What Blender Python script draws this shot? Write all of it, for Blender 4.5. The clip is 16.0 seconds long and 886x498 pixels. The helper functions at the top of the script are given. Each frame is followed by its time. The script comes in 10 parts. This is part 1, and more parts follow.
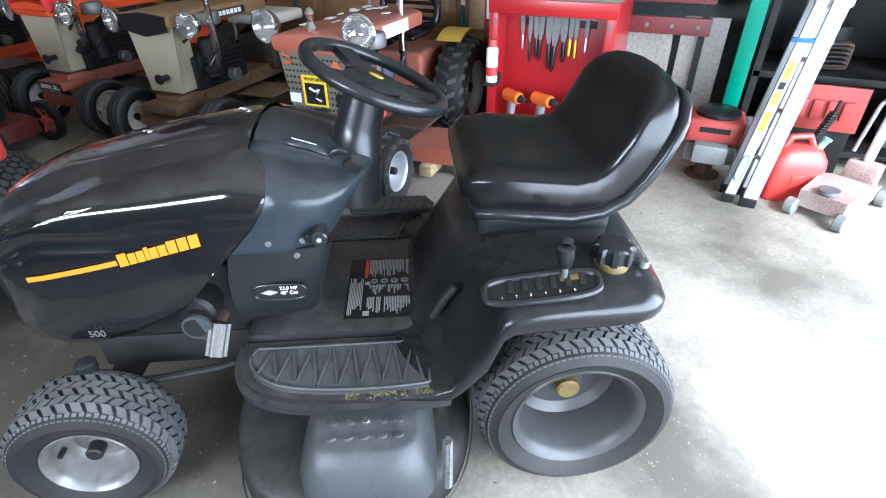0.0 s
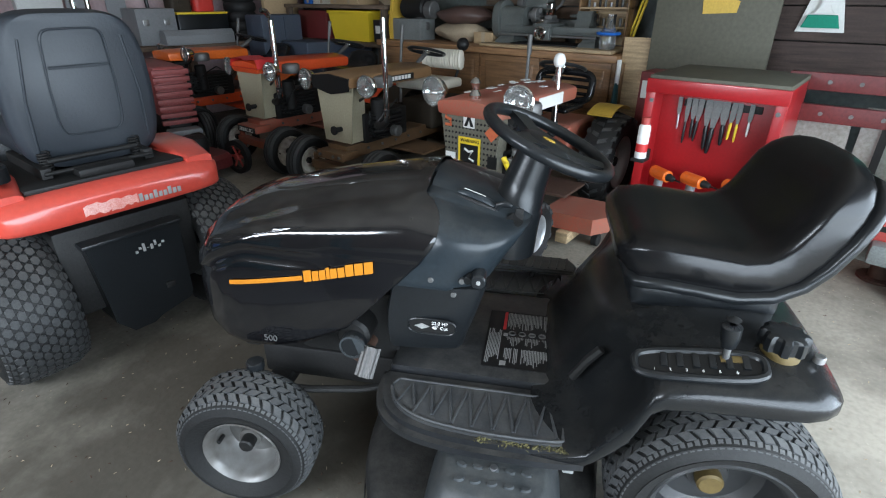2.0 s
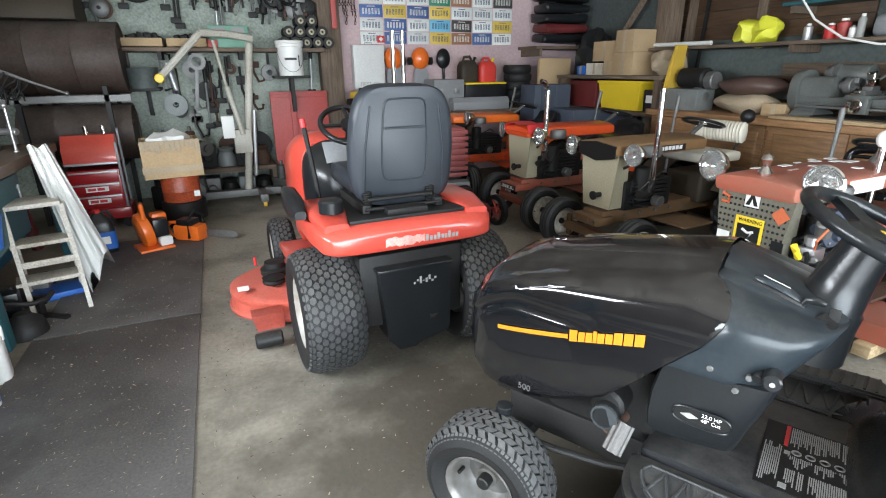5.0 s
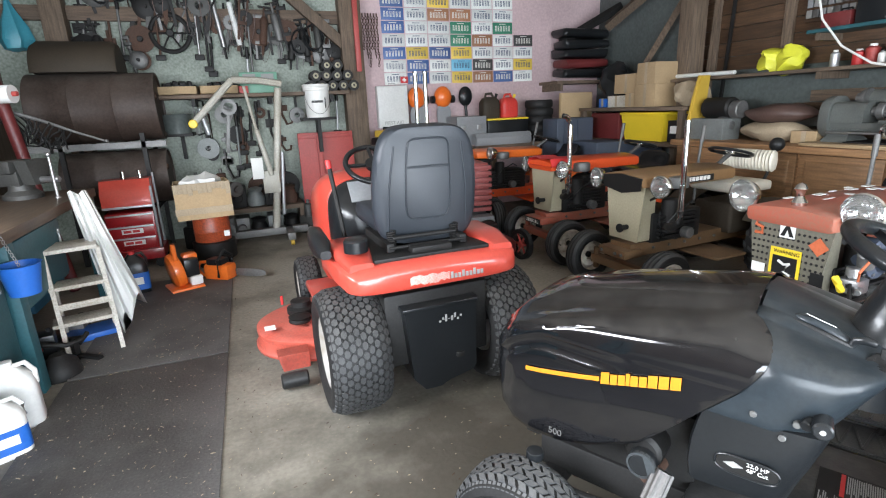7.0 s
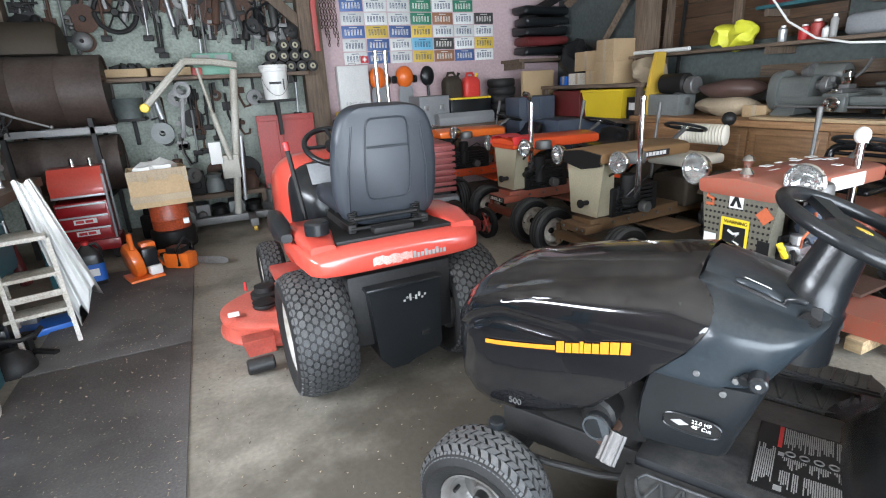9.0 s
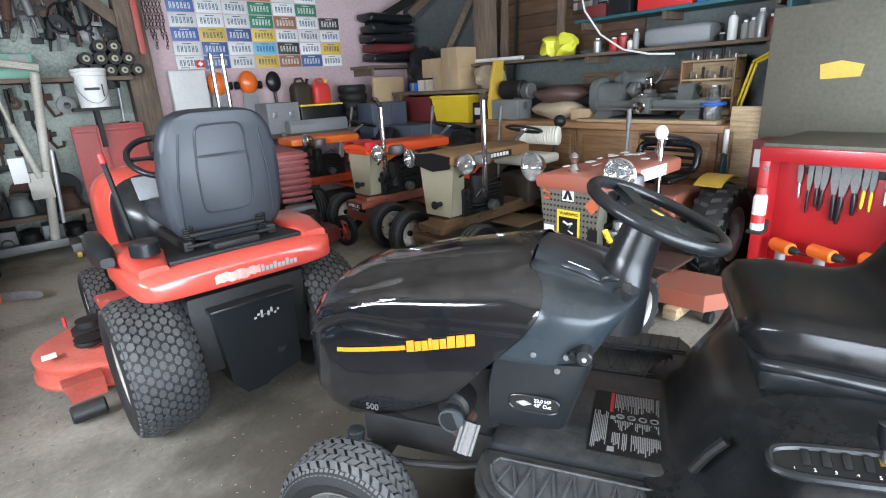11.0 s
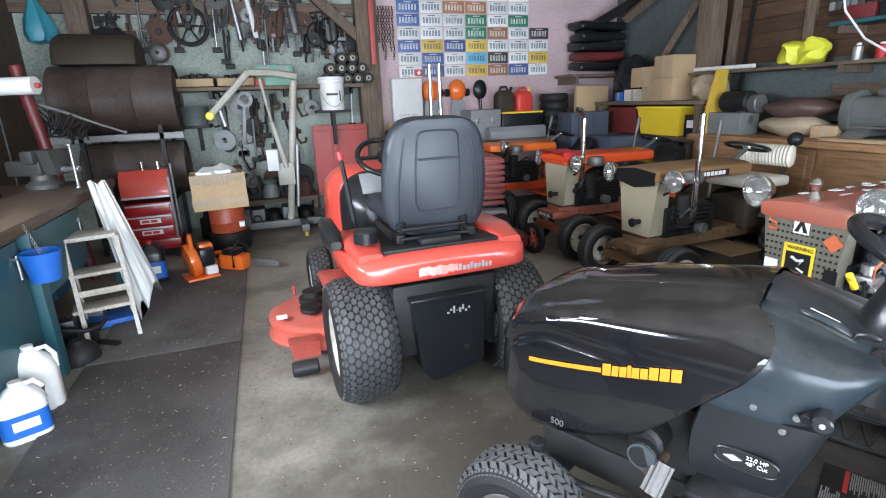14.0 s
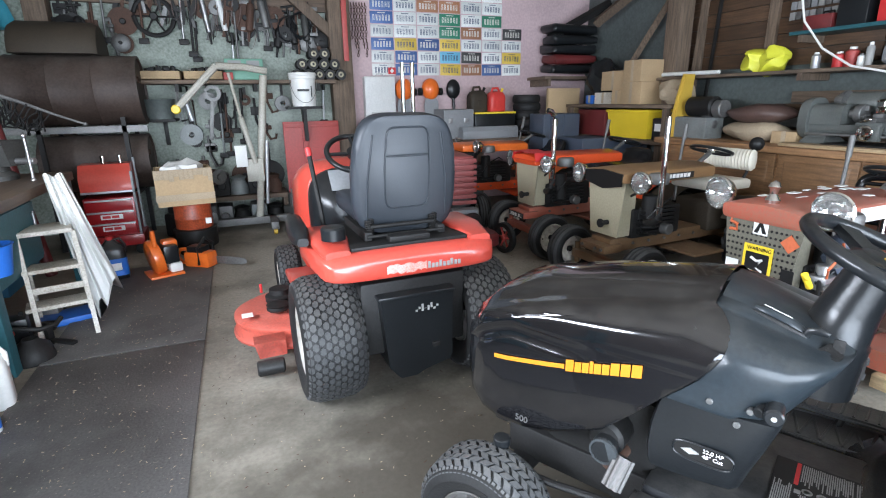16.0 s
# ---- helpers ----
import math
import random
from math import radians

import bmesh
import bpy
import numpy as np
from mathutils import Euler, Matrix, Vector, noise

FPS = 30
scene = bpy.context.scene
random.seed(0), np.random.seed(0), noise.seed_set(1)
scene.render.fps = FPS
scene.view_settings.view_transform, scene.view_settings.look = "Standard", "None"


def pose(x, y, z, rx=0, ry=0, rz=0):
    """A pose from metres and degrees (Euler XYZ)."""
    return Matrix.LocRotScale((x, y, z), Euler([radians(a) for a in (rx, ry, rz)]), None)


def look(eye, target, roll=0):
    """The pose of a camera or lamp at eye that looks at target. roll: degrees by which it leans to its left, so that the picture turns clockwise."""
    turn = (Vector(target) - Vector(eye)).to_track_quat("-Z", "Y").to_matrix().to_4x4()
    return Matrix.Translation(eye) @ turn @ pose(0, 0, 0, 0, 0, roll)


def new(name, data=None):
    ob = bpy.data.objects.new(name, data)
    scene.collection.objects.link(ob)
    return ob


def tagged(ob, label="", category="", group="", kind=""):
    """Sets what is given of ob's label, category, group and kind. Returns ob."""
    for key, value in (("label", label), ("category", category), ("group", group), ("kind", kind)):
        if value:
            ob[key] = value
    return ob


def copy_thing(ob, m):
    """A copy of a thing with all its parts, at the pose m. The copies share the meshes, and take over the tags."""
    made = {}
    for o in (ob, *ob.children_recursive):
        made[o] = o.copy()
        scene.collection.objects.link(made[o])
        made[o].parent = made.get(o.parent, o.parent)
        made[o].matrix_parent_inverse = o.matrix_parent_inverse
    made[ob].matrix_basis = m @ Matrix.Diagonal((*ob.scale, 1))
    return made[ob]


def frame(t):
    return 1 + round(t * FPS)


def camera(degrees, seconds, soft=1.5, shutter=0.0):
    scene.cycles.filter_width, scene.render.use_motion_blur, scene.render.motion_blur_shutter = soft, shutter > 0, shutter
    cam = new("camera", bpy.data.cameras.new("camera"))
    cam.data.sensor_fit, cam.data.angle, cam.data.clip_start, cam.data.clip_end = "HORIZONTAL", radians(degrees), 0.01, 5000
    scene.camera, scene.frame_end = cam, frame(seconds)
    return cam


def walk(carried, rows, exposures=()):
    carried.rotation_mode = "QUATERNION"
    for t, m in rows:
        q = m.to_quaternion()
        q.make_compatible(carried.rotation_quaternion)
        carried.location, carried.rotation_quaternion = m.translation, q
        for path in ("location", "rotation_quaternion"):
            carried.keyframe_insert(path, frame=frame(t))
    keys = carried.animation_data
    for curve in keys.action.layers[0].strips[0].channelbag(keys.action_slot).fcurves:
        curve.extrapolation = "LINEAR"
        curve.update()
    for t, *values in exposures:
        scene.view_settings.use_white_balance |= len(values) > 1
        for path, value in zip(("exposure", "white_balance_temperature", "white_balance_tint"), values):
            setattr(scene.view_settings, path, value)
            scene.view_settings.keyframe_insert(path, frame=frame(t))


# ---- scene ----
cam = camera(81.7, 16.0, soft=1.1)
EXPOSURES = [(0.0, 0.53, 5700, 13), (0.5, 0.48, 5750, 13), (1.0, 0.30, 5850, 12), (1.5, 0.0, 5900, 10), (2.0, -0.25, 6000, 10), (2.5, -0.2, 6350, 10), (3.0, 0.0, 6450, 10), (3.5, 0.28, 6400, 10), (4.2, 0.44, 6400, 10), (6.3, 0.66, 6450, 14), (10.2, 0.68, 6150, 14),
             (12.3, 0.68, 6100, 14), (16.0, 0.66, 6050, 14)]
PATH = [
    (0, (0.234, 0.013, 1.381), (1.737, 0.742, 0.282), -0.9),
    (0.5, (0.229, -0.015, 1.377), (1.804, 0.595, 0.304), -0.6),
    (1, (0.224, -0.009, 1.376), (1.828, 0.584, 0.339), 0.1),
    (1.5, (0.188, 0.022, 1.383), (1.737, 0.831, 0.41), 0.1),
    (2, (0.12, 0.065, 1.382), (1.492, 1.224, 0.502), 0.2),
    (2.5, (0.07, 0.098, 1.387), (1.264, 1.448, 0.519), -0.1),
    (3, (0.035, 0.096, 1.398), (1.056, 1.595, 0.555), 0.2),
    (3.5, (0.016, 0.096, 1.397), (0.916, 1.699, 0.608), -0.9),
    (4, (0.008, 0.102, 1.398), (0.846, 1.754, 0.645), -1.1),
    (4.2, (0.005, 0.104, 1.398), (0.809, 1.781, 0.662), -1.1),
    (6.5, (-0.009, 0.122, 1.417), (0.688, 1.913, 0.863), -1.3),
    (7, (0.007, 0.128, 1.417), (0.668, 1.938, 0.879), -2.4),
    (7.5, (0.015, 0.137, 1.413), (0.681, 1.934, 0.843), -2.0),
    (8, (0.019, 0.135, 1.411), (0.693, 1.922, 0.818), -1.9),
    (8.5, (0.022, 0.117, 1.409), (0.74, 1.884, 0.807), -2.3),
    (9, (0.031, 0.099, 1.407), (0.791, 1.846, 0.796), -3.2),
    (9.5, (0.034, 0.087, 1.409), (0.829, 1.818, 0.8), -4.0),
    (10, (0.08, 0.074, 1.4), (1.112, 1.679, 0.8), -4.9),
    (10.2, (0.099, 0.063, 1.396), (1.255, 1.581, 0.795), -4.9),
    (12.3, (0.094, 0.108, 1.386), (1.237, 1.626, 0.763), -0.3),
    (12.5, (0.083, 0.111, 1.396), (1.117, 1.701, 0.762), -1.5),
    (13, (0.048, 0.117, 1.407), (0.849, 1.853, 0.817), -2.0),
    (13.5, (0.033, 0.11, 1.41), (0.691, 1.912, 0.843), -2.7),
    (14, (0.026, 0.102, 1.411), (0.63, 1.925, 0.853), -2.2),
    (14.5, (0.03, 0.099, 1.411), (0.657, 1.917, 0.86), -2.3),
    (15, (0.034, 0.097, 1.409), (0.686, 1.908, 0.865), -1.9),
    (15.5, (0.044, 0.094, 1.405), (0.73, 1.893, 0.863), -1.4),
    (16, (0.049, 0.1, 1.397), (0.749, 1.887, 0.837), -0.9),
]
walk(cam, [(t, look(eye, target, roll)) for t, eye, target, roll in PATH],
     exposures=EXPOSURES)

# ---- world and light ----
world = bpy.data.worlds.new("sky")
scene.world = world
world.use_nodes = True
_wn = world.node_tree.nodes
_sky = _wn.new("ShaderNodeTexSky")
_sky.sky_type, _sky.sun_disc = "NISHITA", False
_sky.sun_elevation, _sky.sun_rotation = radians(40), radians(222)
_wn["Background"].inputs["Strength"].default_value = 0.12
world.node_tree.links.new(_sky.outputs["Color"], _wn["Background"].inputs["Color"])

sun = new("sun", bpy.data.lights.new("sun", "SUN"))
sun.data.energy, sun.data.angle, sun.data.color = 5.0, radians(20), (1.0, 0.98, 0.95)
sun.matrix_world = look((-4.0, -8.6, 8.0), (2.2, -1.6, 0))

# daylight in the open garage door
door_light = new("door_daylight", bpy.data.lights.new("door_daylight", "AREA"))
door_light.data.shape, door_light.data.size, door_light.data.size_y = "RECTANGLE", 5.6, 2.0
door_light.data.energy, door_light.data.color = 385.0, (0.84, 0.94, 1.0)
door_light.matrix_world = look((0.9, -1.95, 1.12), (1.3, 3.0, 0.45))
# added fill lamp from the west; the strip opening it stands in is unseen
west_fill = new("west_fill_lamp", bpy.data.lights.new("west_fill_lamp", "AREA"))
west_fill.data.shape, west_fill.data.size, west_fill.data.size_y = "RECTANGLE", 2.1, 0.40
west_fill.data.energy, west_fill.data.color = 140.0, (0.90, 0.96, 1.0)
west_fill.matrix_world = look((-2.15, 1.6, 1.75), (2.6, 2.6, 0.2))


# ---- materials ----
def mat(name, base, rough=0.5, metal=0.0, vary=0.25, scale=12.0, bump=0.15, dust=0.0, coat=0.0, rnd=0.0, fine=8.0, dirt=None):
    """Colour with broad stains, fine grain, bump and uneven gloss."""
    m = bpy.data.materials.new(name)
    m.use_nodes = True
    nt = m.node_tree
    n, l = nt.nodes, nt.links
    b = n["Principled BSDF"]
    tc = n.new("ShaderNodeTexCoord")
    big = n.new("ShaderNodeTexNoise")
    big.inputs["Scale"].default_value, big.inputs["Detail"].default_value = scale * 0.25, 5
    sm = n.new("ShaderNodeTexNoise")
    sm.inputs["Scale"].default_value, sm.inputs["Detail"].default_value = scale * fine, 4
    for t in (big, sm):
        l.new(tc.outputs["Object"], t.inputs["Vector"])
    mix = n.new("ShaderNodeMix")
    mix.data_type = "RGBA"
    dk = dirt or tuple(c * (1 - vary) for c in base)
    mix.inputs["A"].default_value = (*dk, 1)
    mix.inputs["B"].default_value = (*[min(1, c * (1 + vary * 0.5)) for c in base], 1)
    ramp = n.new("ShaderNodeMapRange")
    ramp.inputs["From Min"].default_value, ramp.inputs["From Max"].default_value = 0.35, 0.65
    add = n.new("ShaderNodeMath")
    add.operation = "MULTIPLY_ADD"
    add.inputs[1].default_value, add.inputs[2].default_value = 0.4, 0.0
    l.new(sm.outputs["Fac"], add.inputs[0])
    add2 = n.new("ShaderNodeMath")
    add2.operation = "MULTIPLY_ADD"
    add2.inputs[1].default_value = 0.6
    l.new(big.outputs["Fac"], add2.inputs[0])
    l.new(add.outputs[0], add2.inputs[2])
    l.new(add2.outputs[0], ramp.inputs["Value"])
    l.new(ramp.outputs["Result"], mix.inputs["Factor"])
    out = mix.outputs["Result"]
    if rnd:
        oi = n.new("ShaderNodeObjectInfo")
        hsv = n.new("ShaderNodeHueSaturation")
        mr = n.new("ShaderNodeMapRange")
        mr.inputs["To Min"].default_value, mr.inputs["To Max"].default_value = 1 - rnd, 1 + rnd
        l.new(oi.outputs["Random"], mr.inputs["Value"])
        l.new(mr.outputs["Result"], hsv.inputs["Value"])
        l.new(out, hsv.inputs["Color"])
        out = hsv.outputs["Color"]
    if dust:
        d = n.new("ShaderNodeTexNoise")
        d.inputs["Scale"].default_value, d.inputs["Detail"].default_value = 9.0, 12
        d.inputs["Roughness"].default_value = 0.78
        l.new(tc.outputs["Object"], d.inputs["Vector"])
        geo = n.new("ShaderNodeNewGeometry")
        sep = n.new("ShaderNodeSeparateXYZ")
        l.new(geo.outputs["Normal"], sep.inputs[0])
        up = n.new("ShaderNodeMapRange")
        up.inputs["From Min"].default_value, up.inputs["From Max"].default_value = 0.15, 1.0
        l.new(sep.outputs["Z"], up.inputs["Value"])
        dm = n.new("ShaderNodeMapRange")
        dm.inputs["From Min"].default_value, dm.inputs["From Max"].default_value = 0.36, 0.84
        l.new(d.outputs["Fac"], dm.inputs["Value"])
        mul = n.new("ShaderNodeMath")
        mul.operation = "MULTIPLY"
        l.new(up.outputs["Result"], mul.inputs[0])
        l.new(dm.outputs["Result"], mul.inputs[1])
        mul2 = n.new("ShaderNodeMath")
        mul2.operation = "MULTIPLY"
        mul2.inputs[1].default_value = dust
        l.new(mul.outputs[0], mul2.inputs[0])
        mx = n.new("ShaderNodeMix")
        mx.data_type = "RGBA"
        mx.inputs["B"].default_value = (0.26, 0.245, 0.215, 1)
        l.new(out, mx.inputs["A"])
        l.new(mul2.outputs[0], mx.inputs["Factor"])
        out = mx.outputs["Result"]
        ra = n.new("ShaderNodeMath")
        ra.operation = "MULTIPLY_ADD"
        ra.inputs[1].default_value, ra.inputs[2].default_value = 0.45, rough
        ra.use_clamp = True
        l.new(mul2.outputs[0], ra.inputs[0])
        l.new(ra.outputs[0], b.inputs["Roughness"])
    else:
        rr = n.new("ShaderNodeMapRange")
        rr.inputs["To Min"].default_value, rr.inputs["To Max"].default_value = max(0.02, rough - 0.1), min(1, rough + 0.12)
        l.new(big.outputs["Fac"], rr.inputs["Value"])
        l.new(rr.outputs["Result"], b.inputs["Roughness"])
    l.new(out, b.inputs["Base Color"])
    b.inputs["Metallic"].default_value = metal
    if max(base) < 0.03:
        b.inputs["Specular IOR Level"].default_value = 0.36
    b.inputs["Coat Weight"].default_value = coat
    b.inputs["Coat Roughness"].default_value = 0.05
    if bump:
        bp = n.new("ShaderNodeBump")
        bp.inputs["Strength"].default_value, bp.inputs["Distance"].default_value = bump, 0.004
        l.new(sm.outputs["Fac"], bp.inputs["Height"])
        l.new(bp.outputs["Normal"], b.inputs["Normal"])
    return m


def floor_mat(name, base, dark, scale, rough, bump, specks=0.0, oily=None):
    """Ground: blotches, oil stains, grain and pale specks."""
    m = mat(name, base, rough, 0, 0.35, scale, bump, fine=14)
    nt = m.node_tree
    n, l = nt.nodes, nt.links
    b = n["Principled BSDF"]
    src = b.inputs["Base Color"].links[0].from_socket
    tc = n.new("ShaderNodeTexCoord")
    st = n.new("ShaderNodeTexNoise")
    st.inputs["Scale"].default_value, st.inputs["Detail"].default_value, st.inputs["Roughness"].default_value = 1.1, 8, 0.62
    l.new(tc.outputs["Object"], st.inputs["Vector"])
    mr = n.new("ShaderNodeMapRange")
    mr.inputs["From Min"].default_value, mr.inputs["From Max"].default_value = 0.47, 0.66
    l.new(st.outputs["Fac"], mr.inputs["Value"])
    mx = n.new("ShaderNodeMix")
    mx.data_type = "RGBA"
    mx.inputs["B"].default_value = (*dark, 1)
    l.new(src, mx.inputs["A"])
    l.new(mr.outputs["Result"], mx.inputs["Factor"])
    out = mx.outputs["Result"]
    if specks:
        v = n.new("ShaderNodeTexNoise")
        v.inputs["Scale"].default_value, v.inputs["Detail"].default_value = 75, 3
        l.new(tc.outputs["Object"], v.inputs["Vector"])
        r2 = n.new("ShaderNodeMapRange")
        r2.inputs["From Min"].default_value, r2.inputs["From Max"].default_value = 0.66, 0.74
        r2.inputs["To Max"].default_value = specks
        l.new(v.outputs["Fac"], r2.inputs["Value"])
        m2 = n.new("ShaderNodeMix")
        m2.data_type = "RGBA"
        m2.inputs["B"].default_value = (0.45, 0.41, 0.33, 1)
        l.new(out, m2.inputs["A"])
        l.new(r2.outputs["Result"], m2.inputs["Factor"])
        out = m2.outputs["Result"]
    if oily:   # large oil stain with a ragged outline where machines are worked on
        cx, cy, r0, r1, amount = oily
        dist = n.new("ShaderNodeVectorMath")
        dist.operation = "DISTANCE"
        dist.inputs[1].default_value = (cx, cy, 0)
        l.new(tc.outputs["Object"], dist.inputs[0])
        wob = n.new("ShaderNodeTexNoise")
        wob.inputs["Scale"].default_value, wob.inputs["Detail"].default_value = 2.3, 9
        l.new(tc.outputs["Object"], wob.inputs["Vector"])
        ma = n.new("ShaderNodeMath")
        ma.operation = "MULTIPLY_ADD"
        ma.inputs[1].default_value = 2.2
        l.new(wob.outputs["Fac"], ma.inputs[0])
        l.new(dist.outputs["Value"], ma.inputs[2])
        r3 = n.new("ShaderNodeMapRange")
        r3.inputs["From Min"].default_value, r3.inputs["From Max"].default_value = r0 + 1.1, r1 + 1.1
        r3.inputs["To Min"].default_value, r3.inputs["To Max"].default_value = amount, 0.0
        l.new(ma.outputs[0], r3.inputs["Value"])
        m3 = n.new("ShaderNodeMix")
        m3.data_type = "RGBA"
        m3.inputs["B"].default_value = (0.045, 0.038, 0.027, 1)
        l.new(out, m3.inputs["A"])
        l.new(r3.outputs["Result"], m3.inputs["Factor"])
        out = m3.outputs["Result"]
    l.new(out, b.inputs["Base Color"])
    return m


def wood_mat(name, base, rough=0.55, scale=6.0, along="X", rnd=0.2):
    m = mat(name, base, rough, 0, 0.3, 10, 0.1, rnd=rnd)
    nt = m.node_tree
    n, l = nt.nodes, nt.links
    b = n["Principled BSDF"]
    src = b.inputs["Base Color"].links[0].from_socket
    tc, mp, no = n.new("ShaderNodeTexCoord"), n.new("ShaderNodeMapping"), n.new("ShaderNodeTexNoise")
    mp.inputs["Scale"].default_value = {"X": (0.08, 1, 1), "Y": (1, 0.08, 1), "Z": (1, 1, 0.08)}[along]
    no.inputs["Scale"].default_value, no.inputs["Detail"].default_value = scale * 9, 6
    l.new(tc.outputs["Object"], mp.inputs["Vector"])
    l.new(mp.outputs["Vector"], no.inputs["Vector"])
    mr = n.new("ShaderNodeMapRange")
    mr.inputs["From Min"].default_value, mr.inputs["From Max"].default_value = 0.35, 0.7
    mr.inputs["To Max"].default_value = 0.75
    l.new(no.outputs["Fac"], mr.inputs["Value"])
    mx = n.new("ShaderNodeMix")
    mx.data_type = "RGBA"
    mx.inputs["B"].default_value = (*[c * 0.35 for c in base], 1)
    l.new(src, mx.inputs["A"])
    l.new(mr.outputs["Result"], mx.inputs["Factor"])
    l.new(mx.outputs["Result"], b.inputs["Base Color"])
    return m


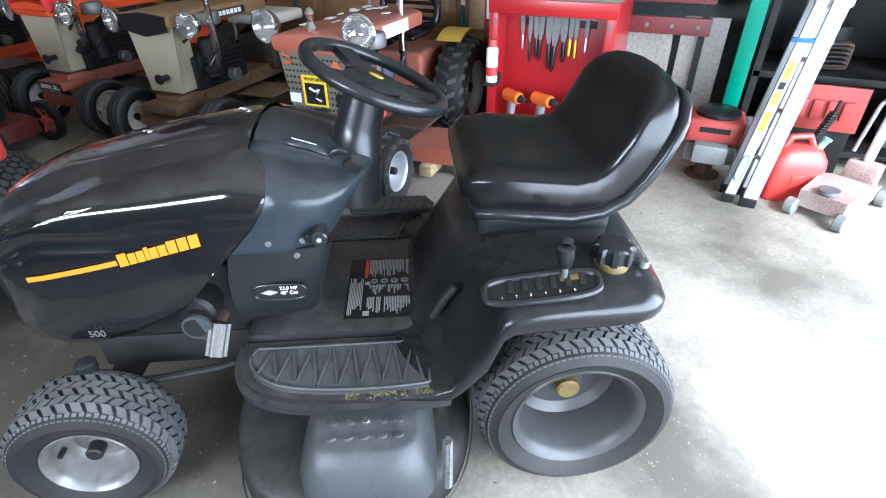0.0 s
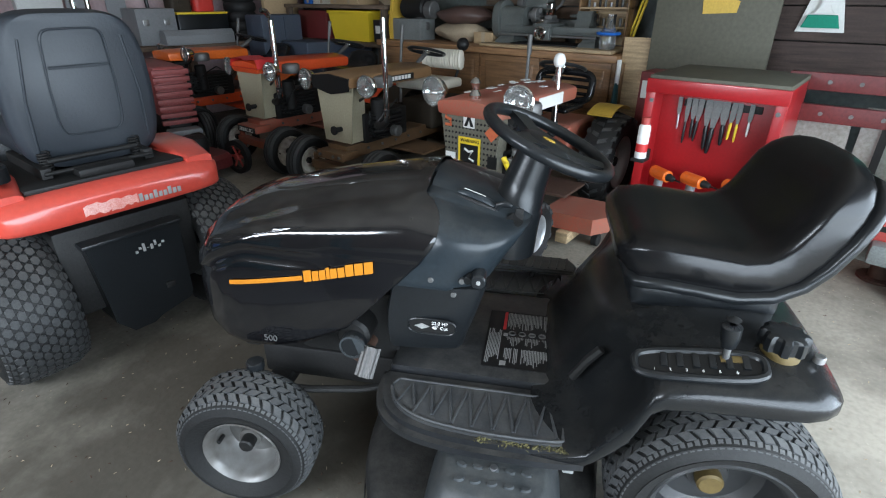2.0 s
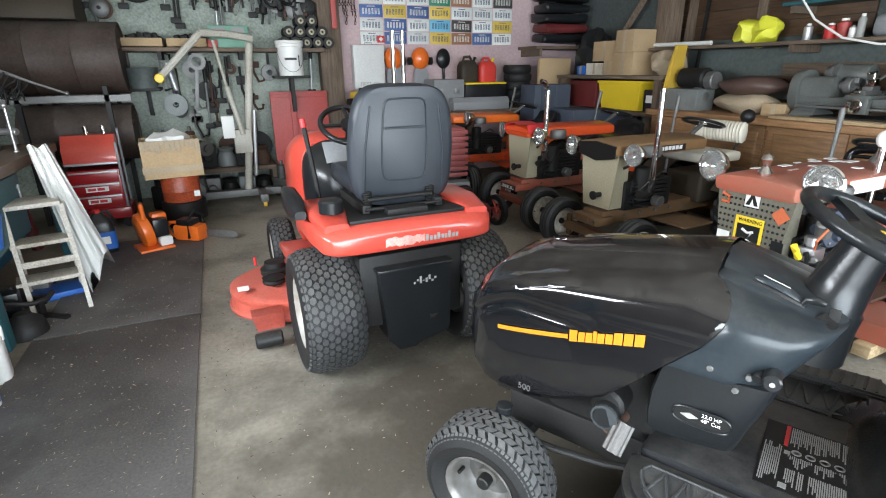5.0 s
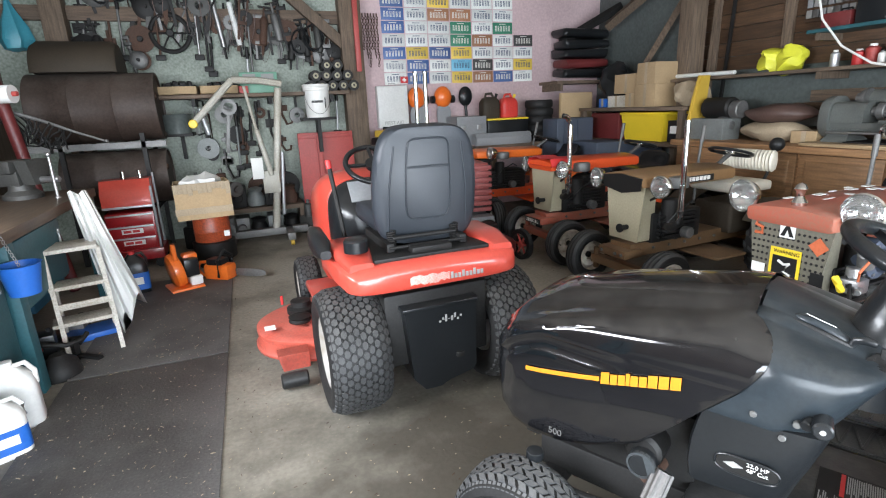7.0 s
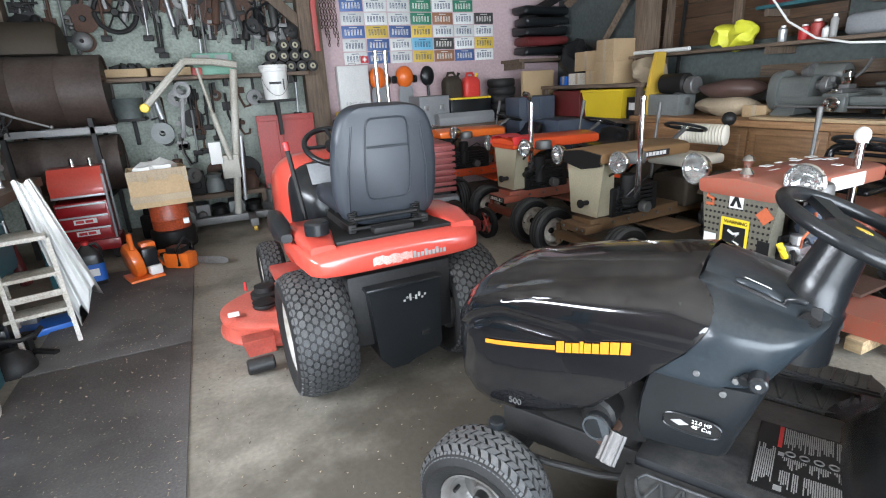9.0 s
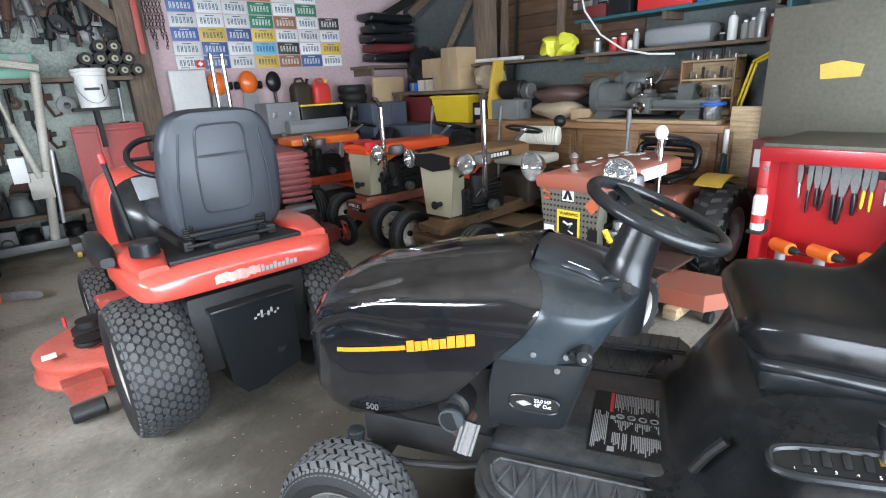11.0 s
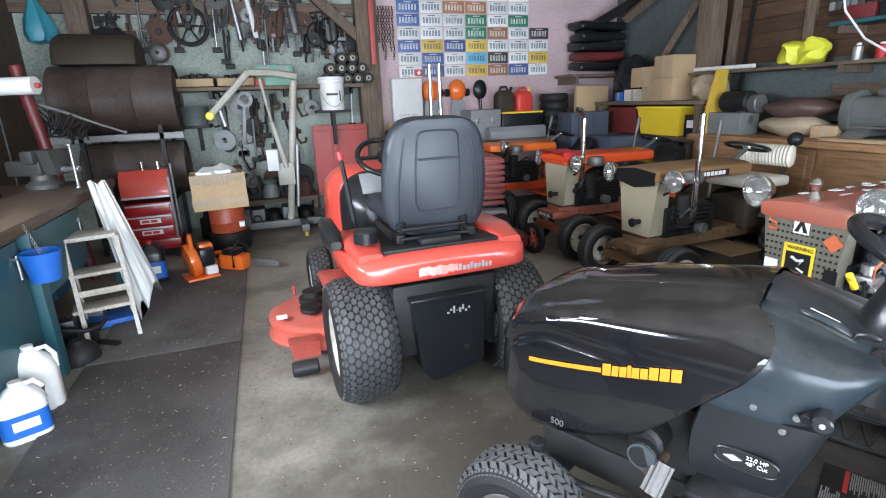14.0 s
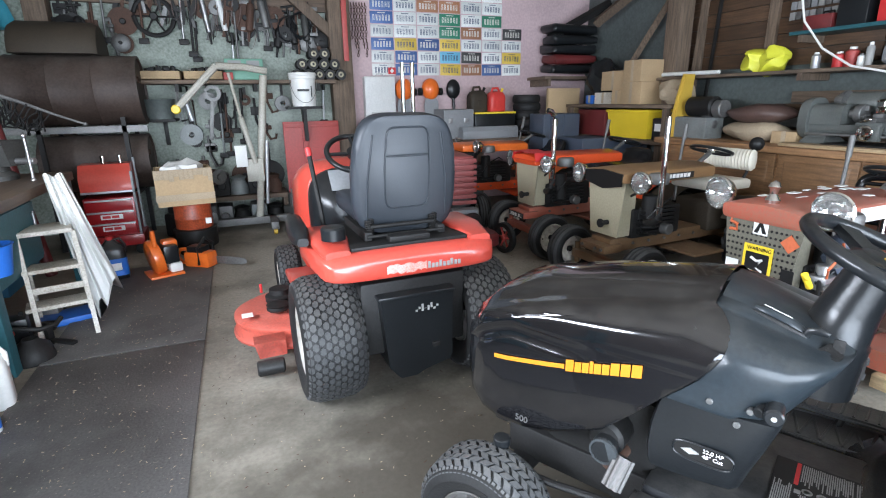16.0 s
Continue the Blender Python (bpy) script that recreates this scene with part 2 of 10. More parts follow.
M = dict(
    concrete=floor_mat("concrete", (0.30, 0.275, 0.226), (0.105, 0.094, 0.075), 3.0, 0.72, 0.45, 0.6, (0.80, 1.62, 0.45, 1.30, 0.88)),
    apron=floor_mat("apron", (0.42, 0.40, 0.36), (0.3, 0.29, 0.26), 3.0, 0.9, 0.5, 0.3),
    rubber_mat=floor_mat("rubber_mat", (0.140, 0.132, 0.127), (0.060, 0.056, 0.053), 6.0, 0.8, 0.5, 0.45),
    green_wall=mat("green_wall", (0.31, 0.345, 0.305), 0.75, 0, 0.5, 5, 0.3, dirt=(0.13, 0.155, 0.125)),
    pink_wall=mat("pink_wall", (0.56, 0.42, 0.43), 0.75, 0, 0.22, 4, 0.2),
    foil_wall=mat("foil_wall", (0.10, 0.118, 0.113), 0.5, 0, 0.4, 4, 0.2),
    ceiling=mat("ceiling_boards", (0.36, 0.32, 0.27), 0.8, 0, 0.3, 4, 0.2),
    timber=wood_mat("old_timber", (0.16, 0.115, 0.08), 0.75, 6, "Z"),
    timber_y=wood_mat("old_timber_lying", (0.16, 0.115, 0.08), 0.75, 6, "Y"),
    timber_x=wood_mat("old_timber_cross", (0.17, 0.12, 0.085), 0.75, 6, "X"),
    board=wood_mat("brown_boards", (0.10, 0.055, 0.029), 0.55, 6, "Y"),
    oak=wood_mat("oak_panels", (0.33, 0.18, 0.085), 0.45, 6, "Y"),
    oak_z=wood_mat("oak_upright", (0.33, 0.19, 0.09), 0.45, 6, "Z"),
    pine=wood_mat("pale_pine", (0.55, 0.40, 0.23), 0.6, 6, "Y"),
    bench_top=wood_mat("oily_bench_top", (0.125, 0.085, 0.055), 0.55, 6, "Y"),
    black_paint=mat("black_paint", (0.006, 0.006, 0.007), 0.11, 0, 0.3, 9, 0.008, dust=0.18, coat=0.8),
    fender_plastic=mat("fender_plastic", (0.009, 0.010, 0.011), 0.24, 0, 0.3, 14, 0.08, dust=0.13),
    black_plastic=mat("black_plastic", (0.011, 0.0125, 0.014), 0.28, 0, 0.3, 14, 0.10, dust=0.10),
    dash_plastic=mat("dash_plastic", (0.020, 0.026, 0.031), 0.28, 0, 0.3, 12, 0.05, dust=0.20),
    vinyl=mat("black_vinyl", (0.007, 0.007, 0.0075), 0.22, 0, 0.3, 14, 0.08, dust=0.03),
    grey_vinyl=mat("grey_black_vinyl", (0.020, 0.025, 0.032), 0.48, 0, 0.2, 14, 0.15),
    rubber=mat("tyre_rubber", (0.013, 0.013, 0.013), 0.6, 0, 0.35, 14, 0.3, dust=0.10),
    tread=mat("tread_rubber", (0.066, 0.068, 0.070), 0.7, 0, 0.3, 20, 0.3, dust=0.45),
    tread_dark=mat("dark_tread_rubber", (0.036, 0.037, 0.038), 0.62, 0, 0.35, 20, 0.3, dust=0.35),
    pad=mat("pad_rubber", (0.045, 0.048, 0.052), 0.55, 0, 0.3, 20, 0.3, dust=0.4),
    rim_white=mat("rim_white", (0.76, 0.73, 0.66), 0.4, 0.0, 0.25, 8, 0.05, fine=3, dirt=(0.34, 0.29, 0.22)),
    # pink for the painted reflection on the red fender
    glare_pink=mat("pale_red_glare", (0.78, 0.54, 0.50), 0.4, 0, 0.3, 30, 0.05, dirt=(0.60, 0.14, 0.10)),
    brown_dark=mat("brown_frame_paint", (0.17, 0.10, 0.05), 0.45, 0, 0.3, 10, 0.08, dust=0.2),
    olive_grey=mat("olive_grey_paint", (0.15, 0.14, 0.105), 0.5, 0, 0.3, 10, 0.1),
    plank_dark=wood_mat("dark_planks", (0.075, 0.05, 0.042), 0.7, 6, "Y"),
    tunnel=mat("dusty_tunnel_plastic", (0.020, 0.021, 0.023), 0.3, 0, 0.3, 10, 0.1, dust=0.38),
    rim_pale=mat("rim_pale", (0.34, 0.335, 0.32), 0.4, 0.0, 0.25, 8, 0.05, fine=3, dirt=(0.26, 0.23, 0.19)),
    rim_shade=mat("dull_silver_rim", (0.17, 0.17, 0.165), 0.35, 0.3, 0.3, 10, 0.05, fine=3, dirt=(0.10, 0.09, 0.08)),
    rim_grey=mat("rim_grey", (0.050, 0.051, 0.052), 0.4, 0.15, 0.25, 10, 0.04, fine=3),
    rib_dark=mat("sooty_aluminium", (0.11, 0.105, 0.10), 0.5, 0.4, 0.3, 14, 0.15),
    rib_alu=mat("oxidised_aluminium", (0.36, 0.35, 0.34), 0.5, 0.4, 0.3, 14, 0.15),
    cover=mat("deck_cover_plastic", (0.040, 0.046, 0.05), 0.45, 0, 0.3, 14, 0.12, dust=0.35),
    deck_black=mat("deck_steel", (0.018, 0.018, 0.018), 0.5, 0.2, 0.4, 10, 0.3, dust=0.25),
    steel=mat("bare_steel", (0.42, 0.42, 0.42), 0.38, 0.9, 0.3, 20, 0.1),
    dull_steel=mat("dull_steel", (0.20, 0.20, 0.195), 0.55, 0.7, 0.4, 16, 0.25),
    grey_iron=mat("grey_iron", (0.21, 0.225, 0.22), 0.5, 0.2, 0.35, 12, 0.2),
    lathe_grey=mat("oily_grey_enamel", (0.115, 0.125, 0.118), 0.38, 0.1, 0.35, 14, 0.12, dust=0.25),
    vise_iron=mat("oily_cast_iron", (0.060, 0.060, 0.056), 0.5, 0.3, 0.4, 10, 0.3, dust=0.3),
    drum_red=mat("drum_red", (0.50, 0.085, 0.025), 0.42, 0, 0.4, 7, 0.1, dirt=(0.14, 0.03, 0.015)),
    jack_grey=mat("dusty_jack_paint", (0.36, 0.31, 0.29), 0.6, 0.1, 0.4, 12, 0.3, dirt=(0.20, 0.12, 0.10)),
    black_iron=mat("black_iron", (0.020, 0.0195, 0.019), 0.55, 0.3, 0.4, 14, 0.25),
    chrome=mat("chrome", (0.75, 0.75, 0.74), 0.12, 1.0, 0.15, 20, 0.02),
    alu=mat("aluminium", (0.50, 0.51, 0.52), 0.42, 0.6, 0.2, 14, 0.08),
    rust=mat("rust", (0.085, 0.045, 0.030), 0.75, 0.2, 0.45, 8, 0.5),
    drum=mat("brown_drum", (0.060, 0.041, 0.032), 0.6, 0.1, 0.45, 6, 0.3, dust=0.45, dirt=(0.028, 0.017, 0.013)),
    tractor_red=mat("tractor_red", (0.60, 0.070, 0.046), 0.28, 0, 0.15, 6, 0.02, dust=0.15, coat=0.5),
    deck_red=mat("deck_red", (0.52, 0.085, 0.055), 0.42, 0, 0.3, 9, 0.06, dust=0.35, dirt=(0.30, 0.07, 0.05)),
    tool_red=mat("tool_red", (0.33, 0.010, 0.013), 0.3, 0, 0.2, 8, 0.02, coat=0.2),
    dull_red=mat("dull_red", (0.42, 0.06, 0.05), 0.5, 0, 0.3, 8, 0.1),
    dark_red=mat("dark_red", (0.14, 0.022, 0.022), 0.45, 0, 0.4, 8, 0.15),
    faded_red=mat("faded_red", (0.30, 0.065, 0.06), 0.5, 0, 0.35, 9, 0.12, dust=0.3),
    orange=mat("orange_paint", (0.80, 0.16, 0.02), 0.32, 0, 0.15, 8, 0.03, coat=0.3),
    orange_red=mat("orange_red", (0.70, 0.085, 0.02), 0.32, 0, 0.15, 8, 0.03, coat=0.3),
    worn_red=mat("worn_red", (0.36, 0.070, 0.038), 0.5, 0, 0.3, 10, 0.15, dust=0.4, dirt=(0.26, 0.12, 0.08)),
    tan=mat("tan_paint", (0.40, 0.36, 0.25), 0.45, 0, 0.2, 10, 0.05),
    brown=mat("brown_paint", (0.24, 0.135, 0.06), 0.4, 0, 0.2, 10, 0.05, dust=0.2),
    cream=mat("cream_vinyl", (0.66, 0.62, 0.52), 0.5, 0, 0.12, 14, 0.1),
    yellow=mat("yellow_plastic", (0.80, 0.58, 0.03), 0.4, 0, 0.1, 10, 0.03),
    yellow_paint=mat("yellow_paint", (0.55, 0.36, 0.05), 0.45, 0, 0.2, 10, 0.05),
    brass_dull=mat("dull_brass", (0.15, 0.105, 0.035), 0.5, 0.2, 0.3, 10, 0.1),
    decal_yellow=mat("decal_yellow", (0.55, 0.20, 0.012), 0.4, 0, 0.06, 10, 0),
    decal_white=mat("decal_white", (0.75, 0.75, 0.72), 0.45, 0, 0.1, 10, 0),
    decal_grey=mat("decal_grey", (0.30, 0.30, 0.29), 0.5, 0, 0.1, 10, 0),
    decal_black=mat("decal_black", (0.012, 0.012, 0.012), 0.4, 0, 0.1, 10, 0),
    decal_red=mat("decal_red", (0.55, 0.03, 0.03), 0.45, 0, 0.1, 10, 0),
    decal_orange=mat("decal_orange", (0.55, 0.13, 0.05), 0.45, 0, 0.2, 10, 0),
    white_plastic=mat("white_plastic", (0.78, 0.78, 0.75), 0.4, 0, 0.1, 8, 0.02),
    white_paint=mat("worn_white_paint", (0.62, 0.60, 0.54), 0.55, 0, 0.25, 12, 0.2, dirt=(0.30, 0.26, 0.2)),
    white_enamel=mat("white_enamel", (0.70, 0.71, 0.69), 0.4, 0, 0.15, 8, 0.03),
    old_enamel=mat("dusty_enamel", (0.36, 0.36, 0.33), 0.5, 0, 0.3, 6, 0.05, dirt=(0.20, 0.19, 0.16)),
    hoist_white=mat("old_white_paint", (0.47, 0.46, 0.41), 0.5, 0, 0.25, 9, 0.08, dirt=(0.30, 0.27, 0.21)),
    cloth=mat("white_cloth", (0.64, 0.64, 0.62), 0.9, 0, 0.08, 20, 0.2),
    teal=mat("teal_paint", (0.025, 0.105, 0.125), 0.45, 0, 0.3, 8, 0.08),
    blue=mat("blue_plastic", (0.02, 0.13, 0.50), 0.4, 0, 0.12, 10, 0.03),
    deep_blue=mat("blue_paint", (0.02, 0.10, 0.17), 0.45, 0, 0.2, 10, 0.05),
    teal_bag=mat("teal_bag", (0.05, 0.28, 0.36), 0.4, 0, 0.2, 14, 0.4),
    green_steel=mat("green_steel", (0.0, 0.26, 0.16), 0.4, 0, 0.2, 10, 0.05),
    green_box=mat("green_box", (0.16, 0.36, 0.26), 0.5, 0, 0.2, 10, 0.05),
    red_plastic=mat("red_plastic", (0.62, 0.05, 0.04), 0.42, 0, 0.12, 8, 0.03),
    card=mat("cardboard", (0.42, 0.30, 0.17), 0.8, 0, 0.2, 8, 0.1),
    grey_panel=mat("grey_panel", (0.095, 0.09, 0.065), 0.6, 0, 0.3, 5, 0.1),
    grey_plastic=mat("grey_plastic", (0.24, 0.25, 0.26), 0.5, 0, 0.2, 8, 0.05),
    blue_grey=mat("blue_grey", (0.065, 0.082, 0.115), 0.5, 0, 0.2, 8, 0.05),
    bag_yellow=mat("yellow_bag", (0.72, 0.72, 0.05), 0.4, 0, 0.15, 16, 0.4),
    moss=mat("grass_clippings", (0.20, 0.18, 0.075), 0.95, 0, 0.5, 30, 0.6),
    leather=mat("brown_leather", (0.10, 0.06, 0.05), 0.5, 0, 0.3, 12, 0.2),
    foam=mat("dirty_foam", (0.40, 0.32, 0.22), 0.9, 0, 0.3, 12, 0.4),
    olive=mat("dark_olive", (0.040, 0.030, 0.019), 0.7, 0, 0.3, 10, 0.2),
)
for _k, _v in (("vinyl", 0.36), ("fender_plastic", 0.4), ("tunnel", 0.4), ("dash_plastic", 0.32), ("black_plastic", 0.4)):
    M[_k].node_tree.nodes["Principled BSDF"].inputs["Specular IOR Level"].default_value = _v
_g = bpy.data.materials.new("lamp_glass")
_g.use_nodes = True
_g.node_tree.nodes["Principled BSDF"].inputs["Base Color"].default_value = (0.85, 0.86, 0.85, 1)
_g.node_tree.nodes["Principled BSDF"].inputs["Roughness"].default_value = 0.06
_g.node_tree.nodes["Principled BSDF"].inputs["Transmission Weight"].default_value = 0.92
M["glass"] = _g


# ---- building blocks ----
class Form:
    """A mesh under construction."""

    def __init__(self):
        self.bm = bmesh.new()

    def _add(self, verts, faces, m=None, smooth=False):
        vs = [self.bm.verts.new((m @ Vector(v)) if m else v) for v in verts]
        for f in faces:
            try:
                self.bm.faces.new([vs[i] for i in f]).smooth = smooth
            except ValueError:
                pass
        return self

    def box(self, x0, x1, y0, y1, z0, z1, bevel=0.0, m=None):
        c = bmesh.new()
        bmesh.ops.create_cube(c, size=1)
        for v in c.verts:
            v.co = Vector(((x0 + x1) / 2 + v.co.x * (x1 - x0), (y0 + y1) / 2 + v.co.y * (y1 - y0), (z0 + z1) / 2 + v.co.z * (z1 - z0)))
        if bevel:
            bmesh.ops.bevel(c, geom=c.edges[:], offset=min(bevel, 0.45 * min(abs(x1 - x0), abs(y1 - y0), abs(z1 - z0))), segments=2, affect="EDGES", profile=0.6)
        return self._take(c, m)

    def _take(self, c, m=None, smooth=False):
        c.verts.index_update()
        self._add([v.co.copy() for v in c.verts], [[v.index for v in f.verts] for f in c.faces], m, smooth)
        c.free()
        return self

    def lathe(self, profile, m=None, seg=32, closed=False, caps=True):
        """Profile of (radius, height), turned about z."""
        verts, faces, k = [], [], len(profile)
        for i in range(seg):
            a = 2 * math.pi * i / seg
            verts += [(r * math.cos(a), r * math.sin(a), h) for r, h in profile]
        for i in range(seg):
            j = (i + 1) % seg
            for p in range(k if closed else k - 1):
                q = (p + 1) % k
                faces.append((i * k + p, j * k + p, j * k + q, i * k + q))
        if not closed and caps:
            if profile[0][0] > 1e-5:
                faces.append([i * k for i in range(seg)][::-1])
            if profile[-1][0] > 1e-5:
                faces.append([i * k + k - 1 for i in range(seg)])
        return self._add(verts, faces, m, True)

    def rod(self, a, b, r, r2=None, seg=14):
        a, b = Vector(a), Vector(b)
        d = b - a
        m = Matrix.Translation(a) @ d.to_track_quat("Z", "Y").to_matrix().to_4x4()
        e = min(r * 0.2, d.length * 0.1)
        r2 = r if r2 is None else r2
        return self.lathe([(r - e, 0), (r, e), (r2, d.length - e), (max(r2 - e, 1e-4), d.length)], m, seg)

    def tube(self, pts, r, seg=10, closed=False):
        pts = [Vector(p) for p in pts]
        n, verts, faces = len(pts), [], []
        up = Vector((0, 0, 1))
        for i, p in enumerate(pts):
            d = (pts[(i + 1) % n] - pts[i - 1]) if closed else (pts[min(i + 1, n - 1)] - pts[max(i - 1, 0)])
            d.normalize()
            s = d.cross(up)
            if s.length < 0.05:
                s = d.cross(Vector((1, 0, 0)))
            s.normalize()
            u = s.cross(d)
            rr = r[i] if isinstance(r, (list, tuple)) else r
            for j in range(seg):
                a = 2 * math.pi * j / seg
                verts.append(p + (s * math.cos(a) + u * math.sin(a)) * rr)
        for i in range(n if closed else n - 1):
            k = (i + 1) % n
            for j in range(seg):
                q = (j + 1) % seg
                faces.append((i * seg + j, k * seg + j, k * seg + q, i * seg + q))
        if not closed:
            faces += [list(range(seg)), [(n - 1) * seg + j for j in range(seg)][::-1]]
        return self._add(verts, faces, None, True)

    def loft(self, rings, m=None, caps=True, smooth=True):
        k, faces = len(rings[0]), []
        for i in range(len(rings) - 1):
            for j in range(k):
                q = (j + 1) % k
                faces.append((i * k + j, i * k + q, (i + 1) * k + q, (i + 1) * k + j))
        if caps:
            faces += [list(range(k))[::-1], [(len(rings) - 1) * k + j for j in range(k)]]
        return self._add([v for r in rings for v in r], faces, m, smooth)

    def plate(self, outline, t, m=None, bevel=0.0):
        """A flat outline of (x, y), thick from z 0 to t."""
        c = bmesh.new()
        f = c.faces.new([c.verts.new((x, y, 0)) for x, y in outline])
        r = bmesh.ops.extrude_face_region(c, geom=[f])
        bmesh.ops.translate(c, vec=(0, 0, t), verts=[e for e in r["geom"] if isinstance(e, bmesh.types.BMVert)])
        if bevel:
            bmesh.ops.bevel(c, geom=[e for e in c.edges if abs(e.verts[0].co.z - e.verts[1].co.z) < 1e-6], offset=bevel, segments=2, affect="EDGES")
        return self._take(c, m)

    def ball(self, c, rx, ry=None, rz=None, m=None, seg=20):
        b = bmesh.new()
        bmesh.ops.create_uvsphere(b, u_segments=seg, v_segments=max(8, seg // 2), radius=1)
        for v in b.verts:
            v.co = Vector((v.co.x * rx + c[0], v.co.y * (ry or rx) + c[1], v.co.z * (rz or rx) + c[2]))
        return self._take(b, m, True)

    def crumple(self, amount, freq, seed=0.0):
        for v in self.bm.verts:
            p = v.co * freq + Vector((seed, seed * 1.7, 0))
            v.co += Vector((noise.noise(p), noise.noise(p + Vector((31, 0, 0))), noise.noise(p + Vector((0, 47, 0))))) * amount
        return self


def part(name, f, material, parent=None, label="", auto=40, kind=""):
    me = bpy.data.meshes.new(name)
    bmesh.ops.recalc_face_normals(f.bm, faces=f.bm.faces[:])
    for e in f.bm.edges:
        if len(e.link_faces) == 2 and e.calc_face_angle(0) > radians(auto):
            e.smooth = False
    for fc in f.bm.faces:
        fc.smooth = True
    f.bm.to_mesh(me)
    f.bm.free()
    me.materials.append(material)
    ob = new(name, me)
    if parent:
        ob.parent = parent
    return tagged(ob, label=label, kind=kind)


def thing(name, m, label, category, group="", kind=""):
    ob = new(name)
    ob.empty_display_size = 0.1
    ob.matrix_world = m
    return tagged(ob, label, category, group, kind)


def lettering(name, words, size, m, material, parent, depth=0.001):
    cu = bpy.data.curves.new(name, "FONT")
    cu.body, cu.size, cu.extrude, cu.align_x, cu.align_y = words, size, depth, "CENTER", "CENTER"
    tmp = new("tmp", cu)
    bpy.context.view_layer.update()
    me = bpy.data.meshes.new_from_object(tmp.evaluated_get(bpy.context.evaluated_depsgraph_get()))
    bpy.data.objects.remove(tmp)
    me.name = name
    me.materials.clear()
    me.materials.append(material)
    ob = new(name, me)
    ob.parent = parent
    ob.matrix_local = m
    return ob


def flowing(pts, k=5):
    """An open outline led smoothly through its points."""
    out, n = [], len(pts)
    for i in range(n - 1):
        p0, p1, p2, p3 = (Vector(pts[max(0, min(n - 1, i + d))]) for d in (-1, 0, 1, 2))
        for j in range(k):
            t = j / k
            out.append(tuple(0.5 * (2 * p1 + (p2 - p0) * t + (2 * p0 - 5 * p1 + 4 * p2 - p3) * t * t + (3 * p1 - p0 - 3 * p2 + p3) * t ** 3)))
    return out + [tuple(pts[-1])]


def oval(rx, ry, z=0.0, n=32, p=2.0, cx=0.0, cy=0.0):
    """Ring of a superellipse as (x, y)."""
    out = []
    for i in range(n):
        a = 2 * math.pi * i / n
        c, s = math.cos(a), math.sin(a)
        out.append((cx + rx * math.copysign(abs(c) ** (2 / p), c), cy + ry * math.copysign(abs(s) ** (2 / p), s)))
    return out


def section(x, w, zb, zt, p=4.0, crown=0.0, n=40):
    """A ring across x, 2 w wide, from zb to zt, with a crowned top."""
    out = []
    for y, z in oval(w, (zt - zb) / 2, n=n, p=p, cy=(zt + zb) / 2):
        k = max(0.0, (z - (zt + zb) / 2) / ((zt - zb) / 2))
        out.append((x, y, z + crown * k * (1 - (y / w) ** 2) - crown * k * 0.5))
    return out


def hood_ring(x, w, zb, zt):
    """Across the hood: nearly flat top, tight shoulder, hollow flank, ridge over a shallow slot."""
    u = min(1.0, max(0.0, (x - 0.75) / 0.57))
    ds = 0.010 + 0.026 * u                       # drop of the shoulder
    k = min(1.0, (zt - zb) / 0.30)
    s = min(1.0, max(0.0, (x - 1.0) / 0.10))    # the slot fades out towards the rear
    zs = zt - ds * k
    zr = min(0.800 - max(0.0, x - 1.28) * 0.55, zs - 0.045 * k)
    h = [(0.0, zt + 0.020 * k), (0.30, zt + 0.018 * k), (0.60, zt + 0.011 * k), (0.78, zt + 0.002), (0.88, zs + ds * 0.55 * k), (0.935, zs + 0.006 * k), (0.955, zs + 0.001), (0.970, zs - 0.005 * k), (0.979, zs - 0.013 * k), (0.984, zs - 0.03 * k)]
    h += [(0.978 + 0.008 * (1 - q), zr + 0.02 * k + (zs - 0.03 * k - zr - 0.02 * k) * q) for q in (0.92, 0.8, 0.68, 0.55, 0.42, 0.28, 0.14)]
    h += [(0.990 + a * s, zr + b * k) for a, b in ((-0.004, 0.020), (0.005, 0.009), (0.010, 0.002), (0.009, -0.004))]
    h += [(0.994 + (a - 0.994) * s, zr - b * k) for a, b in ((0.988, 0.009), (0.974, 0.015), (0.970, 0.030), (0.974, 0.044), (0.992, 0.053), (1.0, 0.060), (1.0, 0.09))]
    h = [(a * w, z) for a, z in h]
    zl = h[-1][1]
    h += [(w * a, zl + (zb - zl) * b) for a, b in ((1.0, 0.15), (1.0, 0.3), (1.0, 0.45), (0.998, 0.6), (0.995, 0.75), (0.98, 0.90), (0.95, 0.98), (0.90, 1.0), (0.5, 1.0), (0.0, 1.0))]
    return [(x, y, z) for y, z in h] + [(x, -y, z) for y, z in h[-2:0:-1]]


def draw_in(form):
    """The mower's hood and dash narrow towards the top above the side ridge."""
    tops = ((0.50, 0.885), (0.80, 0.972), (0.96, 0.944), (1.12, 0.918), (1.28, 0.872), (1.38, 0.828), (1.48, 0.70))
    for v in form.bm.verts:
        x, y, z = v.co
        zt = 0.70
        for (xa, za), (xb, zb) in zip(tops, tops[1:]):
            if xa <= x <= xb:
                zt = za + (zb - za) * (x - xa) / (xb - xa)
        lo = min(0.800 - max(0.0, x - 1.25) * 0.55, zt - 0.06)
        e = min(1.0, max(0.0, (z - lo) / (zt - 0.012 - lo))) ** 3.6
        k = min(1.0, max(0.0, (1.47 - x) / 0.25))
        v.co.y = y * (1 - 0.40 * e * k)
        v.co.z = z - 0.026 * e * k
    return form


AX_Y = Matrix.Rotation(radians(-90), 4, "X")   # lathe axis z to y
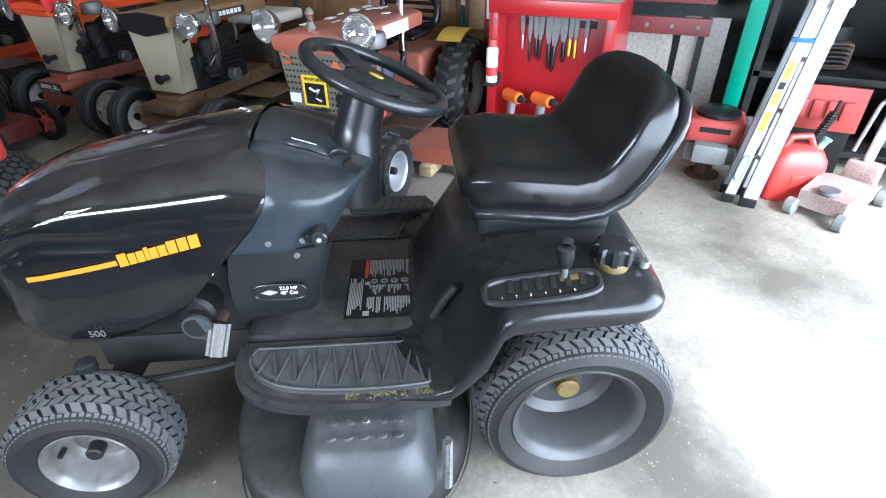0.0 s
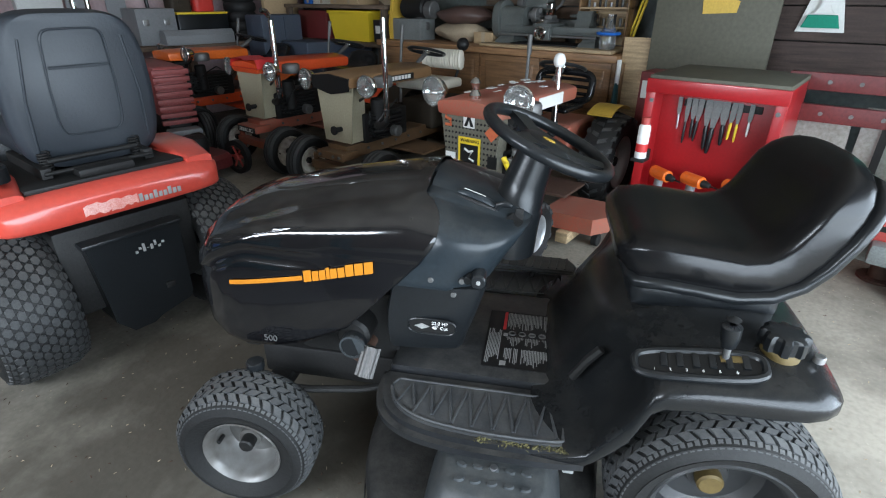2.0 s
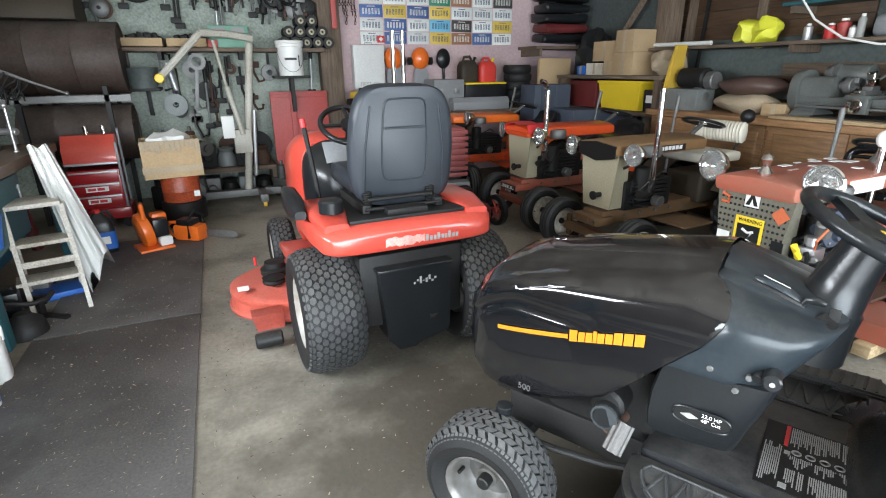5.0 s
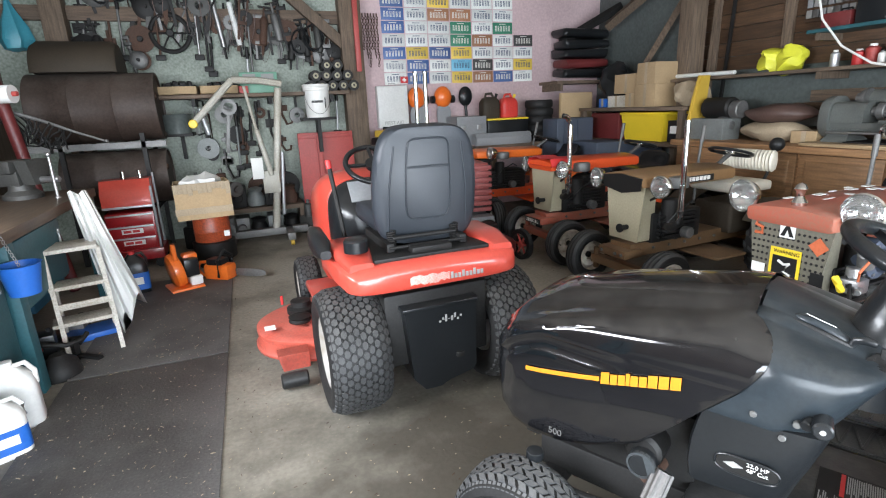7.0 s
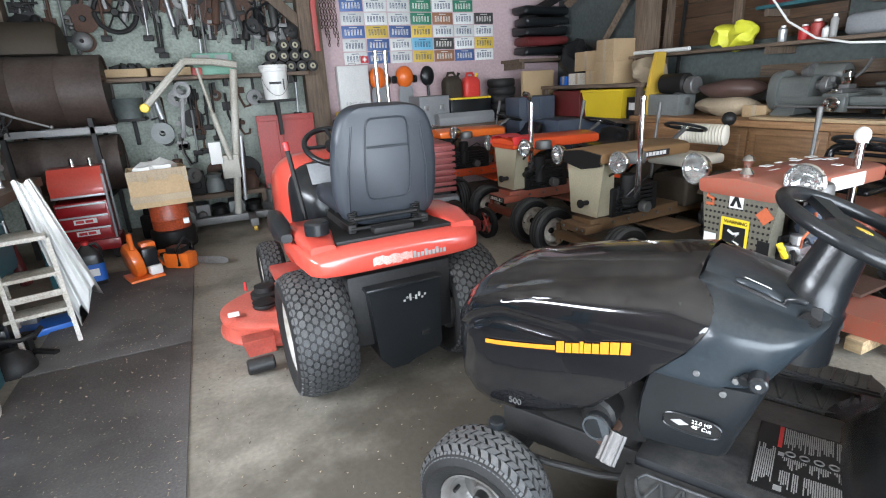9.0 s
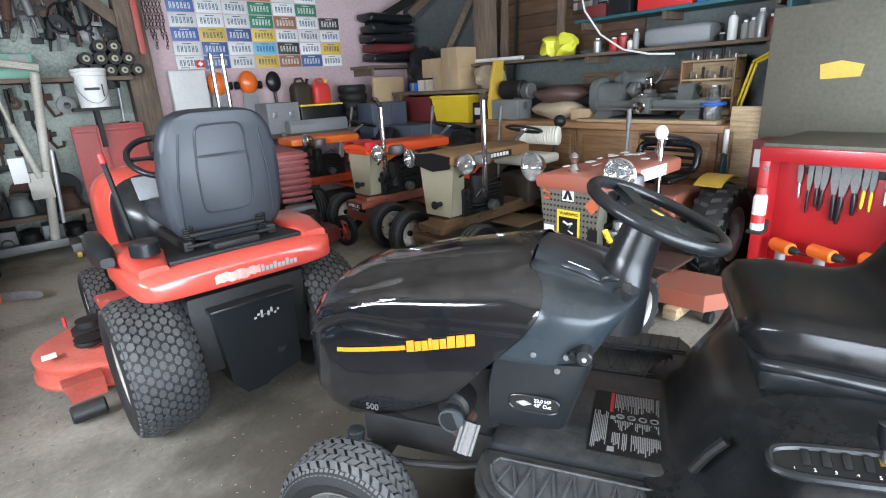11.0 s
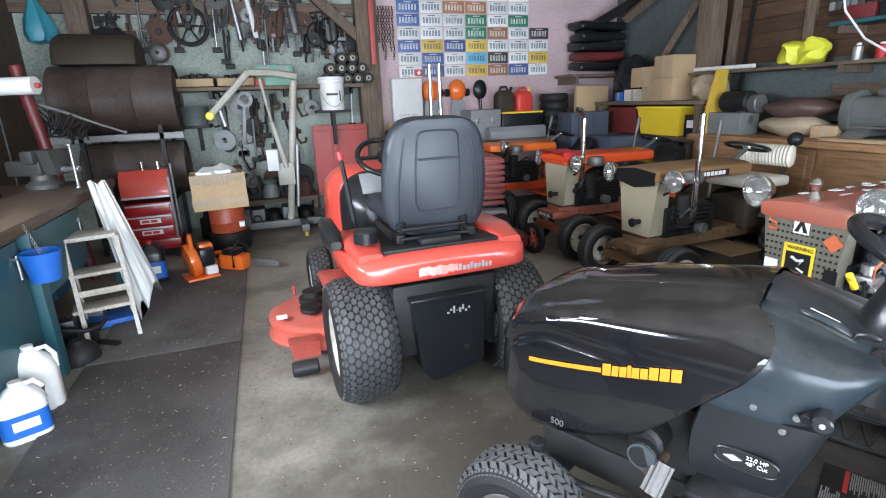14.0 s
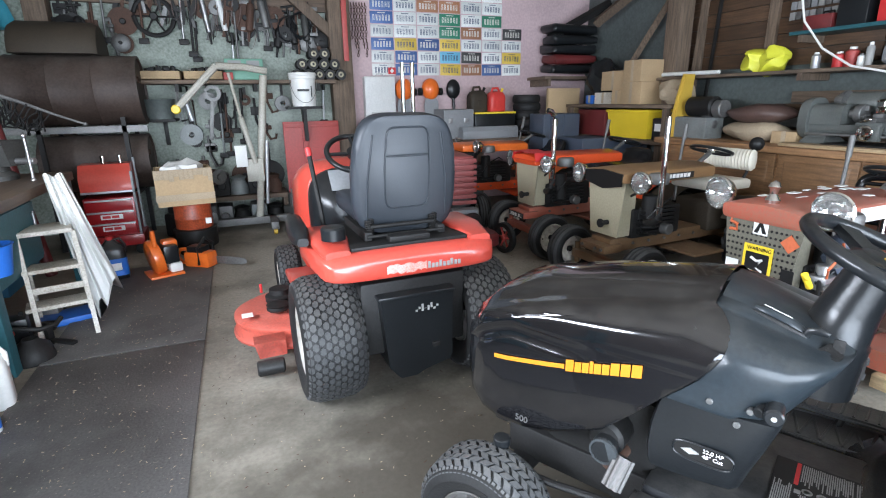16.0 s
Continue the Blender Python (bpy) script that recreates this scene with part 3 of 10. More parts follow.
AX_X = Matrix.Rotation(radians(90), 4, "Y")    # lathe axis z to x

# ---- structure ----
def structure(name, f, material, label, category="wall", auto=40):
    return tagged(part(name, f, material, None, label, auto), category=category, kind="structure")


WX0, WX1, WY0, WY1, HZ = -2.25, 5.05, -2.0, 6.88, 2.95
f = Form()
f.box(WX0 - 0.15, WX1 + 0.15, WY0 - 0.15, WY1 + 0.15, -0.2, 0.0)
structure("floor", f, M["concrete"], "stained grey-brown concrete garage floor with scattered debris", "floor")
f = Form()
f._add([(-400, -400, -0.03), (400, -400, -0.03), (400, 400, -0.03), (-400, 400, -0.03)], [(0, 1, 2, 3)])
structure("ground", f, M["apron"], "pale gravel ground outside the garage", "ground")
f = Form()
f.box(WX0, 1.40, WY1, WY1 + 0.12, 0, HZ)
structure("wall_north_green", f, M["green_wall"], "worn pale green painted tool wall", "wall")
f = Form()
f.box(1.40, WX1, WY1, WY1 + 0.12, 0, HZ)
structure("wall_north_pink", f, M["pink_wall"], "faded pink painted plaster wall", "wall")
f = Form()
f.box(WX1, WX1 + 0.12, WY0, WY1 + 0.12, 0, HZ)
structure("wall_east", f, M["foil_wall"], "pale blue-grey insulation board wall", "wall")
f = Form()   # west wall with an unseen opening, made for the added fill lamp
f.box(WX0 - 0.12, WX0, WY0, 0.5, 0, HZ).box(WX0 - 0.12, WX0, 2.7, WY1 + 0.12, 0, HZ).box(WX0 - 0.12, WX0, 0.5, 2.7, 0, 1.52).box(WX0 - 0.12, WX0, 0.5, 2.7, 1.98, HZ)
structure("wall_west", f, M["timber"], "dark plank wall behind the workbench", "wall")
f = Form()   # south wall with the wide door opening
f.box(WX0, -1.9, WY0 - 0.12, WY0, 0, HZ).box(3.7, WX1, WY0 - 0.12, WY0, 0, HZ).box(-1.9, 3.7, WY0 - 0.12, WY0, 2.2, HZ)
structure("wall_south", f, M["timber_x"], "plank wall around the open garage door", "wall")
f = Form()
f.box(WX0 - 0.15, WX1 + 0.15, WY0 - 0.15, WY1 + 0.15, HZ, HZ + 0.1)
structure("ceiling", f, M["ceiling"], "pale painted board ceiling", "ceiling")

# posts and braces of the frame
def post(x, y, w, d, label):
    f = Form()
    f.box(x, x + w, y - d, y, 0, HZ - 0.18, 0.008)
    structure("post", f, M["timber"], label, "post")
post(1.22, WY1, 0.26, 0.2, "rough dark timber post between the two walls")
post(-1.75, WY1, 0.2, 0.2, "rough dark timber post on the tool wall")
post(4.72, 5.0, 0.2, 0.2, "rough dark timber post at the shelves")
f = Form()
m = Matrix.Translation((0.62, WY1 - 0.12, 2.75)) @ Matrix.Rotation(radians(42), 4, "Y")
f.box(0, 0.95, -0.05, 0.05, -0.06, 0.06, 0.006, m)
structure("brace", f, M["timber"], "diagonal timber brace on the tool wall", "brace")
f = Form()
f.box(WX0, 1.22, WY1 - 0.07, WY1, 2.42, 2.56, 0.004)
structure("rail", f, M["timber_x"], "dark timber rail with hooks for tools", "rail")

# rubber mats along the bench
for i, (y0, y1) in enumerate(((3.31, 5.1), (1.0, 3.29), (-1.2, 0.98))):
    f = Form()
    f.box(-1.12, -0.27, y0, y1, 0.0, 0.012, 0.004)
    tagged(part("rubber_mat", f, M["rubber_mat"], None, "black rubber floor mat strewn with chips"), category="mat", group="floor mats")

# ---- wheels ----
_wheel_cache = {}


def tyre_profile(R, W, rim, crown=0.012):
    h = W / 2
    return [(rim, -h * 0.72), (rim + 0.02, -h * 0.86), ((R + rim) / 2, -h), (R - 0.05, -h * 0.98), (R - 0.022, -h * 0.88), (R - 0.010, -h * 0.6), (R - 0.008 + crown * 0.3, 0),
            (R - 0.010, h * 0.6), (R - 0.022, h * 0.88), (R - 0.05, h * 0.98), ((R + rim) / 2, h), (rim + 0.02, h * 0.86), (rim, h * 0.72)]


def tread_form(R, W, style):
    f = Form()
    h = W / 2

    def place(u, v, up):
        r = R - 0.012 - 0.022 * max(0, abs(v) / h - 0.62) / 0.38 * 1.0 - 0.010 * (v / h) ** 2 + up
        return (r * math.cos(u / R), v, r * math.sin(u / R))

    def block(poly, depth=0.012):
        k = len(poly)
        vs = [place(u, v, -0.004) for u, v in poly] + [place(u, v, depth) for u, v in poly]
        f._add(vs, [list(range(k, 2 * k))] + [(i, (i + 1) % k, k + (i + 1) % k, k + i) for i in range(k)])

    circ = 2 * math.pi * R
    if style == "turf":
        n = max(20, round(circ / 0.034))
        rows = max(4, round(W * 0.70 / 0.021))
        du, dv = circ / n, W * 0.74 / rows
        for i in range(n):
            for j in range(rows):   # staggered S-shaped blocks
                u, v = (i + 0.5 * (j % 2)) * du, -W * 0.37 + (j + 0.5) * dv
                s = 1 if j % 2 else -1
                a, b, c = du * 0.36, dv * 0.43, du * 0.20 * s
                block([(u - a - c, v - b), (u + a - c, v - b), (u + a - c * 0.3, v - b * 0.15), (u + a + c, v + b), (u - a + c, v + b), (u - a + c * 0.3, v + b * 0.15)])
        for i in range(n):   # long shoulder lugs that run over onto the sidewall
            for s in (-1, 1):
                for half, lo in ((0.0, 0.735), (0.5, 0.76)):
                    u = (i + half) * du
                    block([(u - du * 0.17, s * h * lo), (u + du * 0.17, s * h * lo), (u + du * 0.16, s * h * 0.90), (u - du * 0.16, s * h * 0.90)][::s], 0.011)
    elif style == "scale":
        n = max(20, round(circ / 0.044))
        rows = max(4, round(W * 0.92 / 0.027))
        du, dv = circ / n, W * 0.95 / rows
        for i in range(n):
            for j in range(rows):
                u, v = (i + 0.5 * (j % 2)) * du, -W * 0.475 + (j + 0.5) * dv
                a, b = du * 0.44, dv * 0.56
                block([(u - a, v), (u - a * 0.55, v - b * 0.8), (u + a * 0.5, v - b * 0.8), (u + a, v), (u + a * 0.5, v + b * 0.8), (u - a * 0.55, v + b * 0.8)])
    elif style == "lug":
        n = max(14, round(circ / 0.09))
        du = circ / n
        for i in range(n):
            for s in (-1, 1):
                u = (i + 0.25 * s) * du
                block([(u - du * 0.2, s * h * 0.03), (u + du * 0.1, s * h * 0.03), (u + du * 0.75, s * h * 0.99), (u + du * 0.35, s * h * 0.99)][::s], 0.02)
    else:
        n = 4
        for j in range(n):
            v = -h * 0.72 + j * h * 1.44 / (n - 1)
            k = 40
            vs, fs = [], []
            for i in range(k):
                u = i * circ / k
                vs += [place(u, v - h * 0.15, -0.004), place(u, v - h * 0.12, 0.012), place(u, v + h * 0.12, 0.012), place(u, v + h * 0.15, -0.004)]
                q = (i + 1) % k
                fs += [(i * 4 + a, q * 4 + a, q * 4 + a + 1, i * 4 + a + 1) for a in range(3)]
            f._add(vs, fs)
    return f


def wheel(parent, c, R, W, rim, side=1, style="turf", rim_mat="rim_white", hub="black_iron", yaw=0.0, dish=0.35, tread_mat="tread", name="wheel"):
    """A wheel about local y at c; its outer face looks to side * y."""
    m = Matrix.Translation(c) @ Matrix.Rotation(radians(yaw), 4, "Z") @ (Matrix.Rotation(math.pi, 4, "Z") if side < 0 else Matrix())
    key = (R, W, rim, style, rim_mat, hub, dish, tread_mat)
    if key not in _wheel_cache:
        wh = part(name, Form().lathe([(rim * 0.96, -W * 0.36), (rim * 0.99, W * 0.30), (rim * 1.04, W * 0.38), (rim * 1.07, W * 0.40), (rim * 1.05, W * 0.42), (rim * 0.97, W * 0.38),
                                            (rim * 0.90, W * 0.30), (rim * 0.86, W * (0.45 - dish) - 0.02), (rim * 0.72, W * (0.40 - dish) - 0.03), (rim * 0.34, W * (0.40 - dish) - 0.02), (rim * 0.3, W * (0.40 - dish)), (0, W * (0.40 - dish))], AX_Y, 40, False, False), M[rim_mat], parent, "painted steel rim")
        ty = part("tyre", Form().lathe(tyre_profile(R, W, rim), AX_Y, 56, True), M["rubber"], wh, "black rubber tyre")
        tr = part("tread", tread_form(R, W, style), M[tread_mat], wh, "dusty patterned tread", 30, "stuff")
        hb = part("hub", Form().rod((0, W * (0.40 - dish) - 0.02, 0), (0, W * (0.40 - dish) + 0.035, 0), rim * 0.2), M[hub], wh)
        nuts = [part("stem", Form().rod((rim * 0.78, W * (0.38 - dish), 0.0), (rim * 0.80, W * (0.38 - dish) + 0.03, 0.0), 0.006), M["black_iron"], wh)]
        for o in (ty, tr, hb, *nuts):
            o.parent = wh
        _wheel_cache[key] = wh
        wh.matrix_local = m
        return wh
    src = _wheel_cache[key]
    wh = copy_thing(src, m)
    wh.parent = parent
    wh.matrix_parent_inverse = Matrix()
    wh.matrix_basis = m
    return wh


# ---- the black lawn tractor ----
mower = thing("lawn_tractor", pose(1.564, 0.299, 0, 0, 0, 119.1), "dusty glossy black riding lawn tractor with yellow side stripe", "lawn tractor")
for s in (1, -1):
    wheel(mower, (0, s * 0.352, 0.265), 0.265, 0.235, 0.166, s, "turf", "rim_grey", "brass_dull", 0, 0.55)
    wheel(mower, (1.275, s * 0.372, 0.205), 0.205, 0.185, 0.107, s, "turf", "rim_shade", "black_iron", 6, 0.32)

hood_st = [(0.712, 0.291, 0.60, 0.972), (0.735, 0.292, 0.60, 0.972), (0.80, 0.2925, 0.60, 0.968), (0.90, 0.2925, 0.59, 0.954), (0.96, 0.2925, 0.575, 0.944), (1.02, 0.292, 0.54, 0.932), (1.12, 0.290, 0.492, 0.912), (1.22, 0.284, 0.462, 0.890), (1.31, 0.274, 0.452, 0.862),
           (1.38, 0.258, 0.462, 0.828), (1.43, 0.234, 0.490, 0.778), (1.458, 0.205, 0.530, 0.735), (1.470, 0.14, 0.56, 0.69)]
f = Form()


def rear_edge(z):
    """The hood's rear edge sweeps forward below the dash line."""
    pts = ((0.50, 1.03), (0.585, 0.965), (0.65, 0.905), (0.71, 0.85), (0.74, 0.822), (0.77, 0.793), (0.80, 0.766), (0.825, 0.748), (0.85, 0.734), (0.875, 0.726), (0.90, 0.726), (0.92, 0.734), (0.94, 0.750), (0.96, 0.776), (1.1, 0.79))
    for (z0, x0), (z1, x1) in zip(pts, pts[1:]):
        if z0 <= z <= z1:
            return x0 + (x1 - x0) * (z - z0) / (z1 - z0)
    return 0.0


fine = []
for a, b in zip(hood_st, hood_st[1:]):
    k = max(1, round((b[0] - a[0]) / 0.022))
    fine += [tuple(p + (q - p) * i / k for p, q in zip(a, b)) for i in range(k)]
fine.append(hood_st[-1])
f.loft([[(max(px, rear_edge(pz)), py, pz) for px, py, pz in hood_ring(x, w, zb, zt)] for x, w, zb, zt in fine])
bmesh.ops.delete(f.bm, geom=[fc for fc in f.bm.faces if len(fc.verts) > 20 and fc.calc_center_median().x < 0.9], context="FACES_ONLY")
bmesh.ops.remove_doubles(f.bm, verts=f.bm.verts[:], dist=0.0008)
part("hood", draw_in(f), M["black_paint"], mower, "glossy black hood, dusty on top", 70)
# raised scoop on the hood
f = Form()
f.loft([[(x, w * math.cos(a), zt + 0.020 * max(0, math.sin(a)) ** 0.35 - 0.008) for a in [math.pi * i / 32 for i in range(33)]] for x, w, zt in
        [(0.795, 0.172, 0.974), (0.85, 0.172, 0.970), (1.00, 0.162, 0.947), (1.12, 0.148, 0.923), (1.20, 0.130, 0.904), (1.25, 0.102, 0.892), (1.275, 0.070, 0.884), (1.288, 0.03, 0.878)]])
part("hood_scoop", draw_in(f), M["black_paint"], mower, "raised centre of the hood", 75)
for s in (1, -1):   # side panel, stripe and wordmark bars
    y = s * 0.2905

    def side(x, z, dy=0.0):
        t = max(0.0, (x - 1.05) / 0.35)
        return (x, s * (0.2925 - 0.030 * t * t + dy), z)
    f = Form()
    pts = [(1.315, 0.674), (1.27, 0.682), (1.20, 0.697), (1.13, 0.712), (1.085, 0.722)]
    vs, fs = [], []
    for x, z in pts:
        vs += [side(x, z - 0.0065, 0.003), side(x, z + 0.0065, 0.003), side(x, z - 0.0065, 0.0045), side(x, z + 0.0065, 0.0045)]
    for i in range(len(pts) - 1):
        a, b = i * 4, i * 4 + 4
        fs += [(a + 2, a + 3, b + 3, b + 2), (a, b, b + 2, a + 2), (a + 1, a + 3, b + 3, b + 1)]
    f._add(vs, fs)
    part("stripe", f, M["decal_yellow"], mower, "yellow side stripe")
    # wordmark as plain slabs
    x = 1.082
    for w, h, dz in ((0.025, 0.033, 0), (0.020, 0.028, -0.0025), (0.020, 0.028, -0.0025), (0.011, 0.033, 0), (0.021, 0.028, -0.0025), (0.021, 0.028, -0.0025), (0.025, 0.033, 0), (0.026, 0.033, 0), (0.027, 0.033, 0)):
        zc = 0.727 + (1.08 - x) * 0.245 + dz
        f = Form()
        for q0, q1, r0, r1 in ((0.04, 0.90, 0, 1),):
            xa, xb, za, zb_ = x - w * q0, x - w * q1, zc - h / 2 + h * r0, zc - h / 2 + h * r1
            vs = [side(xa, za, 0.003), side(xb, za + w * 0.21, 0.003), side(xb, zb_ + w * 0.21, 0.003), side(xa, zb_, 0.003)]
            vs += [side(p[0], p[2], 0.005) for p in vs]
            f._add(vs, [(4, 5, 6, 7), (0, 1, 5, 4), (1, 2, 6, 5), (2, 3, 7, 6), (3, 0, 4, 7)])
        part("letter_bar", f, M["decal_yellow"], mower)
        x -= w
lettering("model_number", "500", 0.028, pose(1.212, 0.2895, 0.507, 90, 0, 180), M["dull_steel"], mower)

# dash and lower side panels


def shroud_ring(z, k, xf, xr, widths):
    """A sloping slice: straight sides from xf back to a rounded rear at xr."""
    w0, w1, w2, w3 = widths
    xe = rear_edge(z)   # ahead of the hood's rear edge the shroud runs inside the hood
    side_ = [(xf, w0 - 0.014), (xe + 0.032, w0 - 0.018), (xe + 0.010, w0 - 0.006), (xe - 0.004, w0 - 0.003), (min(0.70, xe - 0.02), w1), (xr + 0.085, w2), (xr + 0.05, (w2 + w3) / 2 + 0.006), (xr + 0.026, w3), (xr + 0.010, w3 * 0.86), (xr + 0.002, w3 * 0.66), (xr, w3 * 0.35)]
    side_[0] = (max(xf, xe + 0.045), w0 - 0.020)
    ring_ = [(x, y) for x, y in side_] + [(x, -y) for x, y in side_[::-1]]
    return [(x, y, z + k * (min(x, xe) - 0.80) - (0.016 if x > xe + 0.005 else 0.0)) for x, y in ring_]


f = Form()
slices = (
    (0.721, 0.00, 0.90, 0.600, (0.2865, 0.286, 0.268, 0.225)), (0.728, 0.00, 0.89, 0.595, (0.2895, 0.289, 0.272, 0.23)), (0.80, 0.05, 0.86, 0.560, (0.2895, 0.289, 0.278, 0.232)), (0.87, 0.13, 0.83, 0.528, (0.2890, 0.288, 0.274, 0.220)),
    (0.915, 0.19, 0.81, 0.512, (0.2880, 0.286, 0.266, 0.206)), (0.938, 0.23, 0.80, 0.508, (0.2835, 0.280, 0.257, 0.196)), (0.953, 0.26, 0.79, 0.511, (0.274, 0.268, 0.242, 0.182)), (0.963, 0.28, 0.785, 0.518, (0.255, 0.245, 0.218, 0.165)), (0.974, 0.30, 0.782, 0.53, (0.215, 0.200, 0.178, 0.14)), (0.984, 0.32, 0.78, 0.545, (0.15, 0.138, 0.12, 0.10)), (0.989, 0.33, 0.78, 0.56, (0.07, 0.062, 0.055, 0.045)))
loops = [shroud_ring(*row) for row in slices]
f.loft([[tuple(p + (q - p) * i / 4 for p, q in zip(a, b)) for a, b in zip(lo, hi)] for lo, hi in zip(loops, loops[1:]) for i in range(4)] + loops[-1:])
part("dash", draw_in(f), M["dash_plastic"], mower, "grey-black plastic dash shroud with sloping top", 55)
# raised lobe over the throttle slot
for s in (1,):
    rows = []
    for t_, hw, hh in ((0.0, 0.006, 0.002), (0.08, 0.017, 0.010), (0.3, 0.024, 0.016), (0.6, 0.026, 0.018), (0.85, 0.022, 0.014), (0.97, 0.012, 0.006), (1.0, 0.004, 0.001)):
        x, y, z = 0.715 - 0.125 * t_, 0.165 + 0.012 * t_, 0.948 - 0.044 * t_
        rows.append([(x, s * (y + hw * math.cos(a)), z - 0.006 + hh * max(0.0, math.sin(a)) ** 0.6 * 1.5) for a in [math.pi * i / 14 for i in range(15)]])
    part("throttle_lobe", draw_in(Form().loft(rows)), M["dash_plastic"], mower, "raised lobe along the throttle slot", 60)
for s in (1, -1):
    f = Form()
    rows = []
    for z, x0, x1, y0, y1 in ((0.722, 0.845, 0.606, 0.284, 0.262), (0.70, 0.852, 0.612, 0.2845, 0.262), (0.64, 0.864, 0.630, 0.283, 0.258), (0.58, 0.868, 0.650, 0.279, 0.252), (0.53, 0.864, 0.664, 0.274, 0.248), (0.518, 0.858, 0.668, 0.268, 0.243)):
        xs = [x0, x0 - 0.006] + [x0 + (x1 - x0) * q for q in (0.25, 0.5, 0.75, 0.92)] + [x1]
        ys = [y0 - 0.012, y0] + [y0 + (y1 - y0) * q * q for q in (0.25, 0.5, 0.75, 0.92)] + [y1 - 0.015]
        rows.append([(x, s * y, z) for x, y in zip(xs, ys)] + [(x, s * (y - 0.03), z) for x, y in list(zip(xs, ys))[::-1]])
    lp = part("lower_panel", Form().loft(rows), M["black_plastic"], mower, "smooth black lower side panel", 50)
    for x, z in ((0.742, 0.750), (0.664, 0.752), (0.686, 0.706)):
        part("screw", Form().rod((x, s * 0.270, z), (x, s * (0.292 if x > 0.7 else 0.288 if z > 0.72 else 0.278), z), 0.0075), M["dull_steel"], mower, "dull steel screw")
    f = Form().plate(oval(0.062, 0.021, p=3.2), 0.004, Matrix.Translation((0.742, s * 0.2775 + 0.002, 0.604)) @ Matrix.Rotation(radians(90), 4, "X") @ Matrix.Rotation(radians(-4), 4, "Z"))
    b = part("badge", f, M["decal_black"], mower, "black oval badge")
    f = Form().plate([(0.02, 0), (0, 0.008), (-0.02, 0), (0, -0.008)], 0.003, Matrix.Translation((0.768, s * 0.2825 + 0.0015, 0.605)) @ Matrix.Rotation(radians(90), 4, "X"))
    part("badge_rim", Form().tube([(0.742 + x, s * 0.2805, 0.604 + z) for x, z in oval(0.064, 0.023, n=36, p=3.2)], 0.0024, 6, True), M["black_plastic"], b)
    part("badge_diamond", f, M["decal_grey"], b)
    if s > 0:
        lettering("badge_words", "22.0 HP\n48\" Cut", 0.0135, pose(0.720, 0.2845, 0.611, 90, 0, 180), M["decal_white"], b, 0.0006)
f = Form().rod((0.625, 0.255, 0.765), (0.620, 0.312, 0.768), 0.019).rod((0.640, 0.26, 0.762), (0.650, 0.292, 0.758), 0.012)
part("choke_knob", f, M["black_plastic"], mower, "black knob with a white symbol")
f = Form().rod((0.620, 0.311, 0.768), (0.6198, 0.3145, 0.768), 0.0055)
part("knob_symbol", f, M["decal_grey"], mower)
# throttle slot and key switch
f = Form().tube([(0.712, 0.200, 0.943), (0.68, 0.206, 0.934), (0.64, 0.208, 0.920), (0.60, 0.206, 0.906)], [0.005, 0.008, 0.009, 0.007], 10)
part("throttle_slot", draw_in(f), M["decal_black"], mower, "dark throttle slot")
part("slot_marks", draw_in(Form().box(-0.03, 0.03, -0.0025, 0.0025, 0, 0.001, 0, Matrix.Translation((0.66, 0.186, 0.951)) @ Matrix.Rotation(radians(-19), 4, "Y"))), M["decal_white"], mower, "white throttle scale")
f = Form().tube([(0.604, 0.205, 0.905), (0.596, 0.208, 0.925), (0.575, 0.212, 0.930), (0.560, 0.214, 0.926)], [0.006, 0.008, 0.010, 0.006], 10)
part("throttle_lever", draw_in(f), M["black_plastic"], mower, "black throttle lever")
f = Form().rod((0.565, 0.185, 0.865), (0.545, 0.208, 0.893), 0.020).box(0.530, 0.552, 0.198, 0.206, 0.888, 0.918, 0.003)
part("key_switch", draw_in(f), M["black_iron"], mower, "key switch")
# steering column and wheel
f = Form().tube([(0.575, 0, 0.72), (0.565, 0, 0.82), (0.555, 0, 0.86), (0.552, 0, 0.865), (0.535, 0, 0.93), (0.518, 0, 0.985), (0.508, 0, 1.015)], [0.080, 0.078, 0.076, 0.068, 0.060, 0.054, 0.052], 28)
part("steering_column", f, M["black_plastic"], mower, "black plastic steering column", 60)
sw = Matrix.Translation((0.487, 0, 1.032)) @ Matrix.Rotation(radians(24), 4, "Y").inverted()


def ring(r, h=0.0, n=44, m=None):
    return [(m or Matrix()) @ Vector((r * math.cos(2 * math.pi * i / n), r * math.sin(2 * math.pi * i / n), h)) for i in range(n)]


f = Form().tube(ring(0.176, 0.012, 48, sw), 0.0165, 12, True)
st = part("steering_wheel", f, M["black_plastic"], mower, "black plastic steering wheel")
f = Form().lathe([(0, -0.03), (0.05, -0.03), (0.075, -0.012), (0.078, 0.002), (0.06, 0.012), (0, 0.014)], sw, 32)
for a in (0, 128, -128):
    ml = sw @ Matrix.Rotation(radians(a + 180), 4, "Z")
    f.loft([[(x, w, z + t), (x, -w, z + t), (x, -w, z - t), (x, w, z - t)] for x, w, z, t in ((0.04, 0.042, 0.0, 0.012), (0.10, 0.026, 0.002, 0.010), (0.165, 0.03, 0.010, 0.009))], ml)
part("steering_hub", f, M["black_plastic"], st)
f = Form().plate(oval(0.018, 0.010), 0.002, sw @ Matrix.Translation((0, 0, 0.0135)))
part("hub_badge", f, M["yellow_paint"], st)

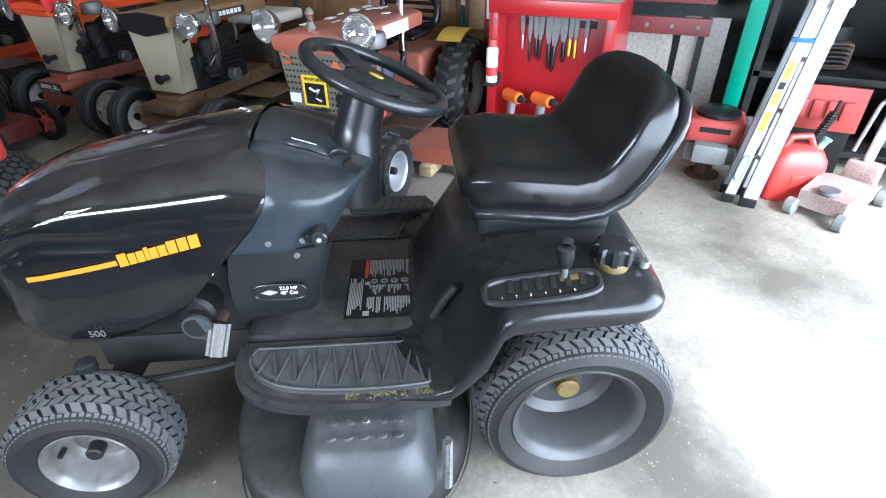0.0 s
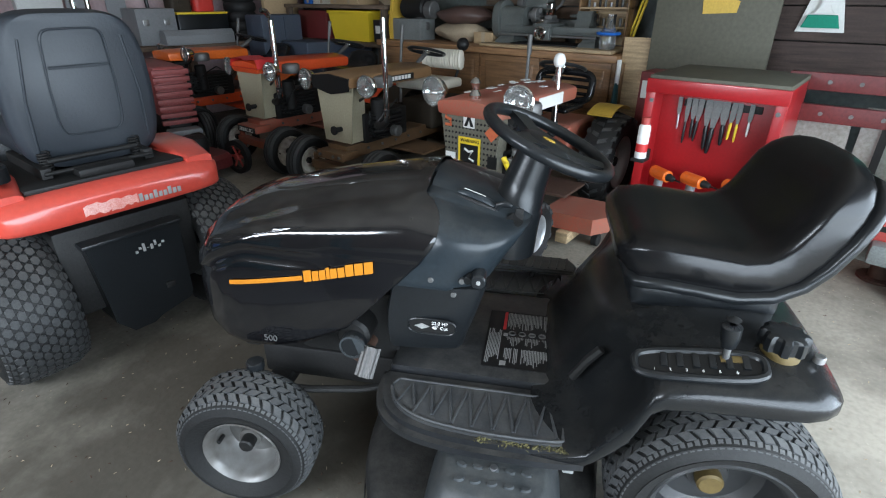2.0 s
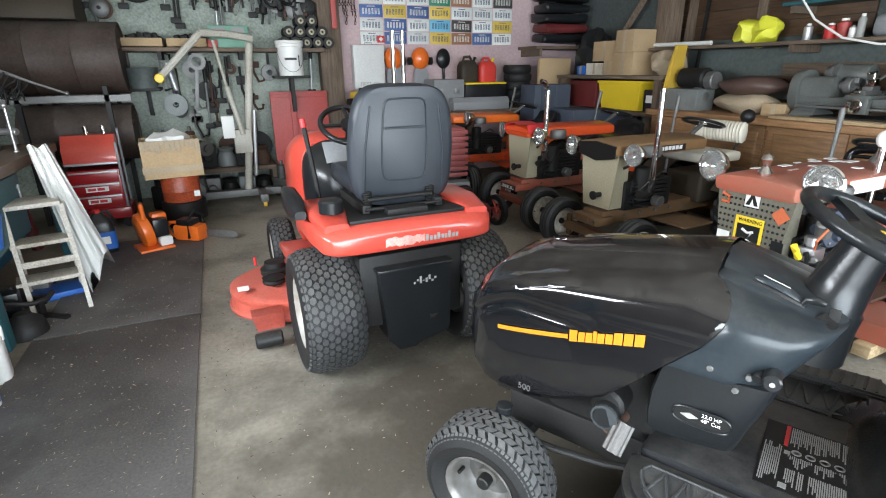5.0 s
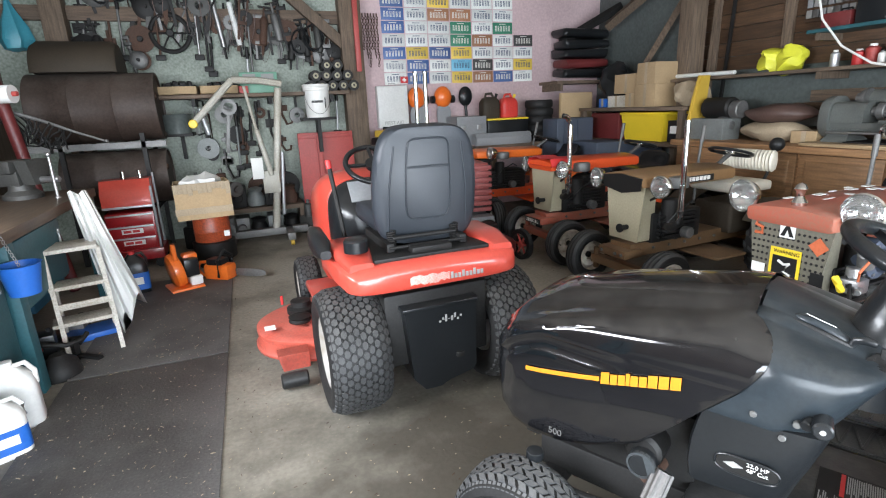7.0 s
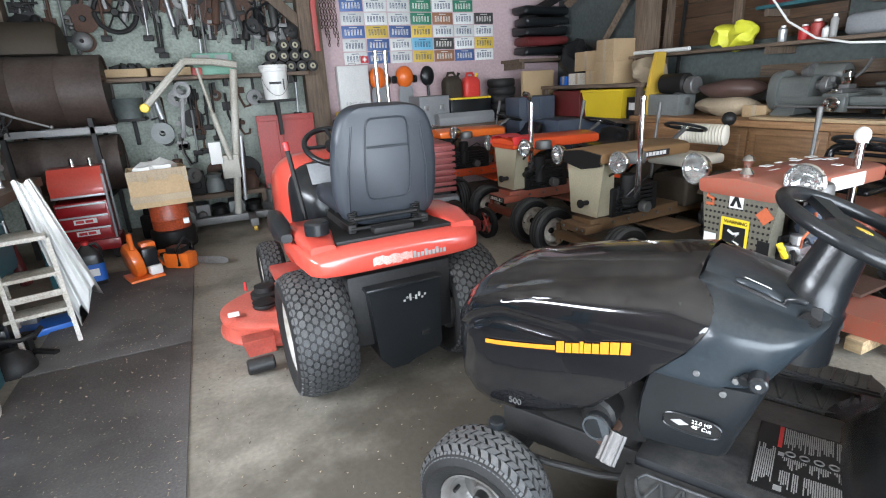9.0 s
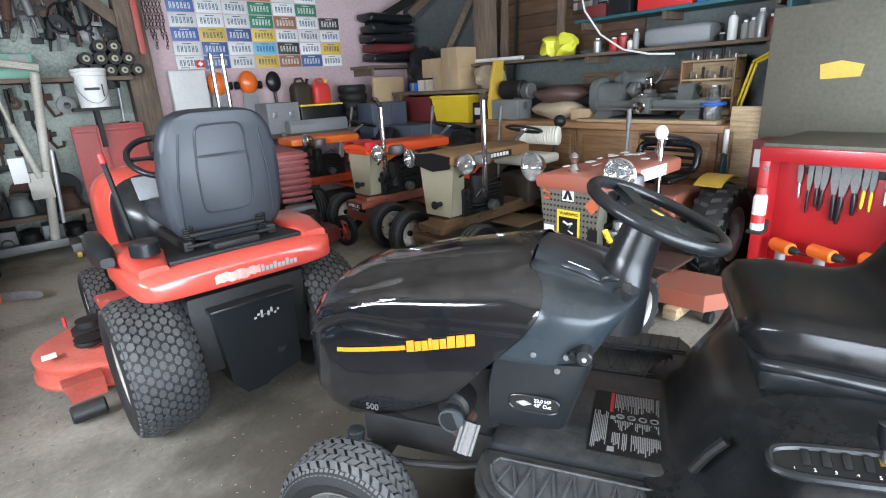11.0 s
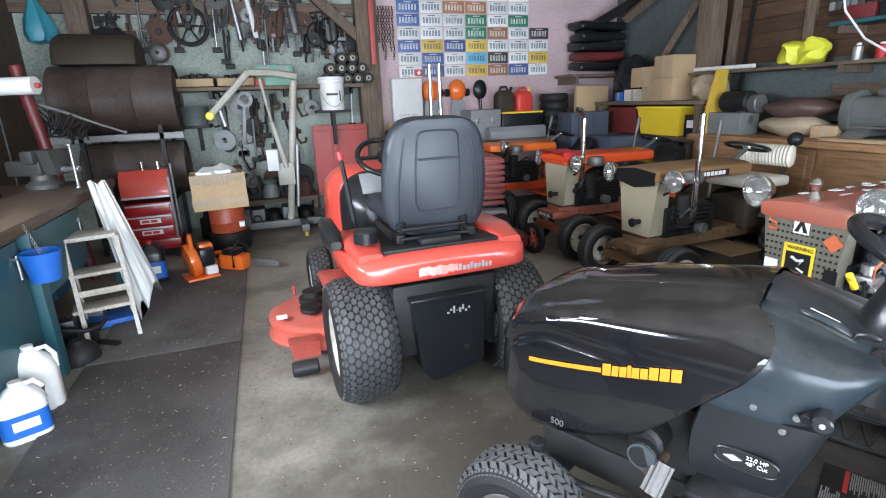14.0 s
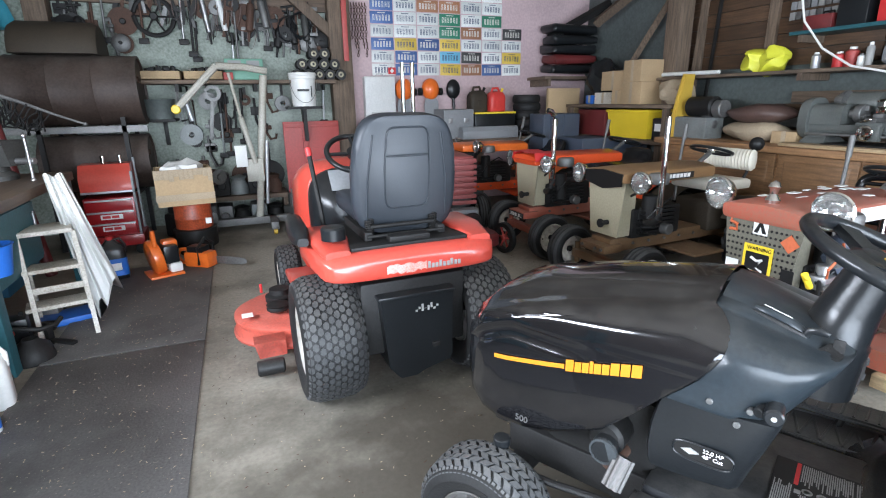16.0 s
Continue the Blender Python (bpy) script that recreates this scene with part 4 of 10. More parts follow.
# seat: one swept shell
spine = [(0.280, 0.790, 0.16, 0.016), (0.273, 0.798, 0.198, 0.040), (0.248, 0.808, 0.226, 0.056), (0.19, 0.812, 0.238, 0.058), (0.12, 0.806, 0.242, 0.058), (0.02, 0.796, 0.244, 0.056), (-0.04, 0.804, 0.242, 0.060), (-0.08, 0.828, 0.240, 0.062), (-0.112, 0.868, 0.240, 0.061), (-0.140, 0.925, 0.242, 0.056), (-0.160, 0.970, 0.238, 0.052), (-0.177, 1.002, 0.222, 0.046), (-0.190, 1.028, 0.192, 0.038), (-0.198, 1.046, 0.150, 0.028), (-0.203, 1.057, 0.10, 0.017), (-0.205, 1.062, 0.05, 0.008)]


def swept(spine, dish, off=0.0, grow=0.0, n=44, p=3.6):
    rings = []
    for i, (x, z, w, t) in enumerate(spine):
        a, b = spine[max(0, i - 1)], spine[min(len(spine) - 1, i + 1)]
        d = Vector((b[0] - a[0], 0, b[1] - a[1])).normalized()
        nrm = Vector((-d.z, 0, d.x))
        if nrm.z < 0 and abs(d.x) > abs(d.z):
            nrm = -nrm
        nrm = Vector((d.z, 0, -d.x))
        rg = []
        for u, v in oval(w + grow, t + grow * 0.3, n=n, p=p):
            k = 1 if v > 0 else 0
            e = dish * (abs(u) / w) ** 2.2 * k * min(1, t / 0.05)
            rg.append(tuple(Vector((x, 0, z)) + nrm * (v + e + off) + Vector((0, u, 0))))
        rings.append(rg)
    return rings


f = Form().loft(swept(spine, 0.022))
seat = part("seat", f, M["vinyl"], mower, "glossy black vinyl bucket seat", 60)
f = Form().loft(swept([(x + (0.012 if i < 3 else 0), z - 0.0, w, t * 0.35) for i, (x, z, w, t) in enumerate(spine[:-2])], 0.0, -0.042, 0.010))
part("seat_shell", f, M["black_plastic"], seat, "black plastic seat back shell", 60)
f = Form().box(-0.10, 0.25, -0.195, 0.195, 0.675, 0.755, 0.03)
part("seat_base", f, M["black_plastic"], mower, "black seat base", 60)
# rear fender body, tunnel and footrests
f = Form()
f.loft([section(x, w, zb, zt, p, 0.015, 60) for x, w, zb, zt, p in
        [(0.47, 0.455, 0.352, 0.408, 6), (0.435, 0.462, 0.356, 0.420, 5), (0.41, 0.465, 0.362, 0.442, 4.2), (0.385, 0.467, 0.375, 0.485, 3.8), (0.355, 0.468, 0.398, 0.540, 3.6), (0.325, 0.469, 0.430, 0.590, 3.5), (0.29, 0.470, 0.476, 0.630, 3.5), (0.24, 0.470, 0.534, 0.662, 3.5), (0.19, 0.470, 0.552, 0.678, 3.5), (0.12, 0.470, 0.557, 0.688, 3.5), (0.05, 0.470, 0.559, 0.692, 3.5), (-0.03, 0.468, 0.560, 0.692, 3.5), (-0.09, 0.463, 0.562, 0.688, 3.4), (-0.125, 0.452, 0.566, 0.681, 3.2), (-0.15, 0.434, 0.572, 0.671, 3), (-0.17, 0.404, 0.580, 0.657, 2.8), (-0.182, 0.36, 0.592, 0.644, 2.6), (-0.188, 0.30, 0.604, 0.632, 2.4)]])
for v in f.bm.verts:   # the outer flanks of the ramp start further back
    q = min(1.0, max(0.0, (abs(v.co.y) - 0.16) / 0.22))
    v.co.x -= 0.075 * q * q * (3 - 2 * q) * min(1.0, max(0.0, (v.co.x - 0.20) / 0.12)) * min(1.0, max(0.0, (0.47 - v.co.x) / 0.05))
part("fender", f, M["fender_plastic"], mower, "dusty black plastic rear fender", 60)
f = Form()
f.box(-0.18, 0.30, -0.22, 0.22, 0.28, 0.60, 0.02)
part("rear_frame", f, M["black_iron"], mower, "black steel rear frame")
f = Form()
f.box(0.34, 0.88, -0.235, 0.235, 0.36, 0.4255, 0.02)
part("tunnel", f, M["tunnel"], mower, "black floor tunnel with grass clippings")
for s in (1, -1):
    f = Form()
    out = []
    for x, y in [(0.335, 0.225)] + flowing([(0.335, 0.462), (0.40, 0.470), (0.52, 0.474), (0.66, 0.470), (0.77, 0.450), (0.845, 0.408), (0.886, 0.345), (0.897, 0.28), (0.897, 0.225)]):
        out.append((x, s * y))
    f.plate(out if s > 0 else out[::-1], 0.055, Matrix.Translation((0, 0, 0.350)), 0.018)
    pod = part("footrest", f, M["tunnel"], mower, "black moulded footrest", 50)
    f = Form()
    o2 = [(0.385, 0.262)] + flowing([(0.385, 0.425), (0.40, 0.436), (0.52, 0.443), (0.65, 0.438), (0.75, 0.420), (0.815, 0.382), (0.848, 0.330), (0.848, 0.285), (0.835, 0.262)], 4)
    o2 = [(x, s * y) for x, y in o2]
    f.plate(o2 if s > 0 else o2[::-1], 0.006, Matrix.Translation((0, 0, 0.404)), 0.002)
    pad = part("rubber_pad", f, M["pad"], pod, "ribbed rubber foot pad")
    f = Form()
    for i in range(16):   # zigzag ribs
        x = 0.81 - i * 0.0265
        dx = 0.0125 if i % 2 else -0.0125
        f.tube([(x + dx, s * 0.285, 0.411), (x - dx, s * 0.415 - (0.045 * s if x > 0.76 else 0.02 * s if x > 0.70 else 0), 0.411)], 0.0042, 6)
    f.tube([(x, s * (y - (0.012 if y > 0.3 else -0.012)), 0.411) for x, y in [(a, abs(b)) for a, b in o2]], 0.004, 6, True)
    part("rib", f, M["pad"], pad)
    f = Form()
    rng = random.Random(5 + s)
    for i in range(520):
        x, y = rng.gauss(0.372, 0.012), s * rng.uniform(0.25, 0.455)
        if rng.random() < 0.45:
            x, y = rng.uniform(0.38, 0.60), s * rng.gauss(0.447, 0.006)
        elif s < 0 and rng.random() < 0.8:
            x, y = rng.uniform(0.37, 0.66), -rng.gauss(0.285, 0.02)
        a, r = rng.uniform(0, 6.3), rng.uniform(0.002, 0.007)
        f._add([(x, y, 0.4065), (x + r * math.cos(a), y + r * math.sin(a), 0.409), (x + r * math.cos(a + 1.6), y + r * math.sin(a + 1.6), 0.4075)], [(0, 1, 2)])
    part("clippings", f, M["moss"], pod, "dried grass clippings", kind="stuff")
# long pedal over the far footrest
f = Form().plate([(0.34, -0.36), (0.33, -0.42), (0.36, -0.475), (0.62, -0.485), (0.66, -0.43), (0.64, -0.37)][::-1], 0.018, Matrix.Translation((0, 0, 0.448)), 0.007)
pd = part("drive_pedal", f, M["pad"], mower, "grey ribbed rubber drive pedal")
for k in range(9):
    part("pedal_rib", Form().tube([(0.375 + k * 0.03, -0.375, 0.467), (0.365 + k * 0.03, -0.465, 0.467)], 0.004, 6), M["pad"], pd)
part("pedal_arm", Form().tube([(0.48, -0.42, 0.45), (0.50, -0.40, 0.40), (0.52, -0.30, 0.34), (0.53, -0.15, 0.32)], 0.012, 8), M["black_iron"], pd)
# operator label
f = Form().box(0.395, 0.618, -0.105, 0.19, 0.4255, 0.428)
lab = part("operator_label", f, M["decal_black"], mower, "black operator label with grey print")
f = Form()
rng = random.Random(3)
for i in range(34):
    x = 0.402 + i * 0.0046
    for y0, y1 in ((-0.098, 0.0), (0.036, 0.085), (0.095, 0.178)):
        if rng.random() > 0.06:
            f.box(x, x + 0.0027, y0 + rng.uniform(0, 0.004), y1 - rng.uniform(0, 0.045), 0.428, 0.4288)
for i in range(9):
    f.box(0.572 + i * 0.0046, 0.5747 + i * 0.0046, rng.uniform(0.0, 0.03), 0.178 - rng.uniform(0, 0.05), 0.428, 0.4288)
for i in range(5):
    f.lathe([(0.012, 0), (0.012, 0.0009), (0.008, 0.0009), (0.008, 0)], Matrix.Translation((0.415 + i * 0.031, 0.018, 0.4281)), 14)
f.box(0.548, 0.566, 0.16, 0.18, 0.428, 0.4288).box(0.552, 0.566, 0.02, 0.036, 0.428, 0.4288)
part("label_print", f, M["decal_grey"], lab)
f = Form().box(0.560, 0.570, -0.10, 0.0, 0.4281, 0.4289)
part("label_flag", f, M["decal_red"], lab, "red warning strip")
# height lever slot, lever, fuel cap
sl = Matrix.Translation((0.128, 0.405, 0.672)) @ Matrix.Rotation(radians(9), 4, "Y") @ Matrix.Rotation(radians(-5), 4, "Z") @ Matrix.Rotation(radians(-14), 4, "X")
f = Form().tube([sl @ Vector((x, y, 0.004)) for x, y in oval(0.128, 0.036, n=40, p=3.5)], 0.009, 8, True)
part("slot_rim", f, M["black_plastic"], mower, "raised lever guide rim")
f = Form().plate(oval(0.122, 0.030, p=3.5), 0.003, sl @ Matrix.Translation((0, 0, 0.003)))
g = part("lever_slot", f, M["decal_black"], mower, "dark lever slot")
for i in range(6):
    part("slot_notch", Form().box(-0.10 + i * 0.032, -0.086 + i * 0.032, -0.026, 0.010, 0.003, 0.010, 0.002, sl), M["black_plastic"], g)
f = Form().box(-0.09, -0.045, -0.024, -0.008, 0.004, 0.009, 0.001, sl)
part("slot_plate", f, M["brass_dull"], g, "dull yellow plate in the slot")
for i in range(6):
    lettering("slot_number", str(6 - i), 0.010, sl @ pose(-0.072 + i * 0.032, 0.020, 0.009, 0, 0, 180), M["decal_white"], g, 0.0004)
f = Form().rod((0.072, 0.392, 0.665), (0.076, 0.395, 0.735), 0.007)
lv = part("height_lever", f, M["steel"], mower, "steel lever with a black grip")
f = Form().tube([(0.076, 0.395, 0.725), (0.078, 0.396, 0.745), (0.080, 0.397, 0.775), (0.081, 0.397, 0.792), (0.081, 0.397, 0.799)], [0.014, 0.019, 0.020, 0.015, 0.004], 16)
part("lever_grip", f, M["black_plastic"], lv)
f = Form().lathe([(0.040, 0), (0.040, 0.022), (0.036, 0.030)], Matrix.Translation((-0.055, 0.335, 0.678)), 28)
fc = part("fuel_neck", f, M["brass_dull"], mower, "yellowed fuel tank neck")
f = Form()
cap = [[((0.043 + 0.006 * (1 if (i // 3) % 2 else -0.4)) * s_ * math.cos(2 * math.pi * i / 48) - 0.055, (0.043 + 0.006 * (1 if (i // 3) % 2 else -0.4)) * s_ * math.sin(2 * math.pi * i / 48) + 0.335, z) for i in range(48)] for s_, z in ((1, 0.700), (1.02, 0.712), (1.0, 0.732), (0.86, 0.738), (0.5, 0.740))]
f.loft(cap)
part("fuel_cap", f, M["black_plastic"], fc, "black fluted fuel cap", 35)
f = Form().rod((-0.13, 0.345, 0.675), (-0.13, 0.345, 0.692), 0.012)
part("fender_bolt", f, M["steel"], mower)
f = Form().tube([(0.31, 0.285, 0.60), (0.34, 0.285, 0.56), (0.37, 0.28, 0.50)], 0.012, 8)
part("pedal_bracket", f, M["black_iron"], mower)

# engine, axle and exhaust under the hood
f = Form().box(0.25, 1.33, -0.16, 0.16, 0.27, 0.38, 0.01)
part("chassis", f, M["black_iron"], mower, "black steel chassis rails")
f = Form().box(0.86, 1.20, -0.17, 0.17, 0.38, 0.62, 0.04).rod((0.98, 0.12, 0.52), (0.98, 0.25, 0.52), 0.05)
part("engine", f, M["black_iron"], mower, "dark engine block")
f = Form().rod((0.985, 0.10, 0.50), (0.97, 0.285, 0.505), 0.036)
fl = part("oil_filter", f, M["black_plastic"], mower, "black oil filter")
f = Form().lathe([(0.0365, 0), (0.0365, 0.012)], Matrix.Translation((0.971, 0.272, 0.504)) @ AX_Y, 24)
part("filter_band", f, M["cover"], fl)
f = Form()
f.loft([[( (0.022 + 0.005 * (j % 4 // 2)) * math.cos(2 * math.pi * j / 28) , (0.022 + 0.005 * (j % 4 // 2)) * math.sin(2 * math.pi * j / 28), h) for j in range(28)] for h in (0, 0.085)], Matrix.Translation((0.918, 0.262, 0.500)) @ Vector((0.02, 0.065, -0.095)).to_track_quat("Z", "Y").to_matrix().to_4x4())
part("exhaust_tip", f, M["rib_dark"], mower, "ribbed aluminium exhaust tip", 15)
f = Form().rod((0.95, 0.10, 0.44), (0.955, 0.28, 0.475), 0.02)
part("exhaust_pipe", f, M["rust"], mower)
f = Form().box(1.235, 1.305, -0.34, 0.34, 0.235, 0.285, 0.008).rod((1.27, 0.30, 0.22), (1.27, 0.30, 0.40), 0.022).rod((1.27, -0.30, 0.22), (1.27, -0.30, 0.40), 0.022)
part("front_axle", f, M["black_iron"], mower, "black front axle with kingpins")
for s in (1, -1):
    part("kingpin_cap", Form().rod((1.27, s * 0.30, 0.40), (1.27, s * 0.30, 0.425), 0.026), M["black_plastic"], mower)
f = Form().tube([(1.24, 0.29, 0.33), (1.12, 0.26, 0.31), (0.98, 0.22, 0.30), (0.80, 0.14, 0.30)], 0.011, 8)
part("drag_link", f, M["black_iron"], mower)
f = Form().box(1.31, 1.36, -0.20, 0.20, 0.40, 0.48, 0.008)
part("front_bracket", f, M["black_iron"], mower)
# mower deck
f = Form()
dk = []
for r_, z in ((1.0, 0.085), (1.0, 0.175), (0.97, 0.195), (0.9, 0.205), (0.1, 0.21)):
    dk.append([(0.60 + x * r_, y * r_, z) for x, y in oval(0.345, 0.60, n=48, p=3.2)])
f.loft(dk)
deck = part("mower_deck", f, M["deck_black"], mower, "dusty black steel mower deck", 50)
for s in (1, -1):
    f = Form()
    cv = []
    for k, (gx, gy, z) in enumerate(((0.170, 0.160, 0.19), (0.168, 0.155, 0.255), (0.152, 0.137, 0.300), (0.130, 0.112, 0.338), (0.120, 0.100, 0.343))):
        cv.append([(0.545 + x, s * 0.455 + y, z) for x, y in oval(gx, gy, n=40, p=4)])
    f.loft(cv)
    c = part("belt_cover", f, M["cover"], deck, "grey-green plastic belt cover", 50)
    for a in range(5):
        for b in range(4):
            f = Form().loft([[(0.465 + a * 0.04 + x * q, s * 0.455 - 0.066 + b * 0.044 + y * q, z) for x, y in [(0.014 * math.cos(t) + 0.004 * (1 if b % 2 else -1) * math.sin(t), 0.009 * math.sin(t)) for t in [i * math.pi / 4 for i in range(8)]]] for q, z in ((1, 0.342), (0.75, 0.349))])
            part("cover_boss", f, M["cover"], c)
    f = Form().rod((0.545, s * 0.475, 0.342), (0.545, s * 0.475, 0.350), 0.010)
    part("cover_bolt", f, M["steel"], c)
f = Form()
hx = []
for i in range(160):
    a = i * 0.9
    hx.append((0.352 + 0.011 * math.cos(a), 0.56 + 0.011 * math.sin(a), 0.19 + i * 0.0011))
f.tube(hx, 0.0022, 5)
part("deck_spring", f, M["dull_steel"], deck, "coil spring")
f = Form().box(0.335, 0.365, 0.30, 0.33, 0.20, 0.40, 0.004)
part("deck_hanger", f, M["white_enamel"], deck, "pale hanger strap")
f = Form().loft([[(0.60 + x * q, 0.0 + y * q, z) for x, y in oval(0.35, 0.61, n=48, p=3.2)] for q, z in ((1.0, 0.083), (1.01, 0.090), (1.0, 0.097))], None, False)
part("deck_rim", f, M["deck_black"], deck)

# ---- the red lawn tractor ----
red = thing("garden_tractor", pose(0.738, 2.54, 0, 0, 0, 92), "red riding mower with grey-black high-back seat, seen from behind", "lawn tractor")
for s in (1, -1):
    wheel(red, (-0.10, s * 0.395, 0.305), 0.305, 0.285, 0.165, s, "scale", "rim_pale", "black_iron", 0, 0.3, "tread_dark")
    wheel(red, (1.28, s * 0.40, 0.205), 0.205, 0.165, 0.105, s, "scale", "rim_pale", "black_iron", 0, 0.3, "tread_dark")
f = Form()
f.loft([section(x, w, zb, zt, p, c, 56) for x, w, zb, zt, p, c in
        [(-0.332, 0.33, 0.640, 0.700, 4, 0.01), (-0.326, 0.375, 0.632, 0.722, 5, 0.01), (-0.312, 0.398, 0.628, 0.738, 6, 0.01), (-0.27, 0.420, 0.625, 0.752, 7, 0.01), (-0.10, 0.440, 0.63, 0.758, 8, 0.01), (0.08, 0.445, 0.64, 0.758, 8, 0.01), (0.22, 0.44, 0.62, 0.735, 7, 0.01), (0.31, 0.43, 0.57, 0.69, 5, 0), (0.36, 0.40, 0.50, 0.62, 5, 0)]])
part("fender", f, M["tractor_red"], red, "glossy red rear fender with a painted pale glare", 50)
for s in (1, -1):
    f = Form()
    f.loft([section(x, w, zb, zt, 4, 0, 24) for x, w, zb, zt in ((-0.28, 0.055, 0.72, 0.77), (-0.10, 0.085, 0.74, 0.80), (0.12, 0.085, 0.74, 0.80), (0.28, 0.06, 0.70, 0.745))], Matrix.Translation((0, s * 0.345, 0)))
    part("fender_ridge", f, M["tractor_red"], red, "raised red fender ridge", 50)
f = Form().box(-0.265, 0.25, -0.285, 0.285, 0.752, 0.772, 0.008).box(-0.25, -0.16, -0.10, 0.10, 0.77, 0.80, 0.01).box(-0.19, 0.22, -0.20, -0.165, 0.775, 0.815, 0.004).box(-0.19, 0.22, 0.165, 0.20, 0.775, 0.815, 0.004)
part("seat_rail", f, M["black_iron"], red, "black seat suspension rails")
for x, y in ((-0.13, 0.16), (-0.13, -0.16), (0.12, 0.16), (0.12, -0.16)):
    f = Form().tube([(x + 0.02 * math.cos(i * 0.8), y + 0.02 * math.sin(i * 0.8), 0.79 + i * 0.0013) for i in range(56)], 0.004, 5)
    part("seat_spring", f, M["black_iron"], red)
f = Form().rod((-0.19, -0.19, 0.795), (-0.19, 0.19, 0.795), 0.008).rod((-0.15, -0.16, 0.83), (-0.15, 0.16, 0.83), 0.01)
part("seat_bar", f, M["black_iron"], red, "black cross bar with bolts")
# seat
tl = Matrix.Translation((-0.06, -0.035, 0.80)) @ Matrix.Rotation(radians(-7), 4, "Y")
f = Form()
f.loft([[(x_, y, z) for y, z in [(w * math.copysign(abs(math.cos(a)) ** 0.35, math.cos(a)), 0.265 + 0.275 * math.copysign(abs(math.sin(a)) ** 0.45, math.sin(a))) for a in [2 * math.pi * i / 56 for i in range(56)]]] for x_, w in ((-0.045, 0.225), (-0.035, 0.25), (-0.005, 0.26), (0.03, 0.258), (0.055, 0.24), (0.065, 0.20))], tl)
for v in f.bm.verts:   # narrower at the top and waisted below
    h = (v.co.z - 0.80) / 0.55
    v.co.y = -0.035 + (v.co.y + 0.035) * (1.0 - 0.14 * max(0, h - 0.55) / 0.45 - 0.06 * max(0, 0.3 - h))
    v.co.x += 0.05 * max(0, h - 0.75)
bk = part("seat_back", f, M["grey_vinyl"], red, "grey-black moulded seat back", 50)
f = Form()
o = oval(0.112, 0.19, n=32, p=7, cy=0.30)
f.tube([tl @ Vector((-0.047, y * (1.0 if z < 0.4 else 0.94), z)) for y, z in o], 0.004, 8, True)
part("back_seam", f, M["grey_vinyl"], bk, "moulded seam on the seat back")
f = Form().plate([(y, z) for y, z in oval(0.100, 0.006, n=28, p=6, cy=0.36)], 0.006, tl @ Matrix(((0, 0, -1, -0.0455), (1, 0, 0, 0), (0, 1, 0, 0), (0, 0, 0, 1))), 0.003)
part("back_recess", f, M["grey_vinyl"], bk)
for s in (1, -1):
    part("back_piping", Form().tube([tl @ Vector((-0.043, s * 0.20, 0.06)), tl @ Vector((-0.047, s * 0.195, 0.25)), tl @ Vector((-0.040, s * 0.165, 0.46))], 0.005, 8), M["grey_vinyl"], bk)
f = Form().box(-0.02, 0.42, -0.275, 0.205, 0.83, 0.93, 0.04)
part("seat_cushion", f, M["grey_vinyl"], red, "dark seat cushion", 60)
# pale plates that paint in the reflected daylight, and lettering bars, on the rear edge
rng = random.Random(14)
for y0, y1 in ((0.145, 0.035), (0.055, -0.045)):
    top = [(y0 + (y1 - y0) * i / 7, 0.694 + rng.uniform(-0.010, 0.003)) for i in range(8)]
    bot = [(y0 + (y1 - y0) * i / 7, 0.648 + rng.uniform(-0.003, 0.012)) for i in range(8)][::-1]
    part("worn_patch", Form().plate(top + bot, 0.002, Matrix(((0, 0, -1, -0.3325 - 0.0008 * (y0 < 0.1)), (1, 0, 0, 0), (0, 1, 0, 0), (0, 0, 0, 1)))), M["glare_pink"], red, "pinkish glare painted on the fender")
for i in range(9):
    y = -0.05 - i * 0.019
    f = Form().box(-0.335, -0.326, y - 0.014, y, 0.654, 0.654 + (0.022 if i % 3 else 0.032), 0.001)
    part("lettering_bar", f, M["decal_grey"], red, "silver lettering bar")
# fuel cap and lift handle
f = Form().lathe([(0.055, 0), (0.055, 0.05), (0.048, 0.058), (0, 0.06)], Matrix.Translation((-0.17, 0.34, 0.80)), 24)
part("fuel_cap", f, M["black_plastic"], red, "black fuel cap")
f = Form().loft([section(x, w, zb, zt, 3, 0, 20) for x, w, zb, zt in ((-0.10, 0.025, 0.76, 0.80), (0.02, 0.045, 0.74, 0.84), (0.18, 0.04, 0.74, 0.86), (0.30, 0.02, 0.76, 0.84))], Matrix.Translation((0, 0.465, 0)))
part("side_lever", f, M["black_plastic"], red, "black plastic side lever")
f = Form().tube([(0.20, 0.30, 0.66), (0.28, 0.31, 0.86), (0.36, 0.33, 1.12)], 0.013, 8)
lv = part("lift_lever", f, M["black_iron"], red, "black lift lever with red tip")
f = Form().rod((0.36, 0.33, 1.12), (0.372, 0.334, 1.165), 0.015)
part("lever_tip", f, M["decal_red"], lv)
